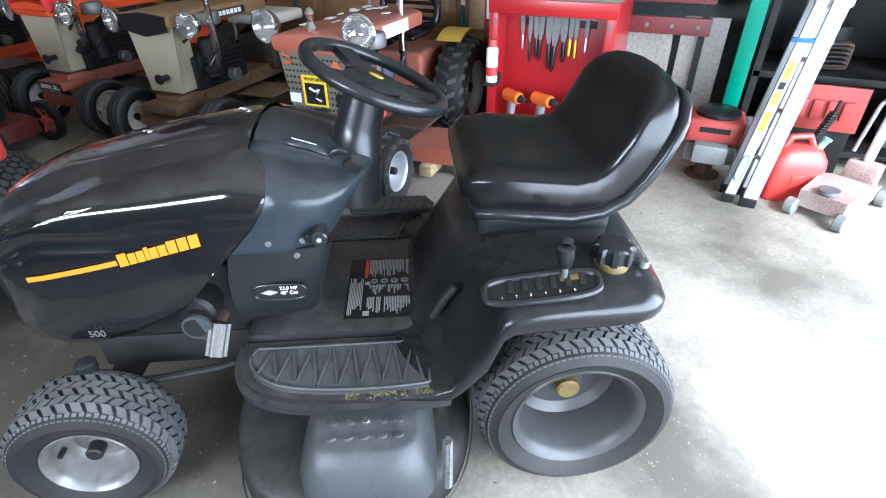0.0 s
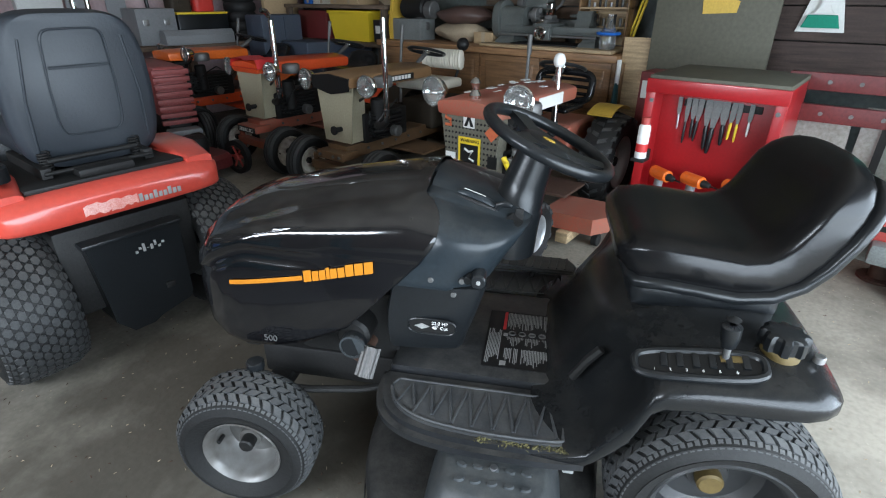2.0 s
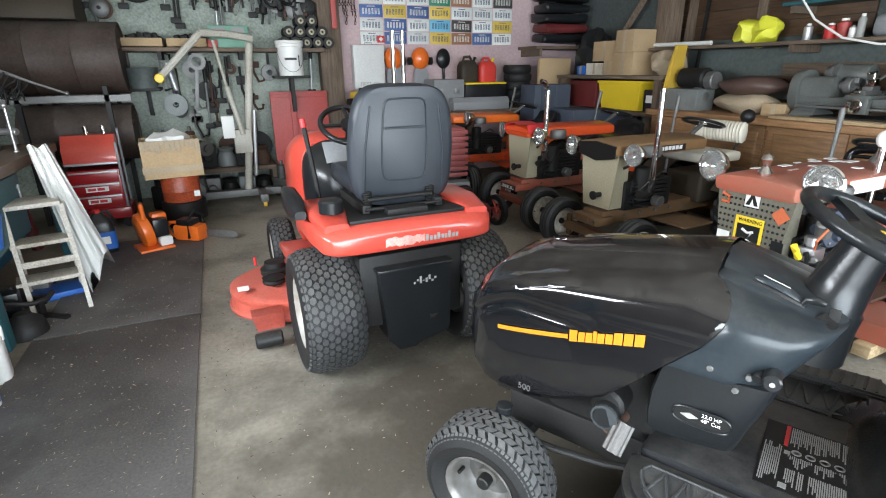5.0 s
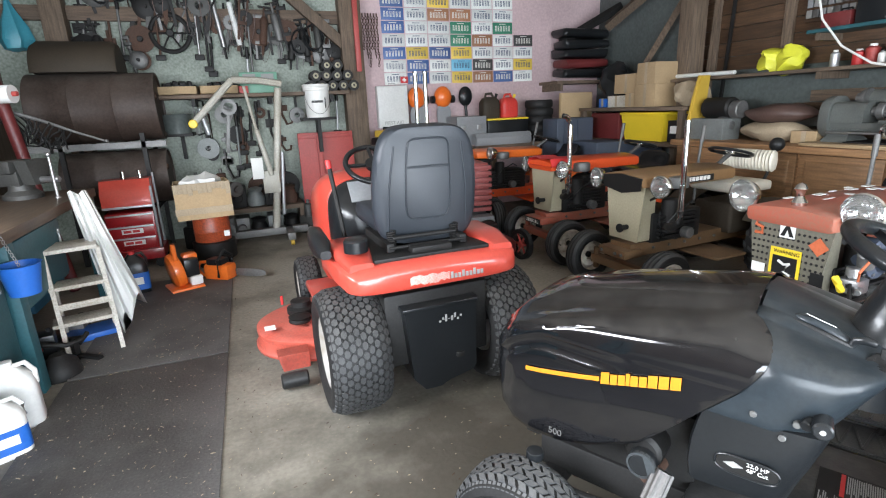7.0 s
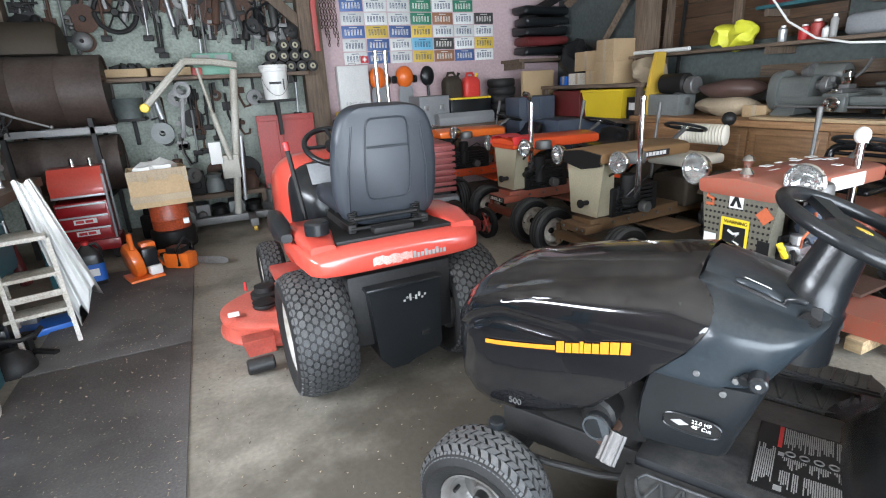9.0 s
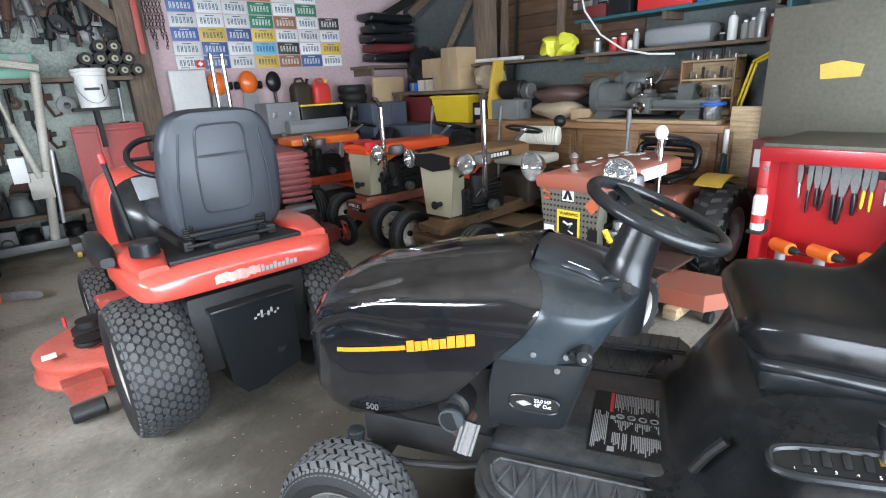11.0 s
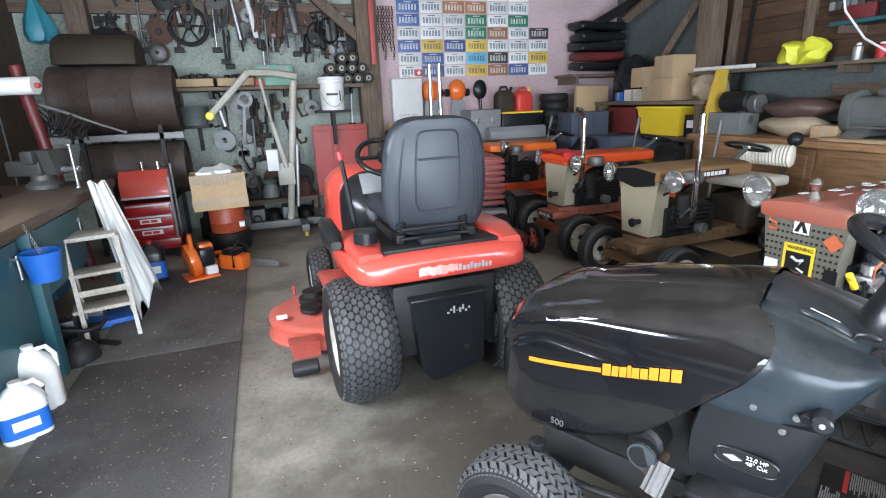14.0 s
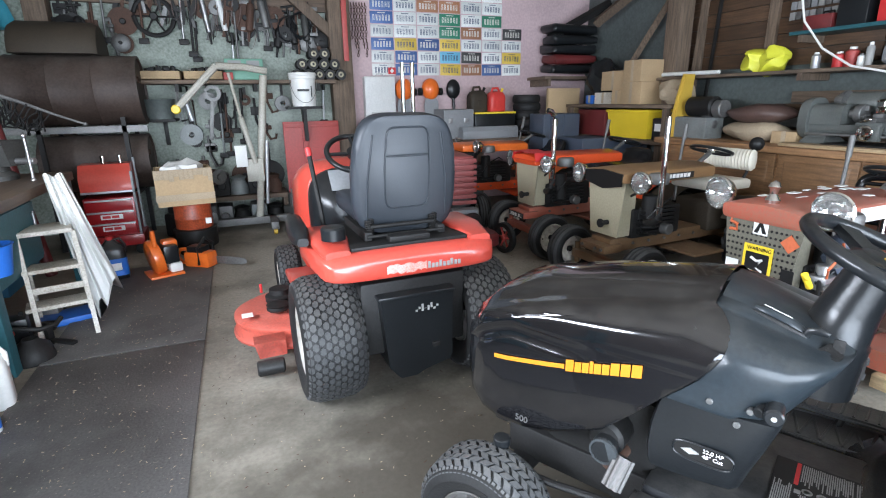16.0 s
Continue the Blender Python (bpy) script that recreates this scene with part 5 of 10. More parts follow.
# rear plate
f = Form()
f.loft([[(-0.24 + dx, y, z) for y, z in ((0.185, 0.535), (-0.170, 0.535), (-0.165, 0.20), (-0.150, 0.175), (-0.02, 0.145), (0.02, 0.125), (0.10, 0.125), (0.155, 0.19))] for dx in (-0.10, 0.08)])
bx = part("rear_cover", f, M["black_plastic"], red, "black rear cover plate, scratched")
for k in range(8):
    part("cover_print", Form().box(-0.3425, -0.340, 0.01 - k * 0.015, 0.020 - k * 0.015, 0.452 + 0.012 * (k % 2), 0.462 + 0.012 * (k % 3)), M["decal_grey"], bx)
part("cover_latch", Form().box(-0.352, -0.338, -0.10, -0.06, 0.26, 0.285, 0.004), M["black_iron"], bx)
part("cover_lip", Form().box(-0.347, -0.10, -0.180, 0.195, 0.525, 0.545, 0.006), M["black_plastic"], bx)
f = Form().box(-0.28, 0.30, -0.26, 0.26, 0.24, 0.60, 0.02)
part("transaxle", f, M["black_iron"], red, "dark transaxle housing")
f = Form().box(0.2, 1.55, -0.17, 0.17, 0.30, 0.40, 0.01).rod((0, -0.42, 0.29), (0, 0.42, 0.29), 0.035).rod((1.28, -0.42, 0.21), (1.28, 0.42, 0.21), 0.028)
part("chassis", f, M["black_iron"], red)
# hood, dash and steering
f = Form().loft([section(x, w, zb, zt, 5, 0.03, 40) for x, w, zb, zt in ((0.68, 0.31, 0.50, 1.01), (0.76, 0.345, 0.46, 1.045), (1.0, 0.345, 0.42, 1.03), (1.3, 0.32, 0.42, 0.96), (1.5, 0.26, 0.45, 0.88), (1.57, 0.18, 0.5, 0.78))])
part("hood", f, M["tractor_red"], red, "red hood", 50)
f = Form().loft([section(x, w, zb, zt, 4, 0.02, 36) for x, w, zb, zt in ((0.44, 0.20, 0.62, 0.86), (0.52, 0.28, 0.56, 0.94), (0.62, 0.31, 0.5, 1.0), (0.70, 0.31, 0.5, 1.015))])
ds = part("dash", f, M["black_plastic"], red, "black dash panel", 50)
f = Form().box(-0.004, 0.004, -0.17, 0.17, -0.07, 0.07, 0.003, Matrix.Translation((0.53, 0.03, 0.96)) @ Matrix.Rotation(radians(42), 4, "Y"))
part("dash_plate", f, M["grey_plastic"], ds, "grey instrument plate")
f = Form().rod((0.67, 0.02, 0.92), (0.61, 0.02, 1.08), 0.025)
part("steering_column", f, M["black_plastic"], red)
sw = Matrix.Translation((0.60, 0.02, 1.10)) @ Matrix.Rotation(radians(-32), 4, "Y")
f = Form().tube(ring(0.170, 0.0, 44, sw), 0.016, 10, True)
w_ = part("steering_wheel", f, M["black_plastic"], red, "black steering wheel")
f = Form().lathe([(0, -0.02), (0.05, -0.02), (0.055, 0.01), (0, 0.015)], sw, 24)
for a in (0, 90, 180, 270):
    f.tube([sw @ Matrix.Rotation(radians(a), 4, "Z") @ Vector((0.03, 0, 0)), sw @ Matrix.Rotation(radians(a), 4, "Z") @ Vector((0.18, 0, 0))], 0.011, 8)
part("steering_hub", f, M["black_plastic"], w_)
# running boards and mower deck
for s in (1, -1):
    part("running_board", Form().box(0.30, 0.95, s * 0.36 - 0.10, s * 0.36 + 0.10, 0.30, 0.345, 0.02), M["tractor_red"], red, "red running board")
f = Form()
dk = []
for q, z in ((1.01, 0.085), (1.015, 0.10), (1.0, 0.112), (0.99, 0.165), (1.0, 0.178), (1.0, 0.196), (0.975, 0.205), (0.90, 0.208), (0.72, 0.222), (0.66, 0.240), (0.1, 0.25)):
    dk.append([(0.62 + x * q, y * q, z) for x, y in oval(0.42, 0.80, n=64, p=2.3)])
f.loft(dk)
deck = part("mower_deck", f, M["deck_red"], red, "dull red mower deck with dusty rim", 35)
part("gauge_pin", Form().rod((0.95, 0.62, 0.20), (0.95, 0.62, 0.26), 0.009), M["decal_red"], deck)
part("belt_idler", Form().lathe([(0.06, 0.0), (0.065, 0.012), (0.055, 0.022), (0.065, 0.032), (0.03, 0.04), (0, 0.042)], Matrix.Translation((0.50, 0.56, 0.245)), 20), M["black_iron"], deck)
f = Form().lathe([(0.085, 0), (0.085, 0.03), (0.06, 0.04), (0.06, 0.07), (0, 0.075)], Matrix.Translation((0.66, 0.53, 0.245)), 24)
part("deck_pulley", f, M["black_iron"], deck, "black belt pulley")
f = Form().rod((0.18, 0.58, 0.055), (0.18, 0.72, 0.055), 0.042)
part("deck_roller", f, M["deck_black"], deck, "dull grey deck roller")
f = Form().loft([[(x, 0.56, z), (x, 0.585, z), (x, 0.70 + 0.02 * (x > 0.2), z), (x, 0.70, z)] for x, z in ((0.20, 0.10), (0.205, 0.185), (0.28, 0.195))])
part("deck_bracket", f, M["deck_red"], deck)
f = Form().box(0.47, 0.53, 0.70, 0.76, 0.235, 0.2385)
part("deck_sticker", f, M["decal_white"], deck)

# small red push mower wheel and body behind it
pm = thing("push_mower", pose(2.02, 4.42, 0, 0, 0, 100), "red push mower with spoked rubber wheels", "push mower")
for x, y in ((-0.25, 0.22), (-0.25, -0.22), (0.25, 0.22), (0.25, -0.22)):
    w = part("mower_wheel", Form().lathe([(0.145, -0.022), (0.145, 0.022), (0.105, 0.026), (0.10, 0.0), (0.105, -0.026)], Matrix.Translation((x, y, 0.145)) @ AX_Y, 28, True), M["rubber"], pm, "ribbed black wheel")
    f = Form().rod((x, y - 0.025, 0.145), (x, y + 0.025, 0.145), 0.03)
    for k in range(6):
        a = k * math.pi / 3
        f.tube([(x, y, 0.145), (x + 0.105 * math.cos(a), y, 0.145 + 0.105 * math.sin(a))], 0.010, 6)
    part("spokes", f, M["dull_red"], w)
f = Form().loft([[(x * q, y * q, z) for x, y in oval(0.28, 0.20, n=32, p=4)] for q, z in ((1, 0.09), (1, 0.17), (0.9, 0.2))])
part("mower_body", f, M["dark_red"], pm, "dark red mower body")
f = Form().lathe([(0.11, 0.2), (0.12, 0.28), (0.10, 0.33), (0, 0.34)], None, 24)
part("engine", f, M["black_iron"], pm)
# old dark red grille beside it
og = thing("garden_tractor", pose(2.19, 5.0, 0, 0, 0, 262), "faded dark red tractor nose with slatted grille", "garden tractor")
f = Form().box(-0.9, 0.0, -0.14, 0.14, 0.40, 0.83, 0.03)
part("hood", f, M["faded_red"], og, "faded dark red hood", 60)
for i in range(8):
    f = Form().box(-0.01, 0.035, -0.155, 0.155, 0.33 + i * 0.062, 0.372 + i * 0.062, 0.008)
    part("grille_slat", f, M["faded_red"], og)
f = Form().box(0.0, 0.16, -0.14, 0.14, 0.22, 0.30, 0.02)
part("bumper", f, M["grey_plastic"], og, "grey plastic carrier")
tp = thing("exhaust_stack", pose(1.825, 5.6, 0), "pair of tall chrome exhaust stacks on a black stand", "exhaust stack")
for x in (-0.055, 0.055):
    part("exhaust_pipe", Form().tube([(x, 0, 0.5), (x, 0, 1.2), (x, 0, 1.74), (x, 0, 1.78)], [0.022, 0.022, 0.022, 0.026], 14), M["chrome"], tp, "tall chrome pipe")
part("stack_stand", Form().box(-0.14, 0.14, -0.14, 0.14, 0.0, 0.50, 0.02), M["black_iron"], tp)
for s in (1, -1):
    wheel(og, (-0.15, s * 0.26, 0.19), 0.19, 0.12, 0.1, s, "rib", "rim_white", "black_iron")
f = Form().box(-0.95, 0.0, -0.1, 0.1, 0.2, 0.4, 0.01)
part("frame", f, M["black_iron"], og)

# ---- the row of old garden tractors along the bench ----


def headlight(parent, c, r, yaw=0):
    m = Matrix.Translation(c) @ Matrix.Rotation(radians(yaw), 4, "Z") @ Matrix.Rotation(radians(90), 4, "Y")
    h = part("headlight", Form().lathe([(0.012, -0.09), (r * 0.45, -0.085), (r * 0.8, -0.05), (r, -0.012), (r * 1.04, 0.0), (r * 0.96, 0.006), (r * 0.92, -0.006), (r * 0.6, -0.045), (r * 0.2, -0.055), (0, -0.056)], m, 28, False, False), M["chrome"], parent, "chrome headlight shell")
    part("lens", Form().lathe([(r * 0.94, 0.002), (r * 0.75, 0.010), (r * 0.4, 0.016), (0, 0.018)], m, 28), M["glass"], h, "clear headlight lens")
    return h


def old_tractor(name, m, label, hood, trim, frame, hood_dims, exhaust, seat, rims="rim_white", front=("rib", 0.205, 0.14, 0.122), rear_style="lug", lights=True, grille="tan", head=(0.10, 0.31, 0.84, 0.075), fender=None, rear=0.29, arc=(35, 151), out=0.50):
    """Front axle at the origin, facing +x."""
    t = thing(name, m, label, "garden tractor", "old garden tractors")
    L, w, zb, zt = hood_dims
    for s in (1, -1):
        wheel(t, (0.08, s * 0.385, front[1]), front[1], front[2], front[3], s, front[0], rims, "black_iron", 0, 0.3, "tread_dark")
        wheel(t, (-1.12, s * 0.38, rear), rear, 0.22, rear * 0.52, s, rear_style, rims, "black_iron", 0, 0.3, "tread_dark")
    f = Form().loft([section(x, ww, zz, z2, 11, 0.022, 44) for x, ww, zz, z2 in ((0.135, w * 0.99, zt - 0.065, zt - 0.006), (0.125, w, zt - 0.085, zt), (-0.2, w, zt - 0.10, zt + 0.005), (-L + 0.02, w * 0.97, zt - 0.10, zt - 0.003), (-L, w * 0.95, zt - 0.09, zt - 0.012))])
    part("hood", f, M[hood], t, "", 50)
    f = Form()
    f.loft([[(x, y * k, z) for y, z in ((w, zt - 0.05), (-w, zt - 0.05), (-w * 0.72, zb), (w * 0.72, zb))] for x, k in ((0.085, 0.96), (0.10, 1.0))])
    f.box(-0.06, 0.085, -w * 0.72, w * 0.72, zb, zt - 0.1, 0.01)
    part("grille_shell", f, M[grille], t, "plain sheet-metal nose panel")
    f = Form().box(-1.3, 0.12, -0.10, 0.10, zb - 0.12, zb - 0.02, 0.006).box(0.04, 0.202, -0.135, 0.135, zb - 0.115, zb - 0.055, 0.006)
    fr = part("frame", f, M[frame], t, "channel steel frame")
    for bx_, by_ in ((0.204, -0.10), (0.204, 0.10), (0.204, 0.04)):
        part("frame_bolt", Form().rod((bx_ - 0.004, by_, zb - 0.085), (bx_ + 0.010, by_, zb - 0.085), 0.012), M["dull_steel"], fr)
    for k in range(5):
        part("side_bolt", Form().rod((-0.10 - k * 0.16, 0.098, zb - 0.07), (-0.10 - k * 0.16, 0.112, zb - 0.07), 0.011), M["dull_steel"], fr)
    part("foot_plate", Form().box(-0.78, -0.46, -0.36, 0.36, zb - 0.17, zb - 0.15, 0.006), M[frame], t, "steel foot plate")
    part("oil_filter", Form().rod((-0.30, 0.18, zb + 0.04), (-0.30, 0.25, zb + 0.04), 0.042), M["dull_steel"], t)
    part("fuel_line", Form().tube([(-0.05, 0.19, zb + 0.22), (0.0, 0.23, zb + 0.14), (-0.06, 0.22, zb + 0.04), (-0.22, 0.20, zb + 0.0)], 0.007, 6), M["black_plastic"], t)
    part("ignition_lead", Form().tube([(-0.38, 0.17, zb + 0.24), (-0.30, 0.24, zb + 0.28), (-0.16, 0.25, zb + 0.22), (-0.10, 0.20, zb + 0.12)], 0.006, 6), M["black_plastic"], t)
    f = Form().box(0.045, 0.115, -0.32, 0.32, 0.17, 0.235, 0.008).rod((0.08, 0.295, 0.12), (0.08, 0.295, 0.29), 0.022).rod((0.08, -0.295, 0.12), (0.08, -0.295, 0.29), 0.022)
    part("front_axle", f, M[frame], t, "steel front axle")
    f = Form().rod((0.10, 0.04, zb + 0.10), (0.17, 0.04, zb + 0.10), 0.018).rod((0.165, 0.04, zb + 0.10), (0.18, 0.04, zb + 0.10), 0.032)
    part("crank_stub", f, M["black_iron"], t)
    # engine
    f = Form().box(-0.50, -0.02, -0.13, 0.16, zb - 0.02, zb + 0.20, 0.02).rod((-0.16, 0.17, zb + 0.05), (-0.16, 0.17, zb + 0.30), 0.055)
    eg = part("engine", f, M["black_iron"], t, "black finned engine")
    for k in range(6):
        part("cooling_fin", Form().box(-0.42, -0.06, 0.155, 0.19, zb + 0.02 + k * 0.03, zb + 0.032 + k * 0.03), M["black_iron"], eg)
    f = Form().lathe([(0.075, 0), (0.08, 0.01), (0.08, 0.06), (0.07, 0.075), (0, 0.08)], Matrix.Translation((-0.18, 0.20, zt - 0.10)), 24)
    part("air_cleaner", f, M["dull_steel"], t, "round steel air cleaner")
    if exhaust:
        x, y, h, r, bend = exhaust
        pts = [(x, y, zb + 0.18), (x, y, zb + 0.3), (x, y, h - 0.05)]
        if bend:
            pts += [(x + 0.01, y, h - 0.02), (x + 0.035, y, h + 0.015), (x + 0.075, y, h + 0.025)]
        else:
            pts += [(x, y, h)]
        part("exhaust_pipe", Form().tube(pts, r, 14), M["chrome"], t, "upright chrome exhaust pipe")
        part("exhaust_elbow", Form().tube([(x - 0.02, y - 0.12, zb + 0.14), (x, y - 0.05, zb + 0.15), (x, y, zb + 0.19), (x, y, zb + 0.27)], r * 1.35, 12), M["black_iron"], t)
    if lights:
        for s in (1, -1):
            headlight(t, (head[0], s * head[1], head[2]), head[3], s * 6)
            part("lamp_bracket", Form().tube([(head[0] - 0.06, s * head[1], head[2] - 0.02), (head[0] - 0.08, s * (head[1] - 0.08), head[2] - 0.08), (-0.02, s * 0.10, head[2] - 0.14)], 0.010, 8), M["black_iron"], t)
    # controls
    f = Form().rod((-L + 0.05, 0, zt - 0.06), (-L - 0.16, 0, zt + 0.06), 0.018)
    part("steering_column", f, M["dull_steel"], t)
    ws = Matrix.Translation((-L - 0.17, 0, zt + 0.075)) @ Matrix.Rotation(radians(-16), 4, "Y")
    f = Form().tube(ring(0.155, 0, 36, ws), 0.012, 8, True)
    for a in (30, 150, 270):
        f.tube([ws.translation, ws @ Matrix.Rotation(radians(a), 4, "Z") @ Vector((0.155, 0, 0))], 0.008, 6)
    part("steering_wheel", f, M["black_plastic"], t, "black steering wheel")
    part("wheel_cap", Form().lathe([(0.03, -0.01), (0.03, 0.02), (0, 0.028)], ws, 16), M["chrome"], t)
    # tail, fenders
    f = Form().box(-1.30, -L - 0.02, -0.17, 0.17, 0.36, 0.60, 0.03)
    part("tail", f, M[trim], t, "sheet-metal tail cover", 60)
    for s in (1, -1):
        f = Form()
        f.loft([[(-1.12 + (rear + 0.045 + d) * math.cos(a), s * y, rear + (rear + 0.045 + d) * math.sin(a)) for d, y in ((0, 0.25), (0, out), (0.010, out), (0.010, 0.25))] for a in [radians(v) for v in range(arc[0], arc[1], 8)]])
        part("rear_fender", f, M[fender or trim], t, "curved rear fender", 50)
    if seat == "cream":
        f = Form().box(-1.20, -0.80, -0.22, 0.22, 0.68, 0.76, 0.03)
        part("seat_cushion", f, M["cream"], t, "cream vinyl seat cushion", 60)
        sb = part("seat_back", Form().box(-1.235, -1.205, -0.21, 0.21, 0.83, 0.97, 0.012), M["cream"], t, "cream pleated seat back roll", 70)
        for k in range(15):
            part("pleat", Form().ball((-1.20, -0.196 + k * 0.028, 0.90), 0.05, 0.020, 0.085, None, 12), M["cream"], sb)
        for y in (-0.15, 0.15):
            part("seat_strut", Form().tube([(-1.15, y, 0.70), (-1.22, y, 0.80), (-1.22, y, 0.88)], 0.012, 8), M["black_iron"], t)
    elif seat == "pan":
        f = Form().box(-1.02, -0.72, -0.19, 0.19, 0.70, 0.735, 0.016)
        sp = part("seat_pan", f, M["vinyl"], t, "glossy black steel seat pan", 60)
        o = oval(0.205, 0.095, n=40, p=4)
        f = Form().tube([(-1.05 - 0.25 * (z + 0.095), y, 0.825 + z) for y, z in o], 0.026, 10, True)
        part("seat_back", f, M["vinyl"], t, "glossy black slotted seat back", 60)
        for k in range(3):
            z = -0.045 + k * 0.045
            part("seat_slat", Form().tube([(-1.05 - 0.25 * (z + 0.095), -0.19, 0.825 + z), (-1.075 - 0.25 * (z + 0.095), 0, 0.825 + z), (-1.05 - 0.25 * (z + 0.095), 0.19, 0.825 + z)], 0.012, 8), M["vinyl"], sp)
    else:
        f = Form().loft(swept([(-0.80 - x_, z_, w_ * 0.9, t_ * 0.7) for x_, z_, w_, t_ in ((0.0, 0.70, 0.18, 0.02), (0.03, 0.72, 0.22, 0.04), (0.2, 0.715, 0.24, 0.045), (0.33, 0.73, 0.24, 0.05), (0.40, 0.80, 0.23, 0.045), (0.43, 0.87, 0.20, 0.035), (0.44, 0.90, 0.10, 0.01))], 0.03))
        part("seat", f, M["vinyl"], t, "black vinyl pan seat", 60)
    f = Form().tube([(-L - 0.05, -0.20, 0.55), (-L - 0.10, -0.24, 0.80), (-L - 0.17, -0.27, zt + 0.19)], 0.012, 8).rod((-L - 0.165, -0.268, zt + 0.14), (-L - 0.20, -0.285, zt + 0.27), 0.017)
    part("gear_lever", f, M["dull_steel"], t, "long steel lever with black grip")
    return t


oc = old_tractor("garden_tractor", pose(2.60, 3.10, 0, 0, 0, 184), "brown and tan garden tractor with chrome headlights and exhaust", "brown", "olive", "brown_dark", (0.80, 0.19, 0.42, 0.90), (0.02, 0.42, 1.27, 0.019, False), "cream")
f = Form().plate([(-0.18, 0.80), (-0.19, 0.885), (0, 0.905), (0.19, 0.885), (0.18, 0.80), (0, 0.765)], 0.012, Matrix.Translation((0.128, 0, 0)) @ Matrix(((0, 0, 1, 0), (1, 0, 0, 0), (0, 1, 0, 0), (0, 0, 0, 1))), 0.003)
part("nose_badge", f, M["decal_black"], oc, "black curved nose badge")
for k in range(9):
    part("side_lettering", Form().box(-0.52 + k * 0.038, -0.49 + k * 0.038, 0.188, 0.192, 0.825, 0.853), M["decal_white"], oc)
f = Form().box(-0.56, -0.15, 0.182, 0.1905, 0.815, 0.862)
part("side_band", f, M["decal_black"], oc)
ball = part("shift_ball", Form().ball((-1.28, 0.16, 1.02), 0.055), M["decal_black"], oc, "black ball on the seat back")
ob = old_tractor("garden_tractor", pose(2.62, 4.25, 0, 0, 0, 181), "red and tan garden tractor with curved chrome exhaust", "orange_red", "orange_red", "worn_red", (0.85, 0.19, 0.44, 0.90), (0.02, 0.30, 1.27, 0.021, True), "black")
f = Form().box(0.201, 0.206, -0.13, 0.13, 0.325, 0.375)
part("name_strip", f, M["decal_black"], ob, "black name strip")
f = Form()
for k in range(7):
    f.box(0.206, 0.209, -0.11 + k * 0.032, -0.088 + k * 0.032, 0.335, 0.365)
part("strip_lettering", f, M["decal_white"], ob)
f = Form().loft([[(x, y + 0.02 * math.sin(9 * x), z + 0.006 * math.sin(22 * x + 3 * y * 10)) for y in [-0.21 + i * 0.03 for i in range(15)] for z in [0.915 - 2.2 * max(0, abs(y) - 0.18)]] for x in [0.15 - i * 0.03 for i in range(9)]], None, False)
tagged(part("rag", f, M["decal_red"], None, "red rag draped over a tractor hood"), category="rag").matrix_world = pose(2.62, 4.25, 0.008, 0, 0, 181)
oa = old_tractor("garden_tractor", pose(2.58, 5.72, 0, 0, 0, 178), "orange garden tractor with black engine", "orange", "orange", "orange_red", (0.70, 0.20, 0.46, 0.90), None, "black", "chrome", grille="black_iron", head=(0.02, 0.30, 0.88, 0.07))
od = old_tractor("garden_tractor", pose(2.50, 1.80, 0, 0, 0, 183), "worn red garden tractor with perforated grille and stickers", "worn_red", "worn_red", "rust", (0.85, 0.205, 0.40, 0.88), (-0.62, 0.16, 1.02, 0.02, False), "pan", "alu", front=("lug", 0.20, 0.16, 0.105), rear_style="lug", fender="yellow_paint", rear=0.335, arc=(62, 120), out=0.42, grille="olive_grey", head=(0.08, 0.28, 0.90, 0.085))
# grille, stickers and ornament of the worn red tractor
f = Form()
for r in range(11):
    for c in range(15):
        f.lathe([(0.0065, 0), (0.0065, 0.002), (0.004, 0.002), (0.004, 0)], Matrix.Translation((0.101, -0.168 + c * 0.024, 0.44 + r * 0.032)) @ AX_X, 8)
part("grille_mesh", f, M["black_iron"], od, "perforated steel grille", kind="stuff")


def sticker(parent, y, z, w, h, material, label, dx=0.106):
    return part("sticker", Form().box(dx, dx + 0.002, y - w / 2, y + w / 2, z - h / 2, z + h / 2), M[material], parent, label)


sticker(od, -0.005, 0.775, 0.075, 0.085, "decal_white", "white square badge")
part("badge_triangle", Form().plate([(0, 0.036), (0.032, -0.034), (0.012, -0.034), (0, 0.0), (-0.012, -0.034), (-0.032, -0.034)], 0.0015, Matrix.Translation((0.1085, -0.005, 0.775)) @ Matrix(((0, 0, 1, 0), (1, 0, 0, 0), (0, 1, 0, 0), (0, 0, 0, 1)))), M["decal_black"], od)
part("letter_sticker", Form().tube([(0.108, -0.125, 0.80), (0.108, -0.16, 0.805), (0.108, -0.165, 0.775), (0.108, -0.13, 0.765), (0.108, -0.13, 0.735), (0.108, -0.165, 0.735)], 0.009, 6), M["decal_orange"], od, "orange letter-shaped sticker")
part("diamond_sticker", Form().plate([(0.045, 0), (0, 0.045), (-0.045, 0), (0, -0.045)], 0.002, Matrix.Translation((0.107, 0.145, 0.72)) @ Matrix(((0, 0, 1, 0), (1, 0, 0, 0), (0, 1, 0, 0), (0, 0, 0, 1)))), M["decal_orange"], od, "red diamond sticker")
ws_ = sticker(od, 0.0, 0.60, 0.15, 0.16, "yellow", "yellow and black warning sticker")
part("sticker_black", Form().box(0.1082, 0.1095, -0.06, 0.06, 0.53, 0.64), M["decal_black"], ws_)
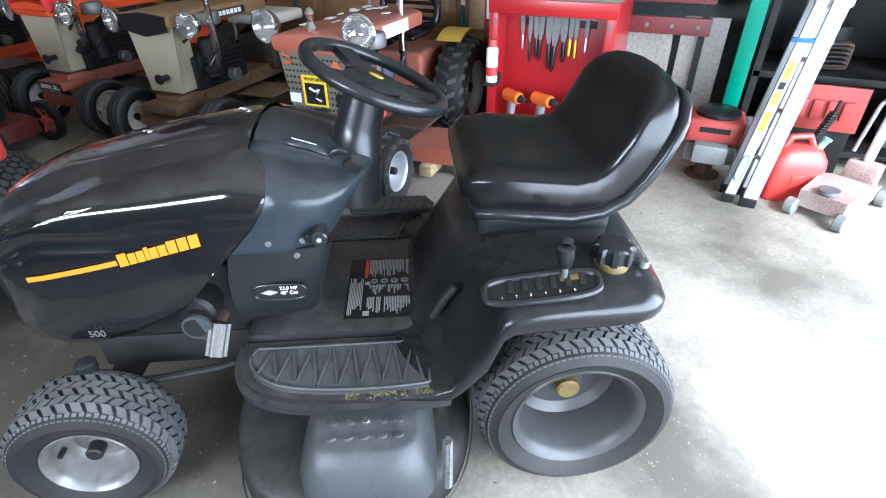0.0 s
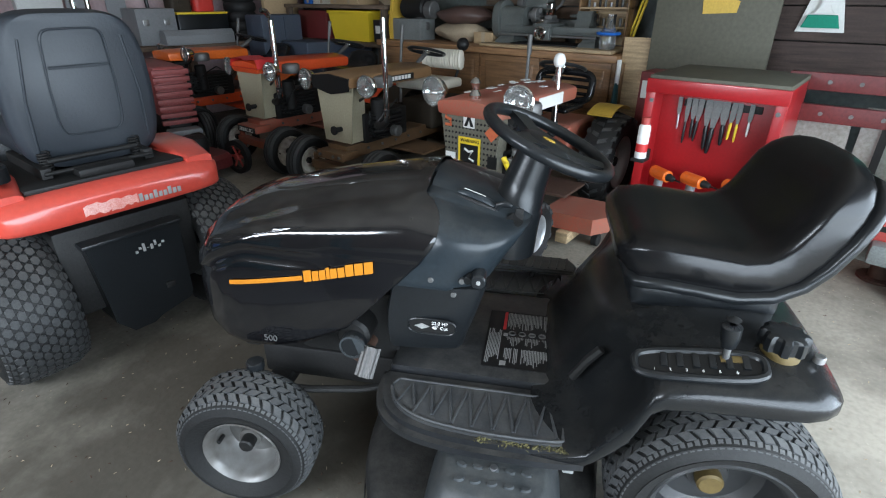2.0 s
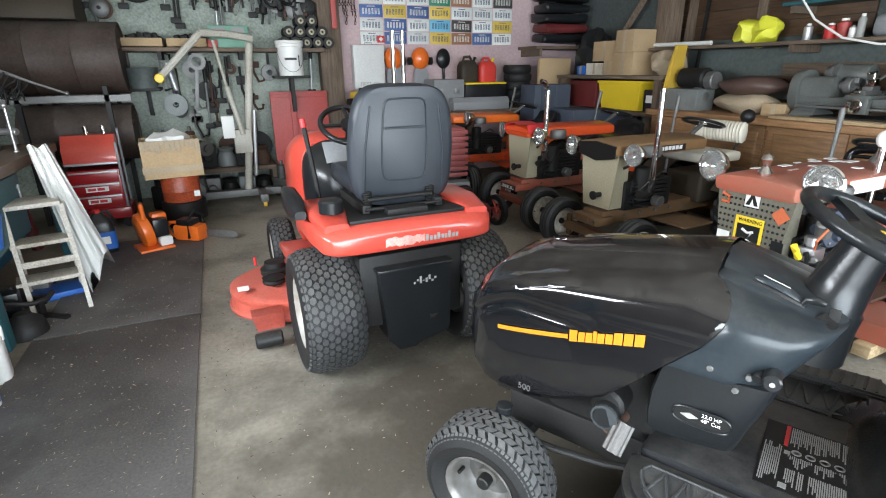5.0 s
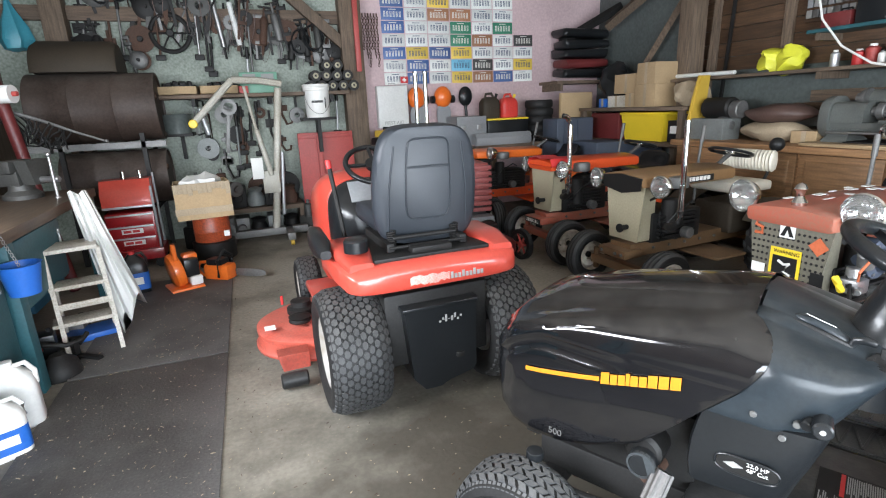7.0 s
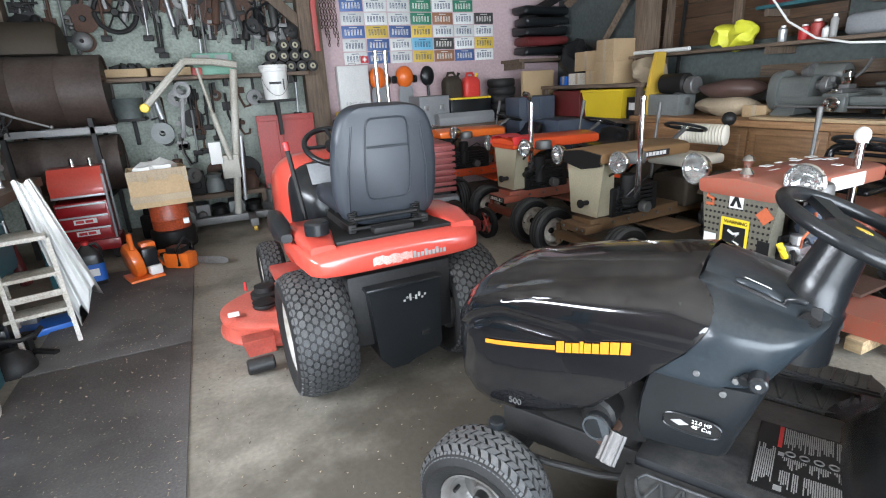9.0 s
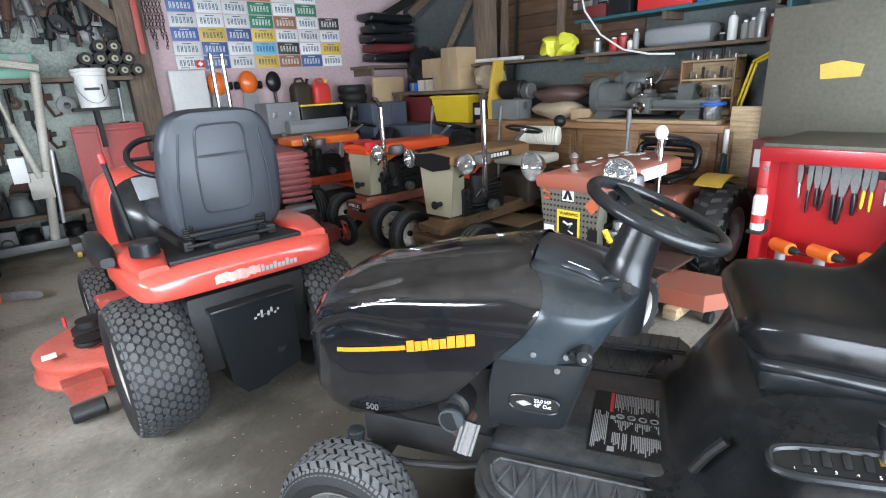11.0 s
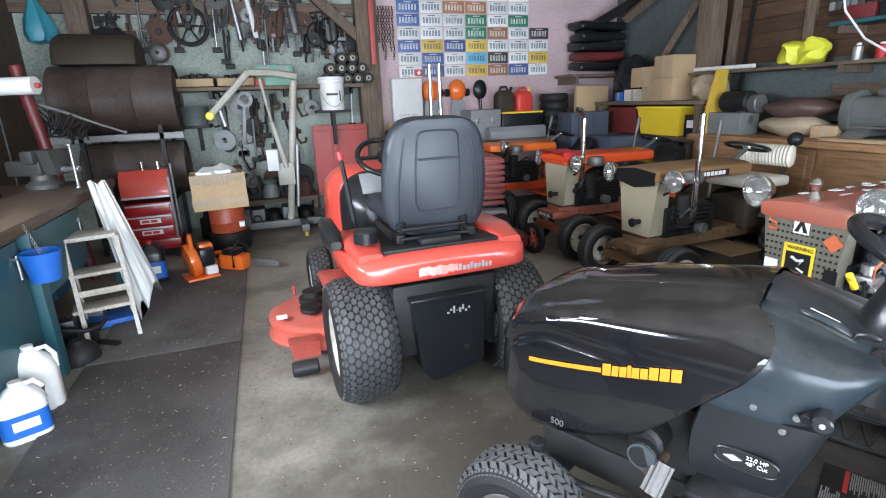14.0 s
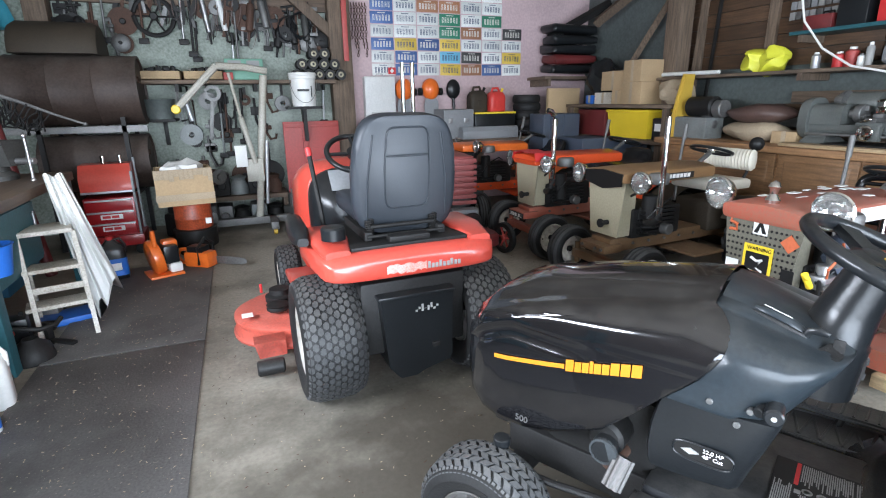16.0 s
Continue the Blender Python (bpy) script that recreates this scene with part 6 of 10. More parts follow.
part("sticker_drawing", Form().tube([(0.110, -0.03, 0.615), (0.110, 0.0, 0.60), (0.110, 0.03, 0.61)], 0.007, 6).tube([(0.110, 0.02, 0.60), (0.110, 0.0, 0.565), (0.110, 0.035, 0.55)], 0.006, 6), M["decal_white"], ws_)
lettering("sticker_words", "WARNING", 0.026, Matrix.Translation((0.1095, 0.005, 0.66)) @ Matrix(((0, 0, 1, 0), (1, 0, 0, 0), (0, 1, 0, 0), (0, 0, 0, 1))), M["decal_black"], ws_)
sticker(od, -0.13, 0.555, 0.07, 0.05, "decal_white", "white number sticker bars")
sticker(od, 0.155, 0.56, 0.06, 0.07, "decal_black", "black triangle sticker")
part("hood_ornament", Form().lathe([(0.03, 0), (0.035, 0.02), (0.016, 0.05), (0.022, 0.075), (0.03, 0.085), (0.02, 0.105), (0, 0.115)], Matrix.Translation((0.06, 0, 0.885)), 20), M["chrome"], od, "chrome filler cap ornament")
f = Form()
rng = random.Random(9)
for k in range(14):
    x, y = rng.uniform(-0.75, 0.0), rng.uniform(-0.16, 0.16)
    f.box(x, x + rng.uniform(0.03, 0.1), y, y + rng.uniform(0.01, 0.04), 0.893, 0.8965)
part("worn_lettering", f, M["decal_white"], od, "worn white lettering patches", kind="stuff")
part("side_plate", Form().box(-0.62, -0.30, 0.203, 0.2075, 0.79, 0.86), M["decal_white"], od, "white side plate")
part("gear_knob", Form().ball((-0.62, 0.16, 1.04), 0.038, 0.038, 0.045), M["white_plastic"], od, "white gear knob")
part("fuel_filter", Form().rod((-0.1, 0.24, 0.62), (-0.05, 0.26, 0.70), 0.035), M["dull_steel"], od)
f = Form().lathe([(0.0, -0.02), (0.085, -0.02), (0.095, 0.0), (0.095, 0.07), (0.06, 0.085), (0.055, 0.11), (0, 0.115)], Matrix.Translation((-0.20, 0.17, 0.64)) @ AX_Y, 28)
sh = part("engine_shroud", f, M["blue_grey"], od, "grey engine shroud with bolts")
for k in range(6):
    a = k * math.pi / 3
    part("shroud_bolt", Form().rod((-0.20 + 0.078 * math.cos(a), 0.24, 0.64 + 0.078 * math.sin(a)), (-0.20 + 0.078 * math.cos(a), 0.252, 0.64 + 0.078 * math.sin(a)), 0.008), M["steel"], sh)
part("carburettor", Form().box(-0.10, 0.0, 0.18, 0.27, 0.50, 0.57, 0.012).rod((-0.05, 0.22, 0.57), (-0.05, 0.22, 0.62), 0.03).rod((-0.02, 0.27, 0.53), (0.03, 0.29, 0.53), 0.014), M["steel"], od, "bare metal carburettor")
part("fuel_hose", Form().tube([(0.0, 0.24, 0.55), (0.06, 0.28, 0.50), (0.05, 0.27, 0.43), (-0.06, 0.24, 0.40), (-0.18, 0.25, 0.45)], 0.009, 8), M["black_iron"], od, "black fuel hose")
part("spark_lead", Form().tube([(-0.12, 0.25, 0.72), (-0.04, 0.30, 0.70), (0.02, 0.28, 0.62), (-0.02, 0.26, 0.56)], 0.006, 8), M["decal_orange"], od, "orange spark lead")
part("red_cap", Form().rod((-0.06, 0.30, 0.46), (-0.03, 0.32, 0.475), 0.02), M["decal_red"], od)
part("yellow_handle", Form().tube([(0.14, 0.28, 0.56), (0.17, 0.28, 0.60), (0.16, 0.26, 0.62)], 0.016, 8), M["yellow"], od, "yellow plastic handle")
f = Form()
f.loft([[(x, y, z) for x, y in ((-0.28, 0.30), (-0.62, 0.30), (-0.66, 0.66), (-0.52, 0.74), (-0.30, 0.62))] for z in (0.10, 0.20)])
dk = part("mower_deck", f, M["worn_red"], od, "worn red and bare wood side deck")
part("deck_ledge", Form().box(-0.64, -0.24, 0.42, 0.50, 0.03, 0.10, 0.006), M["pine"], dk, "pale worn deck edge")
part("deck_wheel", Form().rod((-0.40, 0.60, 0.04), (-0.40, 0.64, 0.04), 0.04), M["black_iron"], dk)

# ---- west side: bench, stool, tool chest ----
bench = thing("workbench", pose(0, 0, 0), "long workbench with oily wooden top and teal cabinets", "workbench")
part("bench_top", Form().box(-2.0, -1.17, 0.6, 4.9, 0.84, 0.905, 0.008), M["bench_top"], bench, "oily worn wooden bench top")
for y0, y1, z0 in ((3.3, 4.15, 0.42), (2.4, 3.2, 0.10), (1.4, 2.3, 0.10)):
    f = Form().box(-1.95, -1.24, y0, y1, z0, 0.835, 0.01)
    c = part("bench_cabinet", f, M["teal"], bench, "teal painted steel cabinet")
    part("cabinet_door", Form().box(-1.238, -1.225, y0 + 0.03, y1 - 0.03, z0 + 0.03, 0.81, 0.004), M["teal"], c)
    part("handle", Form().rod((-1.215, y1 - 0.1, 0.62), (-1.215, y1 - 0.1, 0.75), 0.008).rod((-1.235, y1 - 0.1, 0.73), (-1.21, y1 - 0.1, 0.73), 0.01), M["steel"], c, "steel latch rod")
part("back_panel", Form().box(-1.95, -1.5, 4.2, 4.85, 0.15, 0.83, 0.01), M["deep_blue"], bench, "blue panel under the bench")
for y in (0.7, 3.22, 4.8):
    part("bench_leg", Form().box(-1.28, -1.19, y, y + 0.09, 0, 0.84, 0.005), M["teal"], bench)
    part("bench_leg", Form().box(-1.98, -1.89, y, y + 0.09, 0, 0.84, 0.005), M["teal"], bench)
# blue bucket on a chain
bk = thing("bucket", pose(-1.12, 3.12, 0.60), "small blue plastic bucket hung on a chain", "bucket")
part("bucket_body", Form().lathe([(0.0, 0.004), (0.065, 0.0), (0.09, 0.15), (0.096, 0.155), (0.086, 0.155), (0.062, 0.01), (0, 0.008)], None, 28), M["blue"], bk)
f = Form()
for k in range(9):
    f.tube([Vector((-0.0 - 0.005 * k, 0.0, 0.15 + k * 0.017)) + Vector((0.005 * math.cos(a), 0.005 * math.sin(a) if k % 2 else 0, 0.010 * math.sin(a))) for a in [i * math.pi / 4 for i in range(8)]], 0.002, 5, True)
part("chain", f, M["steel"], bk, "steel chain")
# vise
vs = thing("bench_vise", pose(-1.52, 4.55, 0.905, 0, 0, -25), "big grey cast-iron bench vise", "vise")
part("vise_base", Form().lathe([(0.12, 0), (0.12, 0.03), (0.08, 0.06), (0.075, 0.10)], None, 24), M["vise_iron"], vs)
part("vise_body", Form().box(-0.22, 0.06, -0.075, 0.075, 0.09, 0.20, 0.02).box(-0.05, 0.05, -0.11, 0.11, 0.18, 0.27, 0.02), M["vise_iron"], vs)
part("vise_jaw", Form().loft([[(x, y, z) for y, z in ((-0.10, 0.27), (0.10, 0.27), (0.06, 0.10), (-0.06, 0.10))] for x in (0.08, 0.15, 0.17)]), M["vise_iron"], vs)
part("vise_screw", Form().rod((0.15, 0, 0.13), (0.30, 0, 0.13), 0.022).rod((0.275, -0.02, 0.0), (0.275, -0.02, 0.30), 0.010), M["steel"], vs, "bright screw and handle bar")
part("vise_knob", Form().ball((0.275, -0.02, 0.30), 0.018).ball((0.275, -0.02, 0.0), 0.018), M["steel"], vs)
# drill chuck and clutter on the bench
cl = thing("bench_grinder", pose(-1.5, 3.35, 0.905, 0, 0, 20), "small grey shaft assembly lying on the bench", "tool")
part("shaft", Form().rod((0, -0.15, 0.05), (0, 0.25, 0.05), 0.02).rod((0, 0.02, 0.05), (0, 0.12, 0.05), 0.045), M["dull_steel"], cl)
part("knob", Form().ball((0, -0.16, 0.06), 0.06, 0.05, 0.055), M["black_iron"], cl)
for k, (y, x, w, mt) in enumerate(((2.9, -1.4, 0.2, "card"), (4.1, -1.75, 0.18, "black_iron"), (3.8, -1.8, 0.15, "rust"), (2.5, -1.7, 0.25, "dull_steel"))):
    f = Form().box(x - w / 2, x + w / 2, y - w, y + w * 0.6, 0.906, 0.906 + 0.05 + 0.02 * k, 0.01)
    f.crumple(0.02, 9, k)
    tagged(part("parts_tray", f, M[mt], None, "greasy tray of small metal parts on the bench"), category="tray", group="bench clutter")
# stool with cloth
stl = thing("step_stool", pose(-1.12, 3.87, 0, 0, 0, 14), "paint-splashed white wooden step stool", "step stool")
part("stool_top", Form().box(-0.13, 0.14, -0.10, 0.16, 0.645, 0.672, 0.006), M["white_paint"], stl)
part("step", Form().box(-0.15, 0.15, -0.13, 0.05, 0.42, 0.445, 0.006), M["white_paint"], stl)
part("step", Form().box(-0.17, 0.17, -0.18, -0.02, 0.20, 0.225, 0.006), M["white_paint"], stl)
for x in (-0.15, 0.13):
    part("front_leg", Form().loft([[(x + dx + 0.03 * (0.65 - z), -0.06 - 0.26 * (0.65 - z) + dy, z) for dx, dy in ((0, -0.02), (0.025, -0.02), (0.025, 0.02), (0, 0.02))] for z in (0.0, 0.65)]), M["white_paint"], stl)
    part("rear_leg", Form().loft([[(x + dx, 0.13 + 0.12 * (0.65 - z) + dy, z) for dx, dy in ((0, -0.02), (0.025, -0.02), (0.025, 0.02), (0, 0.02))] for z in (0.0, 0.65)]), M["white_paint"], stl)
part("back_post", Form().box(0.10, 0.135, 0.10, 0.135, 0.65, 0.97, 0.004), M["white_paint"], stl)
part("brace", Form().box(-0.14, 0.14, -0.155, -0.135, 0.30, 0.34, 0.003), M["white_paint"], stl)
def cloth_sheet(u, v):
    """Hanging cloth: u across, v downwards, deep vertical folds that open towards the hem."""
    wide = 0.11 + 0.10 * v ** 0.8 - 0.05 * max(0.0, v - 0.8)
    drop = 0.80 + 0.13 * math.sin(5.2 * u + 0.6) * v
    fold = (0.016 + 0.020 * v) * math.sin(2 * math.pi * 3.3 * u + 1.4 * v) + 0.010 * math.sin(2 * math.pi * 7.1 * u - 2.0 * v)
    return Vector((0.10 + 0.15 * v + wide * (u - 0.5) * 0.92, 0.07 - 0.20 * v ** 1.2 + fold - wide * (u - 0.5) * 0.4, 0.985 - drop * v + 0.012 * math.sin(9 * u)))


f = Form()
NU, NV = 40, 30
grid = [[cloth_sheet(i / NU, j / NV) for i in range(NU + 1)] for j in range(NV + 1)]
f.loft([row + [q + Vector((0.0, 0.006, 0.0)) for q in row[::-1]] for row in grid])
cloth = part("cloth", f, M["cloth"], None, "white cloth draped over the stool back", 80)
tagged(cloth, category="cloth").matrix_world = pose(-1.12, 3.87, 0, 0, 0, 14)
# jugs by the bench
def jug(name, m, body, label, band=None, h=0.28, w=0.085, d=0.065):
    t = thing(name, m, label, "jug")
    part("jug_body", Form().loft([[(x, y, z) for x, y in oval(w * q, d * q, n=28, p=4)] for q, z in ((0.9, 0), (1, 0.015), (1, h * 0.66), (0.85, h * 0.78), (0.35, h * 0.92), (0.3, h * 0.95))]), M[body], t, "", 60)
    part("cap", Form().lathe([(0.026, h * 0.94), (0.026, h * 1.02), (0, h * 1.03)], None, 20), M["decal_red" if body == "black_plastic" else "white_plastic"], t)
    part("handle", Form().tube([(0.02, 0, h * 0.93), (w * 0.7, 0, h * 0.95), (w * 0.98, 0, h * 0.8), (w * 0.95, 0, h * 0.6)], 0.012, 8), M[body], t)
    if band:
        part("jug_label", Form().loft([[(x, y, z) for x, y in oval(w * 1.012, d * 1.02, n=28, p=4)] for z in (h * 0.12, h * 0.52)], None, False), M[band], t, "printed label")
        part("label_print", Form().box(-w * 0.5, w * 0.55, -d * 1.03, -d * 1.02, h * 0.25, h * 0.42), M["decal_white"], t)
    return t
jug("jug", pose(-1.17, 2.66, 0, 0, 0, 25), "white_plastic", "white plastic jug with blue label on the floor", "blue", 0.27, 0.095, 0.075)
jug("jug", pose(-1.20, 2.92, 0, 0, 0, 15), "white_plastic", "plain white plastic jug on the floor", None, 0.33, 0.10, 0.08)
jug("oil_jug", pose(-1.01, 4.86, 0, 0, 0, 10), "black_plastic", "black oil jug with blue label on the mat", "blue", 0.36, 0.10, 0.07)
# scrap under the bench
rng = random.Random(21)
for k in range(16):
    f = Form()
    x, y = rng.uniform(-1.75, -1.22), rng.uniform(2.95, 4.4)
    a, r = rng.uniform(0, 3.1), rng.uniform(0.03, 0.07)
    if k % 3 == 0:
        f.tube([(x, y, 0.03), (x + 0.1 * math.cos(a), y + 0.1 * math.sin(a), 0.10), (x + 0.22 * math.cos(a), y + 0.22 * math.sin(a), 0.02)], 0.015, 8)
    elif k % 3 == 1:
        f.lathe([(r * 0.3, 0), (r, 0.0), (r * 1.1, 0.04), (r * 0.6, 0.09), (r * 0.3, 0.1)], Matrix.Translation((x, y, 0.0)), 18)
    else:
        f.box(x, x + 2.5 * r, y, y + 1.6 * r, 0, r * 1.4, 0.012)
        f.crumple(0.02, 14, k)
    tagged(part("scrap_part", f, M[("black_iron", "dull_steel", "rust", "black_iron", "dull_red")[k % 5]], None, "greasy scrap machine part under the bench"), category="scrap", group="scrap parts")
# tool chest
tc = thing("tool_chest", pose(-1.12, 5.62, 0, 0, 0, 2), "red rolling tool chest with drawers and grey trim", "tool chest")
part("chest_base", Form().box(-0.24, 0.24, -0.02, 0.35, 0.10, 0.20, 0.01), M["tool_red"], tc)
part("chest_body", Form().box(-0.21, 0.20, 0.02, 0.35, 0.20, 0.56, 0.008), M["tool_red"], tc)
part("chest_top", Form().loft([[(x, y, z) for x, y in ((-0.22, y0), (0.20, y0), (0.20, 0.36), (-0.22, 0.36))] for y0, z in ((0.06, 0.60), (0.06, 0.74), (0.16, 0.86))]), M["tractor_red"], tc, "orange-red top box")
for k in range(3):
    z = 0.22 + k * 0.112
    dr = part("drawer", Form().box(-0.195, 0.185, 0.005, 0.022, z, z + 0.10, 0.004), M["tool_red"], tc)
    part("drawer_pull", Form().box(-0.195, 0.185, -0.004, 0.006, z + 0.088, z + 0.104, 0.002), M["alu"], dr, "grey metal drawer pull")
    if k < 2:
        part("drawer_label", Form().box(-0.09, 0.09, 0.0015, 0.0045, z + 0.03, z + 0.075), M["decal_white"], dr, "white label")
        part("label_bars", Form().box(-0.075, -0.01, 0.0, 0.001, z + 0.04, z + 0.065).box(0.0, 0.06, 0.0, 0.001, z + 0.04, z + 0.065), M["decal_red"], dr)
part("side_rail", Form().box(0.205, 0.225, 0.0, 0.03, 0.20, 0.80, 0.003).box(0.205, 0.225, 0.30, 0.33, 0.20, 0.90, 0.003), M["grey_plastic"], tc, "grey corner rails")
part("top_tray_trim", Form().box(-0.22, 0.20, 0.045, 0.06, 0.60, 0.62, 0.003), M["alu"], tc)
for x in (-0.02, 0.12):
    part("chest_knob", Form().rod((x, 0.2, 0.86), (x, 0.2, 0.94), 0.02), M["chrome"], tc, "chrome socket standing on top")
for x in (-0.19, 0.19):
    for y in (0.04, 0.3):
        part("caster", Form().rod((x, y - 0.02, 0.05), (x, y + 0.02, 0.05), 0.05), M["black_plastic"], tc)
# drum cart and cardboard box
dc = thing("oil_drum_cart", pose(-0.42, 5.5, 0), "small red and black drum on a caster base", "drum")
part("drum_body", Form().lathe([(0.16, 0.12), (0.165, 0.14), (0.165, 0.34), (0.168, 0.345), (0.165, 0.35), (0.165, 0.485), (0.16, 0.49)], None, 32), M["drum_red"], dc, "faded red drum")
part("drum_base", Form().lathe([(0.19, 0.07), (0.195, 0.08), (0.195, 0.24), (0.17, 0.25)], None, 32), M["black_iron"], dc, "black lower half")
part("drum_label", Form().box(0.11, 0.16, -0.155, -0.12, 0.3, 0.35), M["decal_white"], dc)
for a in (45, 135, 225, 315):
    part("caster", Form().rod((0.16 * math.cos(radians(a)), 0.16 * math.sin(radians(a)) - 0.015, 0.035), (0.16 * math.cos(radians(a)), 0.16 * math.sin(radians(a)) + 0.015, 0.035), 0.035), M["black_plastic"], dc)
cb = thing("cardboard_box", pose(-0.46, 5.5, 0.492, 0, 0, 6), "open taped cardboard box stuffed with paper on a drum", "box")
f = Form()
for x0, x1, y0, y1 in ((-0.24, 0.24, -0.2, -0.19), (-0.24, 0.24, 0.19, 0.2), (-0.24, -0.23, -0.2, 0.2), (0.23, 0.24, -0.2, 0.2)):
    f.box(x0, x1, y0, y1, 0, 0.33)
f.box(-0.24, 0.24, -0.2, 0.2, 0, 0.01)
f.crumple(0.012, 5, 2)
part("box_wall", f, M["card"], cb)
f = Form()
for k in range(12):
    x = -0.235 + k * 0.04
    f.box(x, x + 0.039, -0.212, -0.205, 0.33 - rng.uniform(0.04, 0.12), 0.335, 0.001)
f.box(-0.245, 0.245, -0.209, -0.2045, 0.05, 0.11)
part("tape", f, M["foam"], cb, "torn pale tape along the edge", kind="stuff")
f = Form().ball((0, 0, 0.31), 0.19, 0.16, 0.07, None, 20).crumple(0.06, 9, 4)
part("paper", f, M["decal_white"], cb, "crumpled white paper", 20)
# leaf blower and chain saw
bl = thing("leaf_blower", pose(-0.68, 4.82, 0, 0, 0, 20), "orange handheld leaf blower standing on the mat", "leaf blower")
part("blower_housing", Form().lathe([(0.02, -0.05), (0.11, -0.05), (0.145, -0.03), (0.15, 0.0), (0.14, 0.04), (0.05, 0.06), (0, 0.06)], Matrix.Translation((-0.02, 0.0, 0.165)) @ Matrix.Rotation(radians(80), 4, "Y"), 32), M["orange"], bl)
part("blower_handle", Form().tube([(-0.03, -0.10, 0.27), (-0.02, -0.04, 0.38), (0.0, 0.06, 0.37), (0.0, 0.12, 0.27)], 0.02, 10), M["orange"], bl)
part("blower_engine", Form().box(0.03, 0.15, -0.09, 0.08, 0.10, 0.26, 0.025), M["black_plastic"], bl)
part("blower_cover", Form().box(0.05, 0.165, -0.02, 0.09, 0.16, 0.29, 0.02), M["orange"], bl)
part("blower_tank", Form().box(0.06, 0.16, -0.11, 0.02, 0.03, 0.11, 0.02), M["white_plastic"], bl, "milky fuel tank")
part("blower_foot", Form().box(-0.10, 0.16, -0.14, 0.12, 0.0, 0.03, 0.008), M["orange"], bl)
cs = thing("chain_saw", pose(-0.36, 4.93, 0, 0, 0, -35), "small orange and black chain saw on the floor", "chain saw")
part("saw_body", Form().box(-0.13, 0.12, -0.07, 0.07, 0.01, 0.15, 0.03), M["orange"], cs)
part("saw_top", Form().box(-0.10, 0.06, -0.06, 0.06, 0.13, 0.20, 0.025), M["black_plastic"], cs)
part("front_handle", Form().tube([(0.05, -0.10, 0.05), (0.06, -0.11, 0.20), (0.06, 0, 0.27), (0.06, 0.10, 0.20), (0.05, 0.09, 0.06)], 0.012, 8), M["black_plastic"], cs)
part("rear_handle", Form().tube([(-0.10, 0, 0.16), (-0.20, 0, 0.15), (-0.24, 0, 0.08), (-0.20, 0, 0.03), (-0.12, 0, 0.03)], 0.016, 8), M["orange"], cs)
part("saw_bar", Form().plate(oval(0.17, 0.035, p=3, cx=0.25), 0.006, Matrix.Translation((0, 0.05, 0.06)) @ Matrix.Rotation(radians(90), 4, "X")), M["dull_steel"], cs, "steel guide bar")
# big barrels lying on a rack
def barrel(x0, x1, y, z, r, label):
    t = thing("steel_barrel", pose(0, 0, 0), label, "barrel", "barrels on the rack")
    L = x1 - x0
    pr = [(r * 0.9, 0.02), (r * 0.93, 0.02), (r * 0.94, 0), (r, 0), (r * 1.01, 0.01), (r, 0.02)]
    for c in (0.33, 0.66):
        pr += [(r, c * L - 0.02), (r * 1.025, c * L), (r, c * L + 0.02)]
    pr += [(r, L - 0.02), (r * 1.01, L - 0.01), (r, L), (r * 0.94, L), (r * 0.93, L - 0.02), (r * 0.9, L - 0.02)]
    part("barrel_body", Form().lathe(pr, Matrix.Translation((x0, y, z)) @ AX_X, 40), M["drum"], t)
    part("bung", Form().rod((x1 - 0.03, y - r * 0.5, z + 0.1), (x1 + 0.005, y - r * 0.5, z + 0.1), 0.03), M["rust"], t)
    return t
barrel(-1.86, -0.78, 6.32, 1.53, 0.33, "dark brown steel barrel lying on its rack")
barrel(-1.75, -0.80, 6.40, 0.82, 0.28, "dusty brown steel barrel lying low on its rack")
rk = thing("barrel_rack", pose(0, 0, 0), "black steel rack carrying the barrels", "rack")
for x in (-1.65, -0.95):
    for y in (6.02, 6.68):
        part("rack_leg", Form().box(x - 0.02, x + 0.02, y - 0.02, y + 0.02, 0, 1.28), M["black_iron"], rk)
    part("rack_cross", Form().box(x - 0.02, x + 0.02, 6.02, 6.68, 1.17, 1.21), M["black_iron"], rk)
    part("rack_cross", Form().box(x - 0.02, x + 0.02, 6.02, 6.68, 0.51, 0.55), M["black_iron"], rk)
part("rack_rail", Form().box(-1.9, -0.75, 6.0, 6.04, 1.14, 1.20), M["dull_steel"], rk)
# engine hoist
eh = thing("engine_hoist", pose(0, 0, 0), "white folding engine hoist with yellow wheel", "engine hoist")
part("mast", Form().rod((0.20, 6.25, 0.12), (0.40, 6.25, 1.68), 0.04).box(0.12, 0.30, 6.18, 6.32, 0.55, 0.80, 0.006), M["hoist_white"], eh, "white square mast", 30)
part("boom", Form().tube([(0.44, 6.25, 1.72), (0.20, 6.24, 1.76), (-0.06, 6.22, 1.77)], 0.036, 8).tube([(-0.06, 6.22, 1.77), (-0.28, 6.2, 1.55), (-0.47, 6.18, 1.36)], 0.036, 8), M["hoist_white"], eh, "white boom arm", 30)
part("jack_ram", Form().rod((0.22, 6.17, 0.75), (0.12, 6.17, 1.25), 0.028).rod((0.12, 6.17, 1.25), (0.05, 6.19, 1.70), 0.016), M["hoist_white"], eh)
part("pulley", Form().rod((-0.49, 6.14, 1.34), (-0.49, 6.22, 1.34), 0.045), M["yellow"], eh, "yellow end roller")
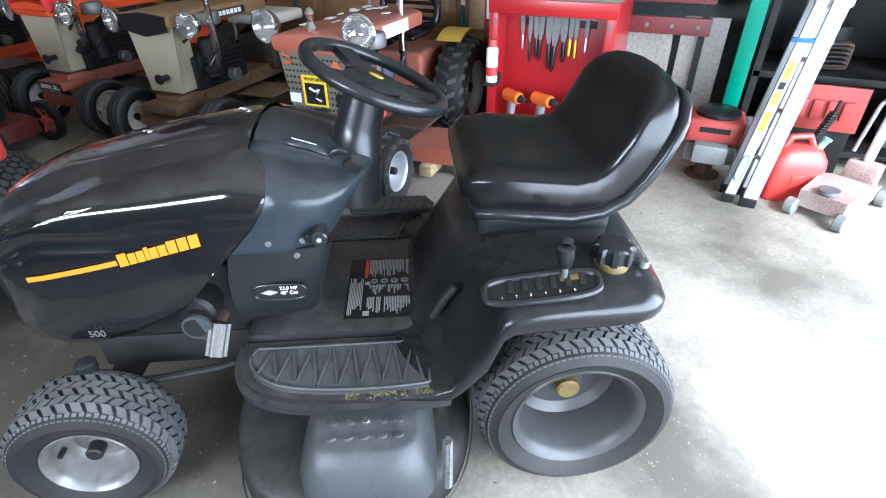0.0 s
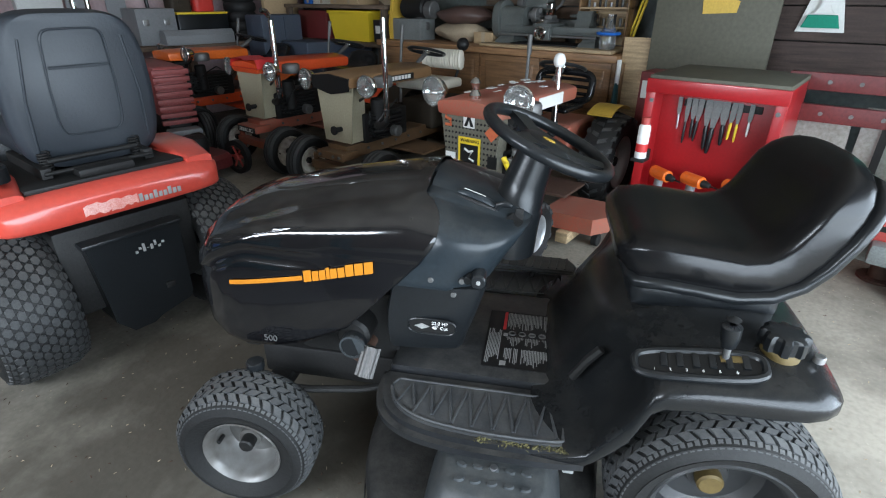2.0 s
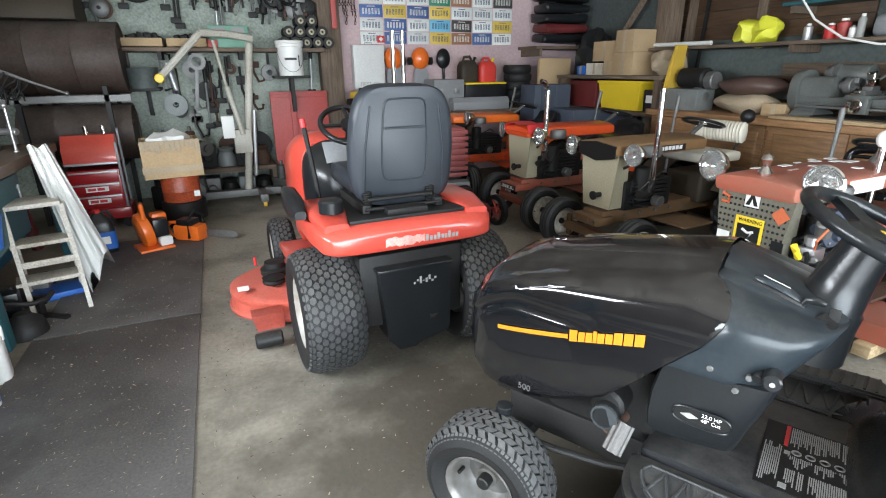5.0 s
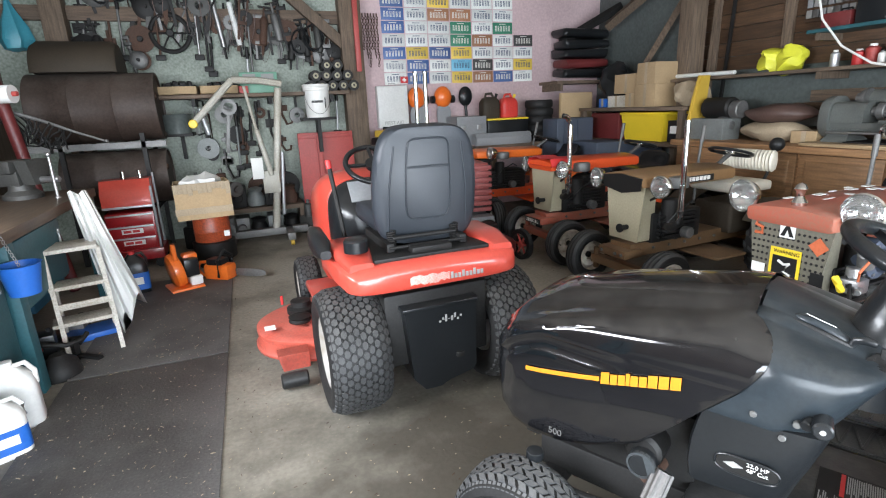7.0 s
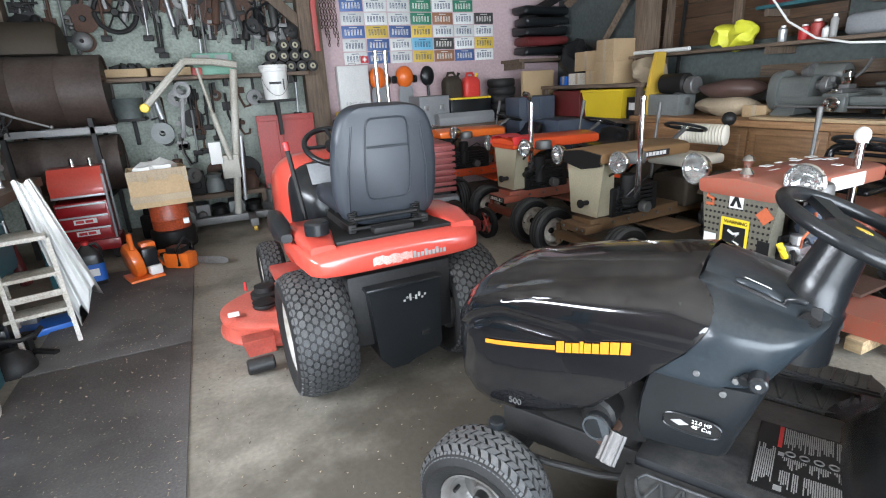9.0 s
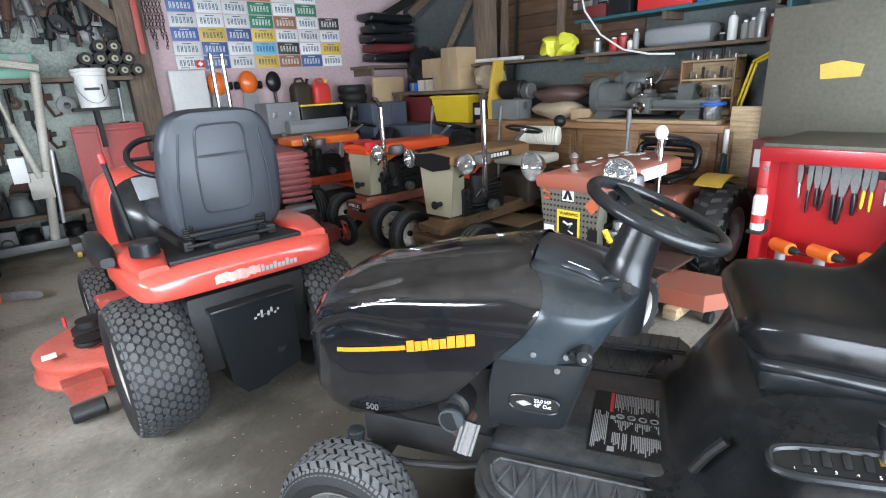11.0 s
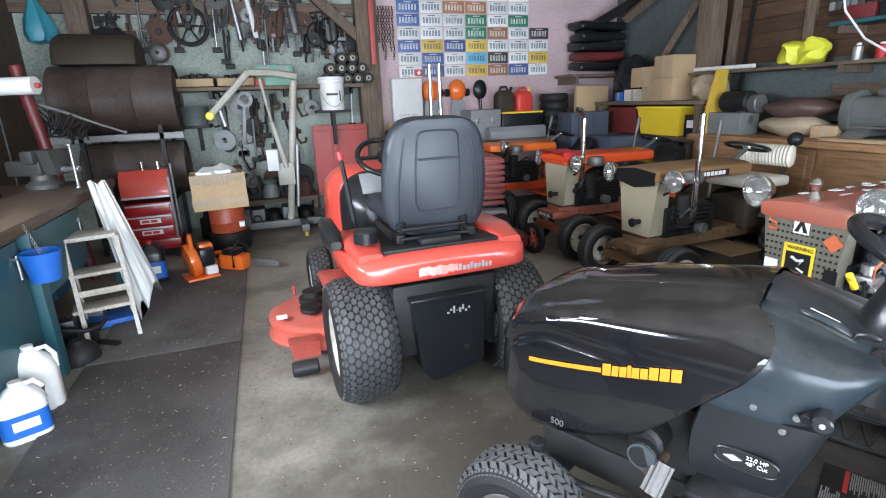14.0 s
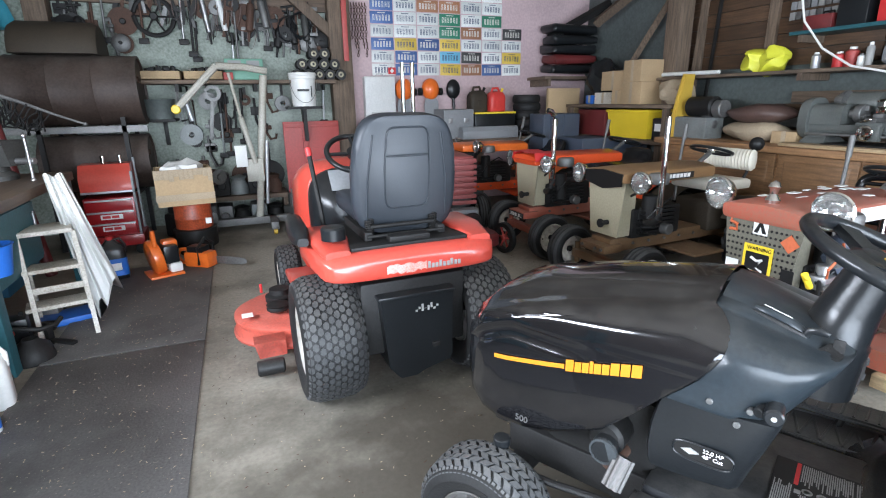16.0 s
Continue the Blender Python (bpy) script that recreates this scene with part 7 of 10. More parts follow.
part("hoist_base", Form().box(-0.35, 0.55, 6.2, 6.3, 0.06, 0.14, 0.006).box(-0.40, -0.32, 5.7, 6.3, 0.06, 0.14, 0.006).box(0.30, 0.38, 5.85, 6.3, 0.06, 0.14, 0.006), M["dull_steel"], eh)
part("hoist_tag", Form().box(0.02, 0.14, 6.15, 6.16, 0.72, 0.95, 0.002), M["decal_white"], eh)
for x, y in ((-0.36, 5.74), (0.34, 5.88)):
    part("caster", Form().rod((x - 0.02, y, 0.035), (x + 0.02, y, 0.035), 0.035), M["yellow_paint"], eh)
part("hoist_strut", Form().rod((0.30, 6.16, 0.30), (0.36, 6.16, 1.0), 0.018), M["alu"], eh)
# red sheet panel, shelf, bucket, rolls
rp = thing("metal_sheet", pose(0, 0, 0), "scuffed red sheet-metal panel leaning on the wall", "panel")
part("panel_sheet", Form().box(0.58, 1.24, 6.60, 6.63, 0.0, 1.17, 0.008), M["dull_red"], rp)
part("panel_rib", Form().box(0.80, 0.86, 6.57, 6.60, 0.05, 1.15, 0.006), M["dull_red"], rp)
part("panel_rib", Form().box(0.60, 1.22, 6.585, 6.60, 1.10, 1.14, 0.004), M["dull_red"], rp)
sh = thing("wall_shelf", pose(0, 0, 0), "rough timber shelf on the tool wall", "shelf")
part("shelf_board", Form().box(-0.85, 1.22, 6.45, 6.88, 1.60, 1.64, 0.005), M["timber_x"], sh)
for x in (-0.5, 0.3, 1.0):
    part("bracket", Form().box(x, x + 0.04, 6.5, 6.88, 1.52, 1.60), M["black_iron"], sh)
bu = thing("plastic_pail", pose(0.84, 6.50, 1.345), "white plastic pail with lid hung under the shelf", "bucket")
part("pail_body", Form().lathe([(0.0, 0), (0.128, 0), (0.132, 0.01), (0.145, 0.30), (0.152, 0.305), (0.152, 0.335), (0.146, 0.34)], None, 36), M["white_plastic"], bu)
part("lid", Form().lathe([(0.155, 0.338), (0.158, 0.345), (0.158, 0.365), (0.15, 0.372), (0, 0.368)], None, 36), M["white_plastic"], bu)
part("print_bar", Form().box(-0.08, 0.05, -0.142, -0.139, 0.165, 0.19).box(0.07, 0.08, -0.139, -0.12, 0.10, 0.22), M["decal_black"], bu, "dark print bars")
part("bail", Form().tube([(0.15 * math.cos(a), -0.15 * abs(math.sin(a)) * 0.6 - 0.06, 0.29 - 0.25 * math.sin(a)) for a in [i * math.pi / 12 for i in range(13)]], 0.003, 6), M["dull_steel"], bu)
part("pail_stand", Form().box(-0.2, 0.2, -0.05, 0.2, -0.03, 0.0).box(-0.02, 0.02, 0.0, 0.2, -0.4, -0.03), M["black_iron"], bu)
for k in range(11):
    x, z = 0.80 + (k % 5) * 0.125 + (0.06 if k > 4 else 0), 1.70 + (0.115 if k > 4 else 0) + (0.115 if k > 8 else 0)
    if k > 8:
        x = 1.0 + (k - 9) * 0.125
    t = tagged(part("idler_wheel", Form().lathe([(0.02, -0.12), (0.062, -0.12), (0.062, -0.06), (0.05, -0.05), (0.05, 0.05), (0.062, 0.06), (0.062, 0.12), (0.02, 0.12)], Matrix.Translation((x, 6.66, z)) @ AX_Y, 24), M["black_iron"], None, "dark steel roller wheel stacked on the shelf"), category="wheel", group="stacked wheels")
    part("hub", Form().lathe([(0.014, -0.135), (0.030, -0.132), (0.034, -0.118), (0.014, -0.116)], Matrix.Translation((x, 6.66, z)) @ AX_Y, 18, True), M["tan"], t, "pale worn hub")
for k, (x0, x1, mt) in enumerate(((-0.82, -0.42, "card"), (-0.40, 0.0, "card"))):
    b = thing("parts_box", pose(0, 0, 0), "cardboard tray of machine parts on the wall shelf", "box", "shelf trays")
    f = Form().box(x0, x1, 6.48, 6.49, 1.641, 1.73).box(x0, x1, 6.83, 6.84, 1.641, 1.73).box(x0, x0 + 0.01, 6.48, 6.84, 1.641, 1.73).box(x1 - 0.01, x1, 6.48, 6.84, 1.641, 1.73).box(x0, x1, 6.48, 6.84, 1.641, 1.65)
    part("tray", f, M[mt], b)
    f = Form()
    for q in range(9):
        x = x0 + 0.05 + q * 0.035
        f.box(x, x + 0.06, 6.55 + 0.02 * (q % 3), 6.72, 1.66, 1.75 + 0.03 * (q % 2), 0.012)
    f.crumple(0.03, 12, k)
    part("contents", f, M["black_iron"], b, kind="stuff")
gb = thing("tester_case", pose(0.02, 6.55, 1.641), "open pale green meter case on the shelf", "tester")
part("case", Form().box(0, 0.42, 0.0, 0.25, 0.0, 0.10, 0.01).box(0, 0.42, 0.2, 0.25, 0.1, 0.24, 0.01), M["green_box"], gb)
part("dial", Form().box(0.04, 0.18, 0.192, 0.2, 0.12, 0.22).box(0.24, 0.38, 0.192, 0.2, 0.12, 0.22), M["decal_grey"], gb)
rbx = tagged(part("red_case", Form().box(-0.02, 0.10, 6.5, 6.7, 1.641, 1.72, 0.01), M["dull_red"], None, "small red case on the wall shelf"), category="case")

# tools hung on the wall
def hung(kind, x, z, size, mt, y=6.80):
    lab = {"wheel": "spoked iron wheel hung on the tool wall", "disc": "round saw blade hung on the wall", "rod": "long steel tool hung on the wall", "gear": "toothed pulley hung on the wall", "tube": "bright metal tube hung on the wall", "hook": "iron hook and bracket hung on the wall", "saw": "bow saw frame hung on the wall"}[kind]
    t = thing({"wheel": "cart_wheel", "disc": "saw_blade", "rod": "hand_tool", "gear": "pulley", "tube": "metal_tube", "hook": "iron_hook", "saw": "bow_saw"}[kind], pose(x, y, z), lab, "tool", "tools on the wall")
    if kind == "wheel":
        part("rim", Form().tube([(size * math.cos(a), 0, size * math.sin(a)) for a in [i * math.pi / 18 for i in range(36)]], 0.024, 8, True), M[mt], t)
        f = Form().rod((0, -0.04, 0), (0, 0.04, 0), 0.04)
        for k in range(6):
            f.tube([(0, 0, 0), (size * math.cos(k * 1.047), 0, size * math.sin(k * 1.047))], 0.010, 6)
        part("spokes", f, M[mt], t)
    elif kind == "disc":
        part("blade", Form().lathe([(0.02, -0.004), (size, -0.004), (size, 0.004), (0.02, 0.004)], AX_Y, 36, True), M[mt], t)
        part("arbor", Form().rod((0, -0.03, 0), (0, 0.03, 0), 0.03), M["black_iron"], t)
    elif kind == "gear":
        part("pulley_wheel", Form().lathe([(0.03, -0.04), (size, -0.04), (size * 0.8, 0), (size, 0.04), (0.03, 0.04)], AX_Y, 30, True), M[mt], t)
        part("strap", Form().box(-0.015, 0.015, -0.01, 0.01, 0, size * 2.4), M["black_iron"], t)
    elif kind == "rod":
        part("shaft", Form().rod((0.02, 0, size / 2), (0, 0, -size / 2), 0.013), M[mt], t)
        part("head", Form().box(-0.05, 0.05, -0.015, 0.015, -size / 2 - 0.03, -size / 2 + 0.03, 0.01), M["black_iron"], t)
        part("grip", Form().rod((0.02, 0, size / 2 - 0.12), (0.022, 0, size / 2 + 0.01), 0.019), M["black_iron"], t)
    elif kind == "tube":
        part("tube_body", Form().rod((-0.03, 0, size / 2), (0.03, 0, -size / 2), 0.03), M[mt], t)
        part("tube_tip", Form().rod((0.03, 0, -size / 2), (0.038, 0, -size / 2 - 0.12), 0.012), M["black_iron"], t)
    elif kind == "hook":
        part("hook_body", Form().tube([(0, 0, size / 2), (0, 0, 0), (0.05, 0, -size * 0.35), (0.11, 0, -size * 0.3), (0.12, 0, -size * 0.1)], 0.014, 8), M[mt], t)
        part("plate", Form().box(-0.05, 0.07, -0.012, 0.012, size * 0.1, size * 0.3, 0.004), M[mt], t)
    else:
        part("saw_frame", Form().tube([(-0.06, 0, size / 2), (0.05, 0, size / 2 - 0.03), (0.06, 0, -size / 2 + 0.03), (-0.05, 0, -size / 2)], 0.012, 8), M[mt], t)
        part("saw_web", Form().box(-0.065, -0.045, -0.003, 0.003, -size / 2, size / 2), M["dull_steel"], t)
    return t


for row in (("disc", -0.92, 2.24, 0.14, "rust"), ("wheel", -0.62, 2.30, 0.19, "black_iron"), ("disc", -0.95, 2.02, 0.10, "rust"), ("rod", -1.10, 2.35, 0.6, "dull_steel"), ("rod", -0.75, 2.40, 0.7, "rust"), ("rod", -0.36, 2.36, 0.62, "steel"), ("rod", -0.28, 2.2, 0.55, "black_iron"),
            ("tube", -0.12, 2.40, 0.5, "steel"), ("tube", 0.05, 2.40, 0.45, "white_enamel"), ("rod", 0.18, 2.3, 0.9, "dull_steel"), ("disc", 0.30, 2.32, 0.15, "rust"), ("rod", 0.52, 2.35, 0.7, "dull_steel"), ("gear", 0.72, 2.15, 0.09, "black_iron"), ("hook", 0.62, 2.38, 0.5, "black_iron"), ("rod", 0.84, 2.32, 0.6, "black_iron"),
            ("hook", 0.95, 2.30, 0.4, "rust"), ("saw", -1.28, 2.35, 0.6, "dull_steel"), ("gear", -1.36, 2.2, 0.10, "black_iron"), ("hook", -1.48, 2.25, 0.5, "black_iron"), ("rod", 0.12, 1.9, 0.5, "alu"),
            ("gear", -0.20, 1.42, 0.10, "dull_steel"), ("hook", -0.05, 1.35, 0.4, "black_iron"), ("rod", 0.14, 1.25, 0.6, "black_iron"), ("hook", 0.30, 1.2, 0.5, "black_iron"), ("gear", 0.62, 1.38, 0.09, "dull_steel"), ("rod", -0.10, 1.1, 0.6, "grey_iron"), ("hook", 0.45, 1.4, 0.35, "rust"),
            ("tube", -0.42, 1.35, 0.3, "alu"), ("gear", -0.42, 1.05, 0.12, "grey_iron"), ("disc", 0.10, 0.55, 0.15, "rust"), ("rod", 1.10, 1.40, 0.5, "alu"), ("gear", 0.40, 0.55, 0.16, "black_iron")):
    hung(*row, **({"y": 6.855} if row[0] in ("hook", "saw") else {}))
rng = random.Random(77)
for k in range(46):   # the rest of the crowded wall
    low = k % 3 == 2
    hung(("rod", "hook", "gear", "hook", "rod", "saw", "disc")[k % 7], rng.uniform(-1.45, 1.12) if not low else rng.uniform(-0.6, 0.55), rng.uniform(2.0, 2.72) if not low else rng.uniform(0.75, 1.45), (rng.uniform(0.3, 0.6), rng.uniform(0.25, 0.45), rng.uniform(0.05, 0.09), rng.uniform(0.25, 0.4), rng.uniform(0.3, 0.7), rng.uniform(0.3, 0.5), rng.uniform(0.06, 0.12))[k % 7], ("black_iron", "rust", "black_iron", "dull_steel", "rust")[k % 5], 6.855 if k % 7 in (1, 3, 5) else 6.83)
# dark machine parts below the shelf
rng = random.Random(33)
for k in range(12):
    x, z = -0.55 + (k % 6) * 0.19, (0.0 if k < 6 else 0.36)
    f = Form()
    if k % 2:
        f.lathe([(0.03, 0), (0.10, 0), (0.11, 0.08), (0.07, 0.16), (0.09, 0.20), (0.03, 0.22)], Matrix.Translation((x, 6.62, z)), 20)
    else:
        f.box(x - 0.09, x + 0.09, 6.5, 6.75, z, z + 0.24, 0.02).rod((x, 6.45, z + 0.12), (x, 6.8, z + 0.12), 0.05)
    tagged(part("machine_part", f, M[("black_iron", "rust", "dull_steel", "black_iron", "grey_iron")[k % 5]], None, "dusty cast machine part stored along the wall"), category="machine part", group="stored parts")
lowsh = tagged(part("low_shelf", Form().box(-0.7, 0.55, 6.42, 6.88, 0.31, 0.36, 0.005), M["timber_x"], None, "low dark timber shelf on the tool wall"), category="shelf")
for x in (-0.68, 0.50):
    part("shelf_leg", Form().box(x, x + 0.05, 6.44, 6.84, 0, 0.31), M["timber"], lowsh)
# hanging bag, guard and paper roll above the bench
f = Form().loft([[( (0.10 * q) * math.cos(a) * (1 + 0.25 * math.sin(3 * a)), 0.07 * q * math.sin(a), z) for a in [i * math.pi / 12 for i in range(24)]] for q, z in ((0.15, 0.42), (0.35, 0.33), (0.9, 0.2), (1.15, 0.08), (0.9, 0.01), (0.3, 0.0))]).crumple(0.02, 12, 3)
tagged(part("plastic_bag", f, M["teal_bag"], None, "crumpled blue plastic bag hanging from the rack", 25), category="bag").matrix_world = pose(-2.02, 6.76, 2.12) @ Matrix.Scale(1.17, 4)
# rounded dark hump in place of the cloth and junk on the barrel
f = Form().loft([[(x, 0.30 * math.cos(a) * q, 0.30 * math.sin(a) * q) for a in [i * math.pi / 16 for i in range(17)]] for x, q in ((-0.35, 0.9), (-0.3, 1.0), (0.3, 1.0), (0.35, 0.9))])
tagged(part("blade_guard", f, M["olive"], None, "dark olive hump standing in for junk on the barrel", 50), category="guard").matrix_world = pose(-1.42, 6.35, 1.86)
pt = thing("paper_towel_holder", pose(-1.62, 4.75, 1.62, 0, 0, 255), "paper towel roll on a red wall holder", "paper towel")
part("roll", Form().lathe([(0.02, -0.14), (0.062, -0.14), (0.062, 0.14), (0.02, 0.14)], AX_Y, 28, True), M["cloth"], pt, "white paper roll")
part("holder", Form().rod((0, -0.17, 0), (0, 0.17, 0), 0.018).rod((0, -0.18, 0), (0, -0.15, 0), 0.03), M["dull_red"], pt)
part("stand", Form().rod((0, -0.165, -0.715), (0, -0.165, 0), 0.012), M["black_iron"], pt)
# peg panel of wrenches over the bench
wr = thing("wrench_rack", pose(-2.2, 4.6, 1.0), "rack of steel wrenches on the plank wall", "wrench rack")
part("rack_board", Form().box(0, 0.03, 0, 1.0, 0.0, 0.9), M["timber"], wr)
for k in range(12):
    part("wrench", Form().box(0.035, 0.045, 0.05 + k * 0.075, 0.075 + k * 0.075, 0.12 + 0.02 * k, 0.62).rod((0.035, 0.0625 + k * 0.075, 0.64), (0.05, 0.0625 + k * 0.075, 0.64), 0.028), M["steel"], wr)
f = Form().rod((-1.55, 5.2, 0.0), (-1.77, 5.25, 1.80), 0.045)
tagged(part("red_pipe", f, M["dark_red"], None, "dark red pipe leaning behind the bench"), category="pipe")
rng = random.Random(41)
f = Form()
for k in range(11):   # drooping loops of old leads
    x, y, z, w = -1.72 + 0.025 * k, 5.32 + rng.uniform(-0.05, 0.05), 1.56 - 0.012 * k, rng.uniform(0.07, 0.15)
    f.tube([(x - w + 2 * w * i / 12 + 0.02 * math.sin(i * 1.3 + k), y + 0.02 * math.cos(i + k), z - rng.uniform(0.14, 0.26) * math.sin(math.pi * i / 12) - 0.10 * i / 12) for i in range(13)], 0.007, 6)
tagged(part("cable_bundle", f, M["black_iron"], None, "tangled bundle of dark cables on the post", kind="stuff"), category="cables")
tagged(part("spray_lance", Form().tube([(-1.70, 5.30, 1.50), (-1.52, 5.28, 1.43), (-1.30, 5.25, 1.33), (-1.10, 5.22, 1.25)], [0.018, 0.014, 0.010, 0.009], 8).ball((-1.09, 5.22, 1.247), 0.016), M["dull_steel"], None, "thin steel lance lying across the cables"), category="lance")

# ---- more of the crowded tool wall ----
def wall_item(name, label, f, material, m, category="tool", extra=()):
    t = thing(name, m, label, category, "tools on the wall")
    part("body", f, M[material], t)
    for nm, g, mt in extra:
        part(nm, g, M[mt], t)
    return t


def hung_cable(r, turns, seed):
    rng = random.Random(seed)
    return Form().tube([((r + rng.uniform(-0.012, 0.012)) * math.cos(i * 0.5), -0.012 * (i % 9) * 0.5 + rng.uniform(-0.006, 0.006), (r * 1.25 + rng.uniform(-0.015, 0.015)) * math.sin(i * 0.5)) for i in range(int(12.6 * turns))], 0.010, 6)


rng = random.Random(301)
KINDS = ("clamp", "shears", "coil", "sprocket", "wrench", "pump", "strap", "pan")
for k in range(64):
    kind = KINDS[k % len(KINDS)]
    x, z = -1.55 + 2.72 * ((k * 0.618034) % 1.0), 2.02 + 0.74 * ((k * 0.381966 + 0.11 * (k % 3)) % 1.0)
    y, lean, mt = 6.815 - 0.02 * (k % 3), rng.uniform(-12, 12), ("black_iron", "rust", "black_iron", "dull_steel", "vise_iron")[k % 5]
    m = pose(x, y, z, 0, lean, 0)
    if kind == "clamp":
        wall_item("bar_clamp", "dark steel bar clamp hung on the tool wall", Form().box(-0.012, 0.012, -0.012, 0.012, -0.24, 0.24, 0.003).box(-0.012, 0.09, -0.02, 0.02, 0.20, 0.24, 0.006).box(-0.012, 0.085, -0.02, 0.02, -0.08, -0.04, 0.006), mt, m, extra=(("screw", Form().rod((0.075, 0, -0.18), (0.075, 0, 0.02), 0.008), "dull_steel"),))
    elif kind == "shears":
        wall_item("hedge_shears", "old rusty shears hung open on the wall", Form().loft([[(-0.01 + a, -0.004, z_), (0.02 + b, -0.004, z_), (0.02 + b, 0.004, z_), (-0.01 + a, 0.004, z_)] for a, b, z_ in ((0.0, 0.0, 0.0), (-0.03, -0.01, -0.15), (-0.05, -0.045, -0.28))]).tube([(0.0, 0, 0.0), (0.04, 0, 0.12), (0.06, 0, 0.27)], 0.012, 8), mt, m, extra=(("second_blade", Form().tube([(0.01, 0.01, -0.26), (0.0, 0.01, 0.0), (-0.05, 0.01, 0.12), (-0.07, 0.01, 0.27)], [0.004, 0.014, 0.012, 0.012], 8), "black_iron"),))
    elif kind == "coil":
        wall_item("cable_coil", "coil of dark cable hung on a nail", hung_cable(rng.uniform(0.07, 0.12), 3, k), "black_plastic", m, "cable")
    elif kind == "sprocket":
        r = rng.uniform(0.07, 0.13)
        g = Form().lathe([(r * 0.35, -0.008), (r * 0.92, -0.008), (r * 0.92, 0.008), (r * 0.35, 0.008)], AX_Y, 28, True)
        for j in range(18):
            a = j * math.pi / 9
            g.box(-0.010, 0.010, -0.006, 0.006, r * 0.90, r, 0.002, Matrix.Rotation(a, 4, "Y"))
        wall_item("sprocket", "toothed iron sprocket hung on the wall", g, mt, m, "sprocket")
    elif kind == "wrench":
        L = rng.uniform(0.16, 0.30)
        wall_item("pipe_wrench", "heavy pipe wrench hung on the wall", Form().box(-0.016, 0.016, -0.010, 0.010, -L, L * 0.5, 0.005).box(-0.035, 0.03, -0.014, 0.014, L * 0.5, L * 0.62, 0.006).box(-0.04, 0.02, -0.014, 0.014, L * 0.72, L * 0.86, 0.006).box(0.0, 0.02, -0.010, 0.010, L * 0.5, L * 0.8, 0.004), mt, m, extra=(("collar", Form().rod((0.0, 0, L * 0.36), (0.0, 0, L * 0.46), 0.026), "dull_steel"),))
    elif kind == "pump":
        wall_item("hand_pump", "old cylinder pump hung upright on the wall", Form().lathe([(0.012, -0.26), (0.014, -0.16), (0.042, -0.14), (0.045, 0.12), (0.030, 0.15), (0.014, 0.16), (0.012, 0.26)], None, 18), mt, m, "pump", extra=(("pump_handle", Form().rod((-0.07, 0, 0.26), (0.07, 0, 0.26), 0.012), "black_iron"),))
    elif kind == "strap":
        wall_item("leather_strap", "dark leather strap hung in a loop", Form().loft([[(w_ * 0.9 * math.cos(a), d_, 0.21 * math.sin(a) - 0.04) for d_, w_ in ((-0.02, 0.05), (0.02, 0.05), (0.02, 0.058), (-0.02, 0.058))] for a in [i * math.pi / 12 for i in range(25)]]), "leather", m, "strap")
    else:
        r = rng.uniform(0.09, 0.14)
        wall_item("cover_plate", "round dented sheet-metal cover hung on the wall", Form().lathe([(r, 0.0), (r, -0.012), (r * 0.88, -0.02), (r * 0.5, -0.035), (0, -0.036)], AX_Y, 30), mt, m, "cover", extra=(("knob", Form().rod((0, -0.06, 0), (0, -0.03, 0), 0.018), "black_iron"),))
# heavy things heaped between the shelf and the hoist
for k, (x, y, z, w, h, mt) in enumerate(((-0.60, 6.30, 0.0, 0.30, 0.42, "black_iron"), (-0.34, 6.35, 0.0, 0.22, 0.50, "vise_iron"), (-0.52, 6.42, 0.43, 0.26, 0.34, "black_iron"), (-0.28, 6.44, 0.51, 0.20, 0.28, "rust"), (0.62, 6.40, 0.0, 0.20, 0.36, "vise_iron"))):
    g = Form().box(-w / 2, w / 2, -0.11, 0.11, 0.0, h * 0.6, 0.03).rod((-w * 0.2, 0, h * 0.55), (-w * 0.2, 0, h), w * 0.26).rod((w * 0.1, -0.14, h * 0.35), (w * 0.1, 0.10, h * 0.35), w * 0.30)
    t = thing("gearbox", pose(x, y, z, 0, 0, 17 * k - 20), "greasy cast gearbox stored under the tool shelf", "gearbox", "stored gearboxes")
    part("housing", g, M[mt], t)
    part("flange", Form().lathe([(w * 0.42, 0), (w * 0.42, 0.02), (w * 0.2, 0.03), (w * 0.2, 0.06), (0, 0.06)], Matrix.Translation((w * 0.1, -0.16, h * 0.35)) @ Matrix.Rotation(radians(90), 4, "X"), 22), M["dull_steel" if k % 2 else "black_iron"], t)
    part("shaft", Form().rod((-w * 0.2, 0, h), (-w * 0.2, 0, h + 0.05), 0.018), M["dull_steel"], t)
pn = thing("wash_pan", pose(-0.68, 6.55, 1.24), "pale enamel pan on a bracket under the shelf", "pan")
part("pan_body", Form().lathe([(0.0, 0.0), (0.13, 0.0), (0.16, 0.20), (0.165, 0.205), (0.155, 0.205), (0.125, 0.012), (0, 0.01)], None, 30), M["foil_wall"], pn)
part("pan_bracket", Form().box(-0.15, 0.15, -0.1, 0.33, -0.03, 0.0, 0.004).box(-0.02, 0.02, 0.29, 0.33, -0.3, 0.0, 0.004), M["black_iron"], pn)
ew = thing("pipe_wrench", pose(-0.16, 6.40, 1.30, 0, 8, 0), "big chrome wrench hanging from the shelf edge", "wrench")
part("shank", Form().box(-0.02, 0.02, -0.012, 0.012, -0.30, 0.14, 0.006), M["dull_steel"], ew)
part("jaw", Form().lathe([(0.05, -0.016), (0.085, -0.016), (0.085, 0.016), (0.05, 0.016)], Matrix.Translation((0.0, 0, 0.20)) @ AX_Y, 26, True), M["dull_steel"], ew, "bright open jaw")
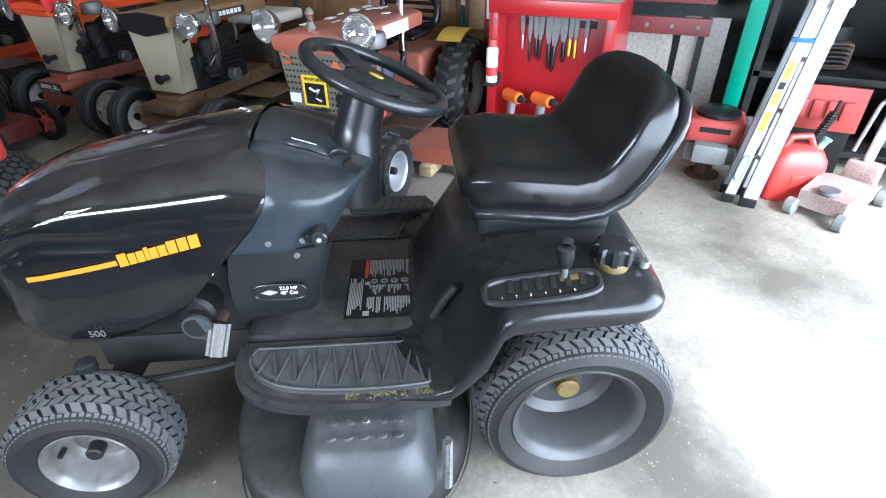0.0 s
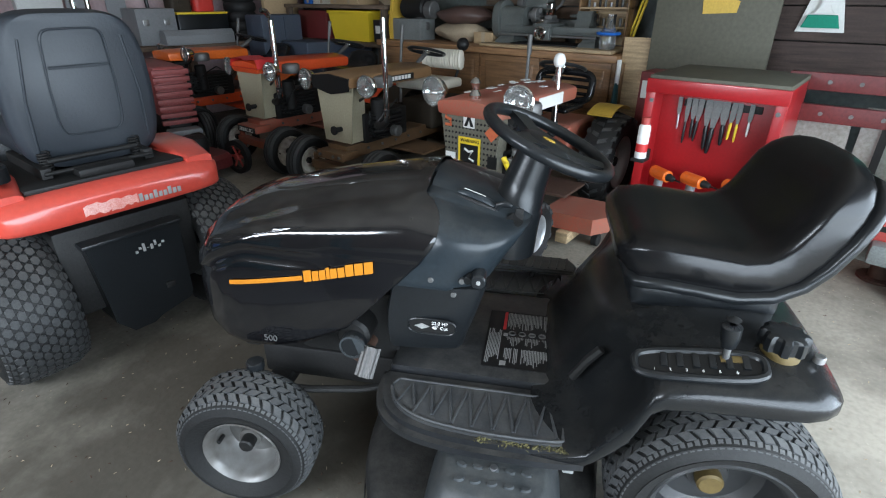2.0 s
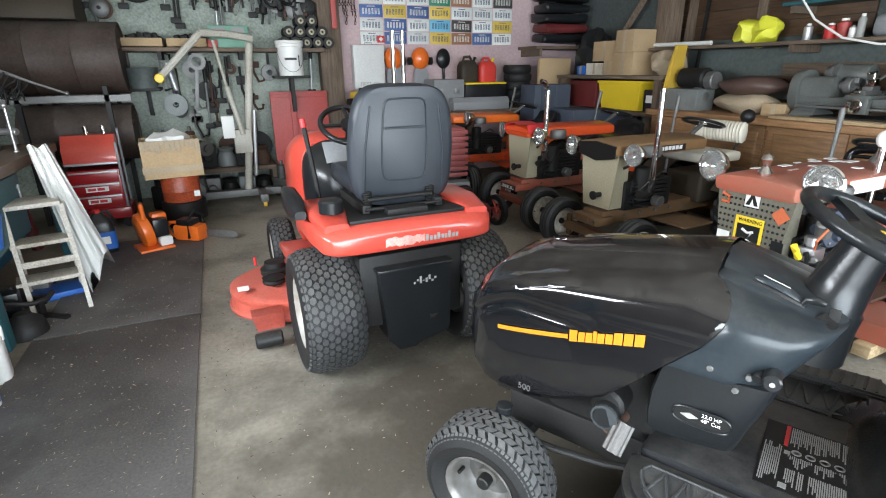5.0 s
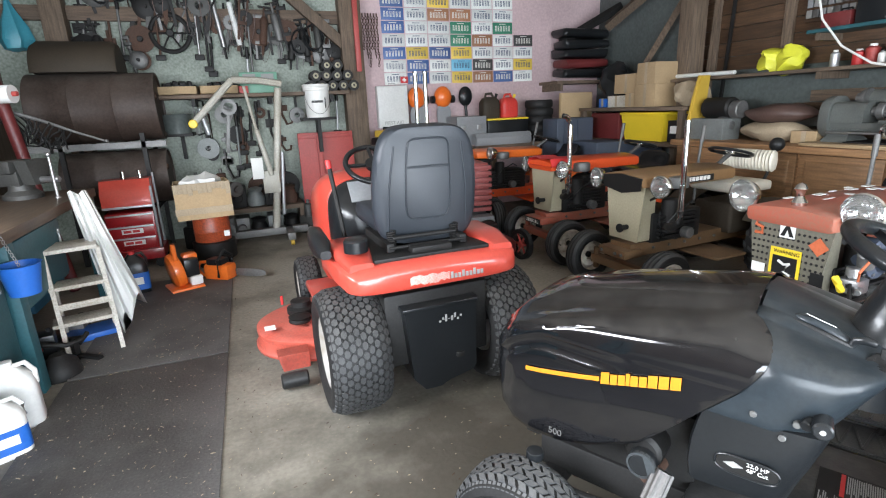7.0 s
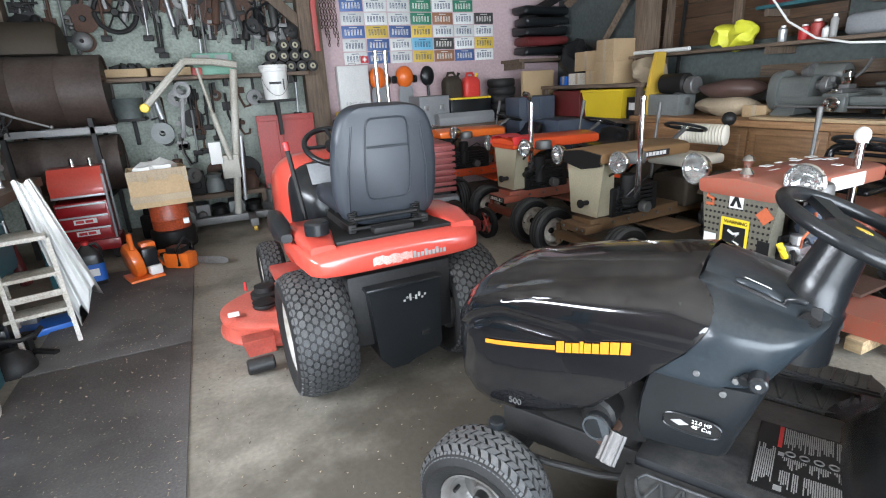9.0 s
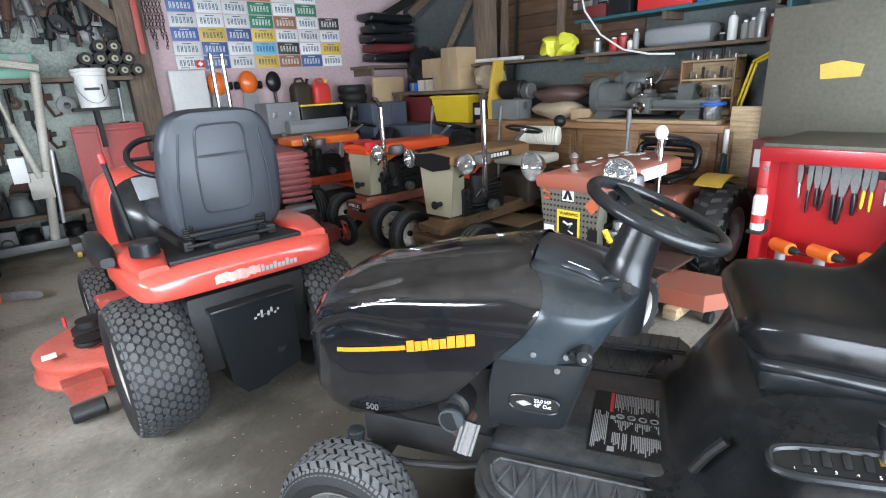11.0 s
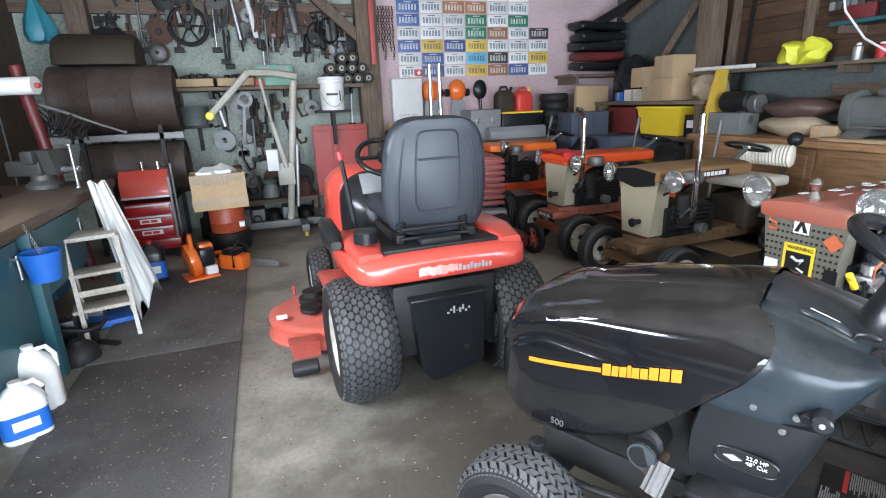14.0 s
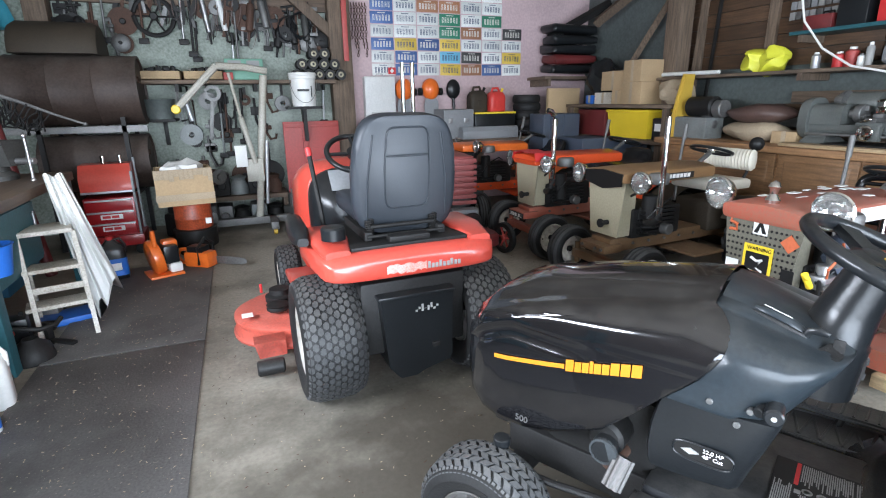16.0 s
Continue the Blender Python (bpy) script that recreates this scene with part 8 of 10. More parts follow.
# red bar and chains at the timber post
rb = thing("steel_bar", pose(1.40, 6.64, 1.86), "red painted steel bar hung along the post", "bar")
part("bar_body", Form().box(-0.030, 0.030, -0.02, 0.02, 0.0, 0.92, 0.006), M["dull_red"], rb)
part("bar_hook", Form().tube([(0, 0, 0.90), (0, 0.02, 0.96), (0, 0.06, 0.97)], 0.008, 6), M["black_iron"], rb)
for k in range(6):
    x, L = 1.52 + 0.035 * k, 0.42 + 0.10 * (k % 3)
    g = Form()
    for i in range(int(L / 0.034)):
        c = Vector((x + 0.006 * math.sin(i), 6.80 - 0.01 * (k % 2), 2.52 - i * 0.034))
        g.tube([c + (Vector((0.012 * math.cos(a), 0, 0.022 * math.sin(a))) if i % 2 else Vector((0, 0.012 * math.cos(a), 0.022 * math.sin(a)))) for a in [q * math.pi / 4 for q in range(8)]], 0.005, 5, True)
    tagged(part("chain", g, M["rust"], None, "rusty chain hung beside the timber post"), category="chain", group="chains on the wall")

# ---- north wall, pink part ----
PLATES = ("w b b w w b w", "b w y w w w w", "b w t t w w g", "b w w g w g b", "w w w g t w k", "b y b y w w w", "w b w c k w y", "w b w y t b w")
PCOL = dict(w=(0.70, 0.72, 0.70), b=(0.06, 0.12, 0.30), y=(0.70, 0.50, 0.08), t=(0.36, 0.17, 0.09), g=(0.03, 0.20, 0.12), c=(0.15, 0.42, 0.58), k=(0.05, 0.05, 0.05))
pmat = {k: mat("plate_" + k, v, 0.4, 0, 0.2, 12, 0.05, rnd=0.18) for k, v in PCOL.items()}
bmat = {k: mat("plate_print_" + k, v, 0.5, 0, 0.1, 10, 0) for k, v in dict(d=(0.04, 0.07, 0.13), l=(0.68, 0.68, 0.62)).items()}
_pf = Form().box(-0.148, 0.148, -0.006, 0.0, -0.072, 0.072, 0.004)
_pme = part("license_plate", _pf, pmat["w"])
plate_mesh = _pme.data
bpy.data.objects.remove(_pme)
_pf = Form()
for k in range(6):
    x = -0.112 + k * 0.040
    _pf.box(x, x + 0.007, -0.0085, -0.006, -0.038, 0.03).box(x + 0.014, x + 0.021, -0.0085, -0.006, -0.038, 0.03).box(x, x + 0.021, -0.0083, -0.006, (0.022, -0.008, -0.038)[k % 3], (0.030, 0.0, -0.030)[k % 3])
_pf.box(-0.05, 0.05, -0.008, -0.006, 0.048, 0.056)
_pme = part("print_bar", _pf, bmat["d"])
bar_mesh = _pme.data
bpy.data.objects.remove(_pme)
rng = random.Random(4)
for r in range(8):
    cols = PLATES[7 - r].split()
    for c in range(7):
        if c == 6 and r > 3:
            continue
        k = cols[c]
        t = thing("license_plate", pose(1.92 + c * 0.31 + rng.uniform(-0.004, 0.004), 6.878, 1.78 + r * 0.155, 0, rng.uniform(-1.2, 1.2), 0), {"w": "white", "b": "dark blue", "y": "yellow", "t": "rusty brown", "g": "green", "c": "pale blue", "k": "black"}[k] + " old license plate on the pink wall", "license plate", "wall of license plates")
        me = plate_mesh.copy()
        me.materials[0] = pmat[k]
        o = new("plate", me)
        o.parent = t
        me = bar_mesh.copy()
        me.materials[0] = bmat["l" if k in "btgk" else "d"]
        o = new("print_bar", me)
        o.parent = t
fa = thing("first_aid_cabinet", pose(1.83, 6.87, 1.17), "white steel first aid cabinet on the wall", "first aid cabinet")
part("cabinet_body", Form().box(-0.20, 0.20, -0.12, 0, 0, 0.52, 0.01), M["white_enamel"], fa)
part("cabinet_door", Form().box(-0.19, 0.19, -0.13, -0.121, 0.01, 0.51, 0.004), M["white_enamel"], fa)
part("handle", Form().tube([(-0.05, -0.10, 0.52), (-0.04, -0.10, 0.55), (0.04, -0.10, 0.55), (0.05, -0.10, 0.52)], 0.005, 6), M["steel"], fa)
lettering("door_words", "FIRST AID", 0.06, pose(0.0, -0.1305, 0.06, 90, 0, 0), M["decal_grey"], fa, 0.0006)
sgn = tagged(part("cross_sign", Form().box(1.96, 2.06, 6.80, 6.805, 1.72, 1.80), M["decal_red"], None, "small red sign with white cross"), category="sign")
part("cross", Form().box(1.985, 2.035, 6.797, 6.80, 1.75, 1.77).box(2.0, 2.02, 6.7965, 6.7995, 1.735, 1.785), M["decal_white"], sgn)
for x, mt, lab in ((2.16, "orange", "orange hard hat hung on the wall"), (2.53, "orange", "orange hard hat with ear muffs on the wall")):
    h = thing("hard_hat", pose(x, 6.80, 1.50), lab, "hard hat", "hats on the wall")
    part("shell", Form().ball((0, 0, 0.03), 0.12, 0.085, 0.14), M[mt], h)
    part("visor", Form().plate(oval(0.10, 0.13, p=3), 0.01, Matrix.Translation((0, -0.02, -0.20)) @ Matrix.Rotation(radians(90), 4, "X")), M["grey_plastic"], h)
    for s in (-1, 1):
        part("ear_muff", Form().rod((s * 0.12, 0, 0.0), (s * 0.165, 0, 0.0), 0.05), M["black_plastic"], h)
bc = thing("baseball_cap", pose(2.87, 6.83, 1.53), "black round cap hung on the wall", "cap", "hats on the wall")
part("crown", Form().ball((0, 0, 0.0), 0.10, 0.05, 0.13), M["black_plastic"], bc)
part("tail", Form().rod((0, 0, -0.10), (0.01, 0, -0.28), 0.02), M["black_plastic"], bc)
# cabinet and cans under the plates
def gas_can(m, mt, label, spout="yellow", s=1.0):
    t = thing("fuel_can", m, label, "fuel can")
    part("can_body", Form().loft([[(x, y, z) for x, y in oval(0.125 * q * s, 0.085 * q * s, n=32, p=4.5)] for q, z in ((0.94, 0), (1, 0.02), (1, 0.17 * s), (0.97, 0.2 * s), (0.75, 0.245 * s), (0.4, 0.262 * s))]), M[mt], t, "", 50)
    part("can_recess", Form().box(-0.035 * s, 0.03 * s, -0.089 * s, -0.08 * s, 0.06 * s, 0.14 * s, 0.006), M[mt], t)
    part("can_handle", Form().tube([(-0.07 * s, 0, 0.24 * s), (-0.05 * s, 0, 0.30 * s), (0.03 * s, 0, 0.305 * s), (0.06 * s, 0, 0.25 * s)], 0.016 * s, 8), M[mt], t)
    part("spout", Form().rod((0.08 * s, 0, 0.235 * s), (0.105 * s, 0, 0.285 * s), 0.017 * s).rod((0.105 * s, 0, 0.285 * s), (0.110 * s, 0, 0.297 * s), 0.021 * s), M[spout], t)
    return t
gas_can(pose(3.40, 6.6, 1.23, 0, 0, 5), "red_plastic", "red fuel can with yellow spout on a black box")
gas_can(pose(3.12, 6.6, 1.23, 0, 0, 5), "olive", "old grey-brown fuel can on a black box", "black_iron", 1.05)
bb = thing("black_crate", pose(0, 0, 0), "black plastic crate with yellow rim", "crate")
part("crate_body", Form().box(3.0, 3.6, 6.40, 6.80, 0.9, 1.21, 0.01), M["black_plastic"], bb)
part("crate_rim", Form().box(3.0, 3.6, 6.39, 6.81, 1.205, 1.228, 0.005), M["yellow"], bb)
gx = thing("steel_cabinet", pose(0, 0, 0), "grey steel cabinet with two latches", "cabinet")
part("cabinet_body", Form().box(2.56, 2.98, 6.40, 6.80, 0.9, 1.27, 0.01), M["grey_plastic"], gx)
for x in (2.62, 2.84):
    part("latch", Form().box(x, x + 0.06, 6.39, 6.40, 1.10, 1.16, 0.004), M["steel"], gx)
tb = thing("wall_bench", pose(0, 0, 0), "dark timber bench along the pink wall", "bench")
part("bench_top", Form().box(1.6, 4.9, 6.25, 6.86, 0.85, 0.90, 0.005), M["timber_x"], tb)
for x in (1.65, 3.0, 4.2):
    part("bench_leg", Form().box(x, x + 0.08, 6.3, 6.38, 0, 0.85), M["timber"], tb)
tbx = thing("long_toolbox", pose(0, 0, 0), "long grey steel toolbox on the wall bench", "toolbox")
part("box_body", Form().box(2.75, 3.55, 6.22, 6.38, 0.90, 1.0, 0.01), M["grey_plastic"], tbx)
part("box_lid", Form().loft([[(x, y, z) for y, z in ((6.22, 1.0), (6.38, 1.0), (6.34, 1.05), (6.26, 1.05))] for x in (2.75, 3.55)]), M["grey_plastic"], tbx)
gr_ = thing("chain_saw", pose(1.62, 6.5, 0.90, 0, 0, 30), "yellow and black chain saw on the wall bench", "chain saw")
part("saw_body", Form().box(-0.16, 0.16, -0.09, 0.09, 0.0, 0.18, 0.04), M["black_plastic"], gr_)
part("saw_top", Form().box(-0.10, 0.10, -0.08, 0.08, 0.16, 0.26, 0.03), M["yellow_paint"], gr_)
part("saw_handle", Form().tube([(0.08, -0.1, 0.1), (0.10, -0.11, 0.28), (0.10, 0.1, 0.28), (0.08, 0.1, 0.1)], 0.014, 8), M["black_plastic"], gr_)
for k in range(5):
    tagged(part("tyre", Form().lathe([(0.09, -0.05), (0.17, -0.055), (0.19, -0.03), (0.19, 0.03), (0.17, 0.055), (0.09, 0.05)], Matrix.Translation((3.85 + 0.01 * (k % 2), 6.55, 0.955 + k * 0.108)), 32, True), M["rubber"], None, "small black tyre in a stack"), category="tyre", group="stacked tyres")
tagged(part("cardboard_sheet", Form().box(4.05, 4.55, 6.30, 6.36, 0.901, 1.52, 0.006), M["card"], None, "tan cardboard carton standing on the bench"), category="box")
part_b = thing("blue_panel", pose(0, 0, 0), "blue-grey plastic bin beside the bench", "bin")
part("bin_body", Form().box(3.7, 4.25, 5.85, 6.2, 0.45, 1.20, 0.02).box(3.9, 4.9, 5.3, 5.8, 0.5, 0.92, 0.02), M["blue_grey"], part_b)
part("bin_feet", Form().box(3.75, 4.2, 5.9, 6.15, 0, 0.45).box(3.95, 4.85, 5.35, 5.75, 0, 0.5), M["black_iron"], part_b)
part("bin_rib", Form().box(3.80, 3.84, 5.835, 5.85, 0.5, 1.18).box(4.0, 4.04, 5.835, 5.85, 0.5, 1.18), M["blue_grey"], part_b)
for k in range(5):   # stacked cushions hung high
    f = Form().box(4.18 + 0.03 * (k % 2), 4.92, 6.45, 6.80, 1.72 + k * 0.13, 1.835 + k * 0.13, 0.05).crumple(0.03, 6, k)
    tagged(part("seat_cushion", f, M["black_plastic" if k != 1 else "dark_red"], None, "dusty dark seat cushion in a stack", 60), category="cushion", group="stacked cushions")
tagged(part("cushion_shelf", Form().box(4.05, 5.05, 6.4, 6.88, 1.64, 1.68).box(4.1, 4.14, 6.4, 6.88, 1.55, 1.64), M["timber_x"], None, "short high shelf under the cushions"), category="shelf")
# timber braces in the corner
for a, b, r, mt in (((4.75, 6.3, 2.35), (4.95, 5.2, 2.9), 0.07, "timber"), ((4.9, 5.9, 1.6), (4.9, 4.95, 2.7), 0.05, "timber"), ((4.3, 6.75, 2.2), (4.9, 6.2, 2.6), 0.06, "black_iron"), ((4.95, 4.75, 1.35), (5.0, 4.7, 2.9), 0.04, "timber"), ((4.95, 4.55, 1.35), (5.0, 4.5, 2.9), 0.02, "black_iron")):
    tagged(part("leaning_beam", Form().rod(a, b, r, None, 4), M[mt], None, "old beam leaning in the corner", 20), category="beam", group="corner beams")

# ---- east wall: low shelf, oak bench, lathe, high shelves ----
ls = thing("storage_shelf", pose(0, 0, 0), "dark shelf stacked with boxes", "shelf")
part("shelf_board", Form().box(4.30, 5.04, 4.42, 6.25, 1.27, 1.31, 0.005), M["timber_y"], ls)
for y in (4.45, 6.18):
    part("shelf_leg", Form().box(4.32, 4.38, y, y + 0.06, 0, 1.27), M["timber"], ls)
    part("shelf_leg", Form().box(4.96, 5.02, y, y + 0.06, 0, 1.27), M["timber"], ls)
part("lower_board", Form().box(4.30, 5.04, 4.42, 6.25, 0.88, 0.92, 0.005), M["timber_y"], ls)
def carton(x0, x1, y0, y1, z0, z1, mt="card", lab="brown cardboard carton on the shelf"):
    t = thing("cardboard_box", pose(0, 0, 0), lab, "box", "boxes on the shelf")
    part("carton_body", Form().box(x0, x1, y0, y1, z0, z1, 0.004), M[mt], t)
    part("flap_seam", Form().box(x0 - 0.002, x1, (y0 + y1) / 2 - 0.02, (y0 + y1) / 2 + 0.02, z0 + 0.01, z1 + 0.002), M["foam"], t)
carton(4.42, 4.85, 5.48, 5.80, 1.311, 1.45, "white_paint", "pale box with green print on the shelf")
carton(4.42, 4.80, 5.30, 5.47, 1.311, 1.47)
carton(4.40, 4.85, 4.95, 5.28, 1.311, 1.56)
carton(4.40, 4.85, 4.97, 5.26, 1.561, 1.80)
carton(4.45, 4.85, 5.30, 5.72, 1.471, 1.70)
carton(4.42, 4.60, 5.84, 5.98, 1.311, 1.42, "blue", "small blue and white box on the shelf")
f = Form().ball((4.6, 4.62, 1.43), 0.18, 0.18, 0.13, None, 24).crumple(0.09, 7, 2)
tagged(part("rag", f, M["foam"], None, "heap of pale rags on the shelf", 30), category="rags")
f = Form().ball((4.7, 5.95, 1.58), 0.2, 0.25, 0.28, None, 24).crumple(0.10, 6, 5)
tagged(part("hose_coil", f, M["black_plastic"], None, "dark coiled hose on the shelf", 30), category="bundle")
yb = thing("storage_bin", pose(0, 0, 0), "bright yellow plastic storage bin", "bin")
part("bin_body", Form().loft([[(x, y, z) for x, y in ((4.40 + d, 4.80 + d), (4.85 - d, 4.80 + d), (4.85 - d, 5.50 - d), (4.40 + d, 5.50 - d))] for d, z in ((0.04, 0.921), (0.0, 1.22))]), M["yellow"], yb)
part("bin_lid", Form().box(4.385, 4.865, 4.785, 5.515, 1.215, 1.25, 0.01), M["yellow"], yb)
bbx = tagged(part("battery", Form().box(4.42, 4.62, 4.52, 4.74, 0.921, 1.16, 0.01), M["black_plastic"], None, "black battery with a white label on the shelf"), category="battery")
part("battery_label", Form().box(4.415, 4.42, 4.56, 4.70, 1.02, 1.10), M["decal_white"], bbx)
tagged(part("dark_box", Form().box(4.40, 4.85, 5.55, 6.1, 0.921, 1.24, 0.01), M["dark_red"], None, "dark brown box under the shelf"), category="box")
mo = thing("electric_motor", pose(4.45, 4.28, 0.99, 0, 0, 0), "old electric motor with yellow belt guard", "motor")
part("belt_guard", Form().plate([(-0.14, -0.02), (0.12, -0.02), (0.14, 0.16), (0.08, 0.40), (0.10, 0.62), (-0.04, 0.62), (-0.10, 0.40), (-0.15, 0.15)], 0.05, Matrix.Translation((0.0, 0.10, 0)) @ Matrix.Rotation(radians(90), 4, "X"), 0.012), M["yellow_paint"], mo)
part("guard_hole", Form().rod((0, 0.04, 0.12), (0, 0.055, 0.12), 0.085), M["black_iron"], mo)
part("motor_body", Form().rod((0, -0.02, 0.30), (0, -0.34, 0.30), 0.10), M["black_iron"], mo)
part("motor_base", Form().box(-0.12, 0.12, -0.34, 0.12, -0.01, 0.20, 0.02), M["grey_iron"], mo)
part("fan", Form().rod((0, -0.34, 0.28), (0, -0.44, 0.28), 0.085).ball((0.0, -0.25, 0.13), 0.1), M["dull_steel"], mo)

ok = thing("oak_counter", pose(0, 0, 0), "long reused oak cabinet bench with raised panels", "workbench")
part("counter_body", Form().box(4.24, 5.0, 1.76, 4.40, 0.10, 0.93, 0.006), M["oak"], ok)
part("counter_top", Form().box(4.16, 5.03, 1.74, 4.42, 0.93, 0.985, 0.008), M["oak"], ok, "worn wooden counter top")
for k in range(4):
    y0 = 1.80 + k * 0.65
    p_ = part("panel_frame", Form().box(4.215, 4.24, y0, y0 + 0.62, 0.50, 0.92, 0.006), M["oak"], ok, "oak drawer panel")
    part("raised_panel", Form().loft([[(x, y0 + 0.31 + w * (0.31 - d), 0.71 + h * (0.21 - d)) for w, h in ((-1, -1), (1, -1), (1, 1), (-1, 1))] for x, d in ((4.216, 0.05), (4.206, 0.062), (4.200, 0.085))]), M["oak"], p_)
    p_ = part("door_frame", Form().box(4.215, 4.24, y0, y0 + 0.62, 0.12, 0.48, 0.006), M["oak"], ok)
    part("raised_panel", Form().loft([[(x, y0 + 0.31 + w * (0.31 - d), 0.30 + h * (0.18 - d)) for w, h in ((-1, -1), (1, -1), (1, 1), (-1, 1))] for x, d in ((4.216, 0.05), (4.206, 0.062), (4.200, 0.085))]), M["oak"], p_)
part("end_post", Form().box(4.20, 4.28, 1.70, 1.76, 0, 0.93, 0.004), M["oak_z"], ok)
part("toe_kick", Form().box(4.30, 5.0, 1.80, 4.38, 0, 0.10), M["timber_y"], ok)
tagged(part("bench_slab", Form().box(4.22, 4.75, 1.82, 3.10, 0.986, 1.012, 0.004), M["pine"], None, "pale board under the lathe"), category="board")
la = thing("metal_lathe", pose(4.50, 2.55, 1.012), "small grey metal lathe with chrome handles", "lathe")
part("lathe_bed", Form().box(-0.09, -0.045, -0.55, 0.50, 0.10, 0.15, 0.006).box(0.045, 0.09, -0.55, 0.50, 0.10, 0.15, 0.006).box(-0.07, 0.07, -0.55, 0.50, 0.085, 0.105, 0.004), M["lathe_grey"], la, "twin bed ways")
for y0, y1 in ((0.30, 0.46), (-0.50, -0.38)):
    part("bed_foot", Form().loft([[(x, y, z) for x, y in ((-w, y0 - d), (w, y0 - d), (w, y1 + d), (-w, y1 + d))] for w, d, z in ((0.13, 0.02, 0.0), (0.125, 0.015, 0.02), (0.085, 0.0, 0.05), (0.085, 0.0, 0.09))]), M["lathe_grey"], la)
part("headstock", Form().loft([[(x, y, z) for x, y in ((-w, 0.20), (w, 0.20), (w, 0.44), (-w, 0.44))] for w, z in ((0.11, 0.15), (0.11, 0.24), (0.095, 0.285), (0.06, 0.305))]), M["lathe_grey"], la, "", 50)
part("spindle", Form().rod((0, 0.20, 0.235), (0, 0.155, 0.235), 0.036).rod((0, 0.155, 0.235), (0, 0.10, 0.235), 0.068), M["dull_steel"], la, "worn steel chuck")
for a in (0, 120, 240):
    part("chuck_jaw", Form().box(-0.012, 0.012, 0.075, 0.11, 0.02, 0.058, 0.003, Matrix.Translation((0, 0, 0.235)) @ Matrix.Rotation(radians(a), 4, "Y")), M["dull_steel"], la)
part("gear_cover", Form().loft([[(x, y, z) for x, z in oval(0.135 * q, 0.165 * q, n=28, p=2.6, cy=0.19)] for q, y in ((1.0, 0.445), (1.0, 0.50), (0.93, 0.525), (0.5, 0.532))]), M["lathe_grey"], la, "round-topped gear cover", 50)
part("step_pulley", Form().lathe([(0.075, 0.0), (0.075, 0.025), (0.058, 0.027), (0.058, 0.052), (0.042, 0.054), (0.042, 0.08)], Matrix.Translation((0.10, 0.30, 0.33)) @ AX_Y, 26), M["dull_steel"], la)
part("motor", Form().lathe([(0.02, -0.16), (0.075, -0.155), (0.085, -0.14), (0.085, 0.10), (0.078, 0.12), (0.03, 0.13)], Matrix.Translation((0.17, 0.24, 0.31)) @ AX_Y, 28), M["lathe_grey"], la)
part("belt_arm", Form().tube([(0.10, 0.10, 0.16), (0.13, 0.04, 0.26), (0.13, -0.04, 0.33), (0.10, -0.10, 0.42)], 0.012, 8), M["dull_steel"], la)
part("carriage", Form().box(-0.15, 0.11, -0.11, 0.07, 0.15, 0.175, 0.006).box(-0.155, -0.10, -0.10, 0.05, 0.04, 0.155, 0.012), M["lathe_grey"], la, "carriage with apron")
part("cross_slide", Form().box(-0.13, 0.08, -0.055, 0.025, 0.175, 0.205, 0.005).box(-0.05, 0.05, -0.05, 0.02, 0.205, 0.235, 0.005), M["dull_steel"], la)
part("tool_post", Form().box(-0.03, 0.03, -0.045, 0.015, 0.235, 0.29, 0.006).rod((-0.0, -0.015, 0.29), (0.0, -0.015, 0.33), 0.012).rod((-0.08, -0.015, 0.325), (0.02, -0.015, 0.335), 0.009), M["chrome"], la, "chrome tool post and lever")
part("hand_wheel", Form().lathe([(0.042, -0.008), (0.056, -0.004), (0.056, 0.006), (0.042, 0.010), (0.012, 0.012), (0.012, -0.010)], Matrix.Translation((-0.175, -0.02, 0.10)) @ AX_X, 26, True), M["chrome"], la)
part("slide_crank", Form().rod((-0.13, -0.015, 0.19), (-0.18, -0.015, 0.19), 0.008).rod((-0.18, -0.05, 0.20), (-0.18, 0.02, 0.18), 0.007).ball((-0.195, -0.05, 0.20), 0.013), M["chrome"], la)
part("tailstock", Form().loft([[(x, y, z) for x, y in ((-w, -0.42), (w, -0.42), (w, -0.29), (-w, -0.29))] for w, z in ((0.08, 0.15), (0.06, 0.18), (0.045, 0.21), (0.05, 0.25), (0.03, 0.275))]).rod((0, -0.29, 0.235), (0, -0.20, 0.235), 0.020, 0.010), M["lathe_grey"], la, "", 50)
part("tail_wheel", Form().lathe([(0.035, -0.008), (0.048, 0.0), (0.035, 0.008), (0.01, 0.010), (0.01, -0.010)], Matrix.Translation((0, -0.45, 0.235)) @ AX_Y, 22, True), M["chrome"], la)
part("lead_screw", Form().rod((-0.115, -0.52, 0.075), (-0.115, 0.45, 0.075), 0.010), M["steel"], la)
part("chip_tray", Form().box(-0.17, 0.17, -0.36, 0.28, 0.0, 0.012, 0.003), M["black_iron"], la)
rk = thing("tool_rack", pose(4.72, 2.12, 1.012), "wooden rack of lathe bits", "rack")
part("rack_back", Form().box(0.10, 0.12, -0.22, 0.22, 0.0, 0.48, 0.003), M["pine"], rk)
for s in (-0.22, 0.21):
    part("rack_side", Form().box(-0.08, 0.12, s, s + 0.015, 0.0, 0.46, 0.003), M["oak_z"], rk)
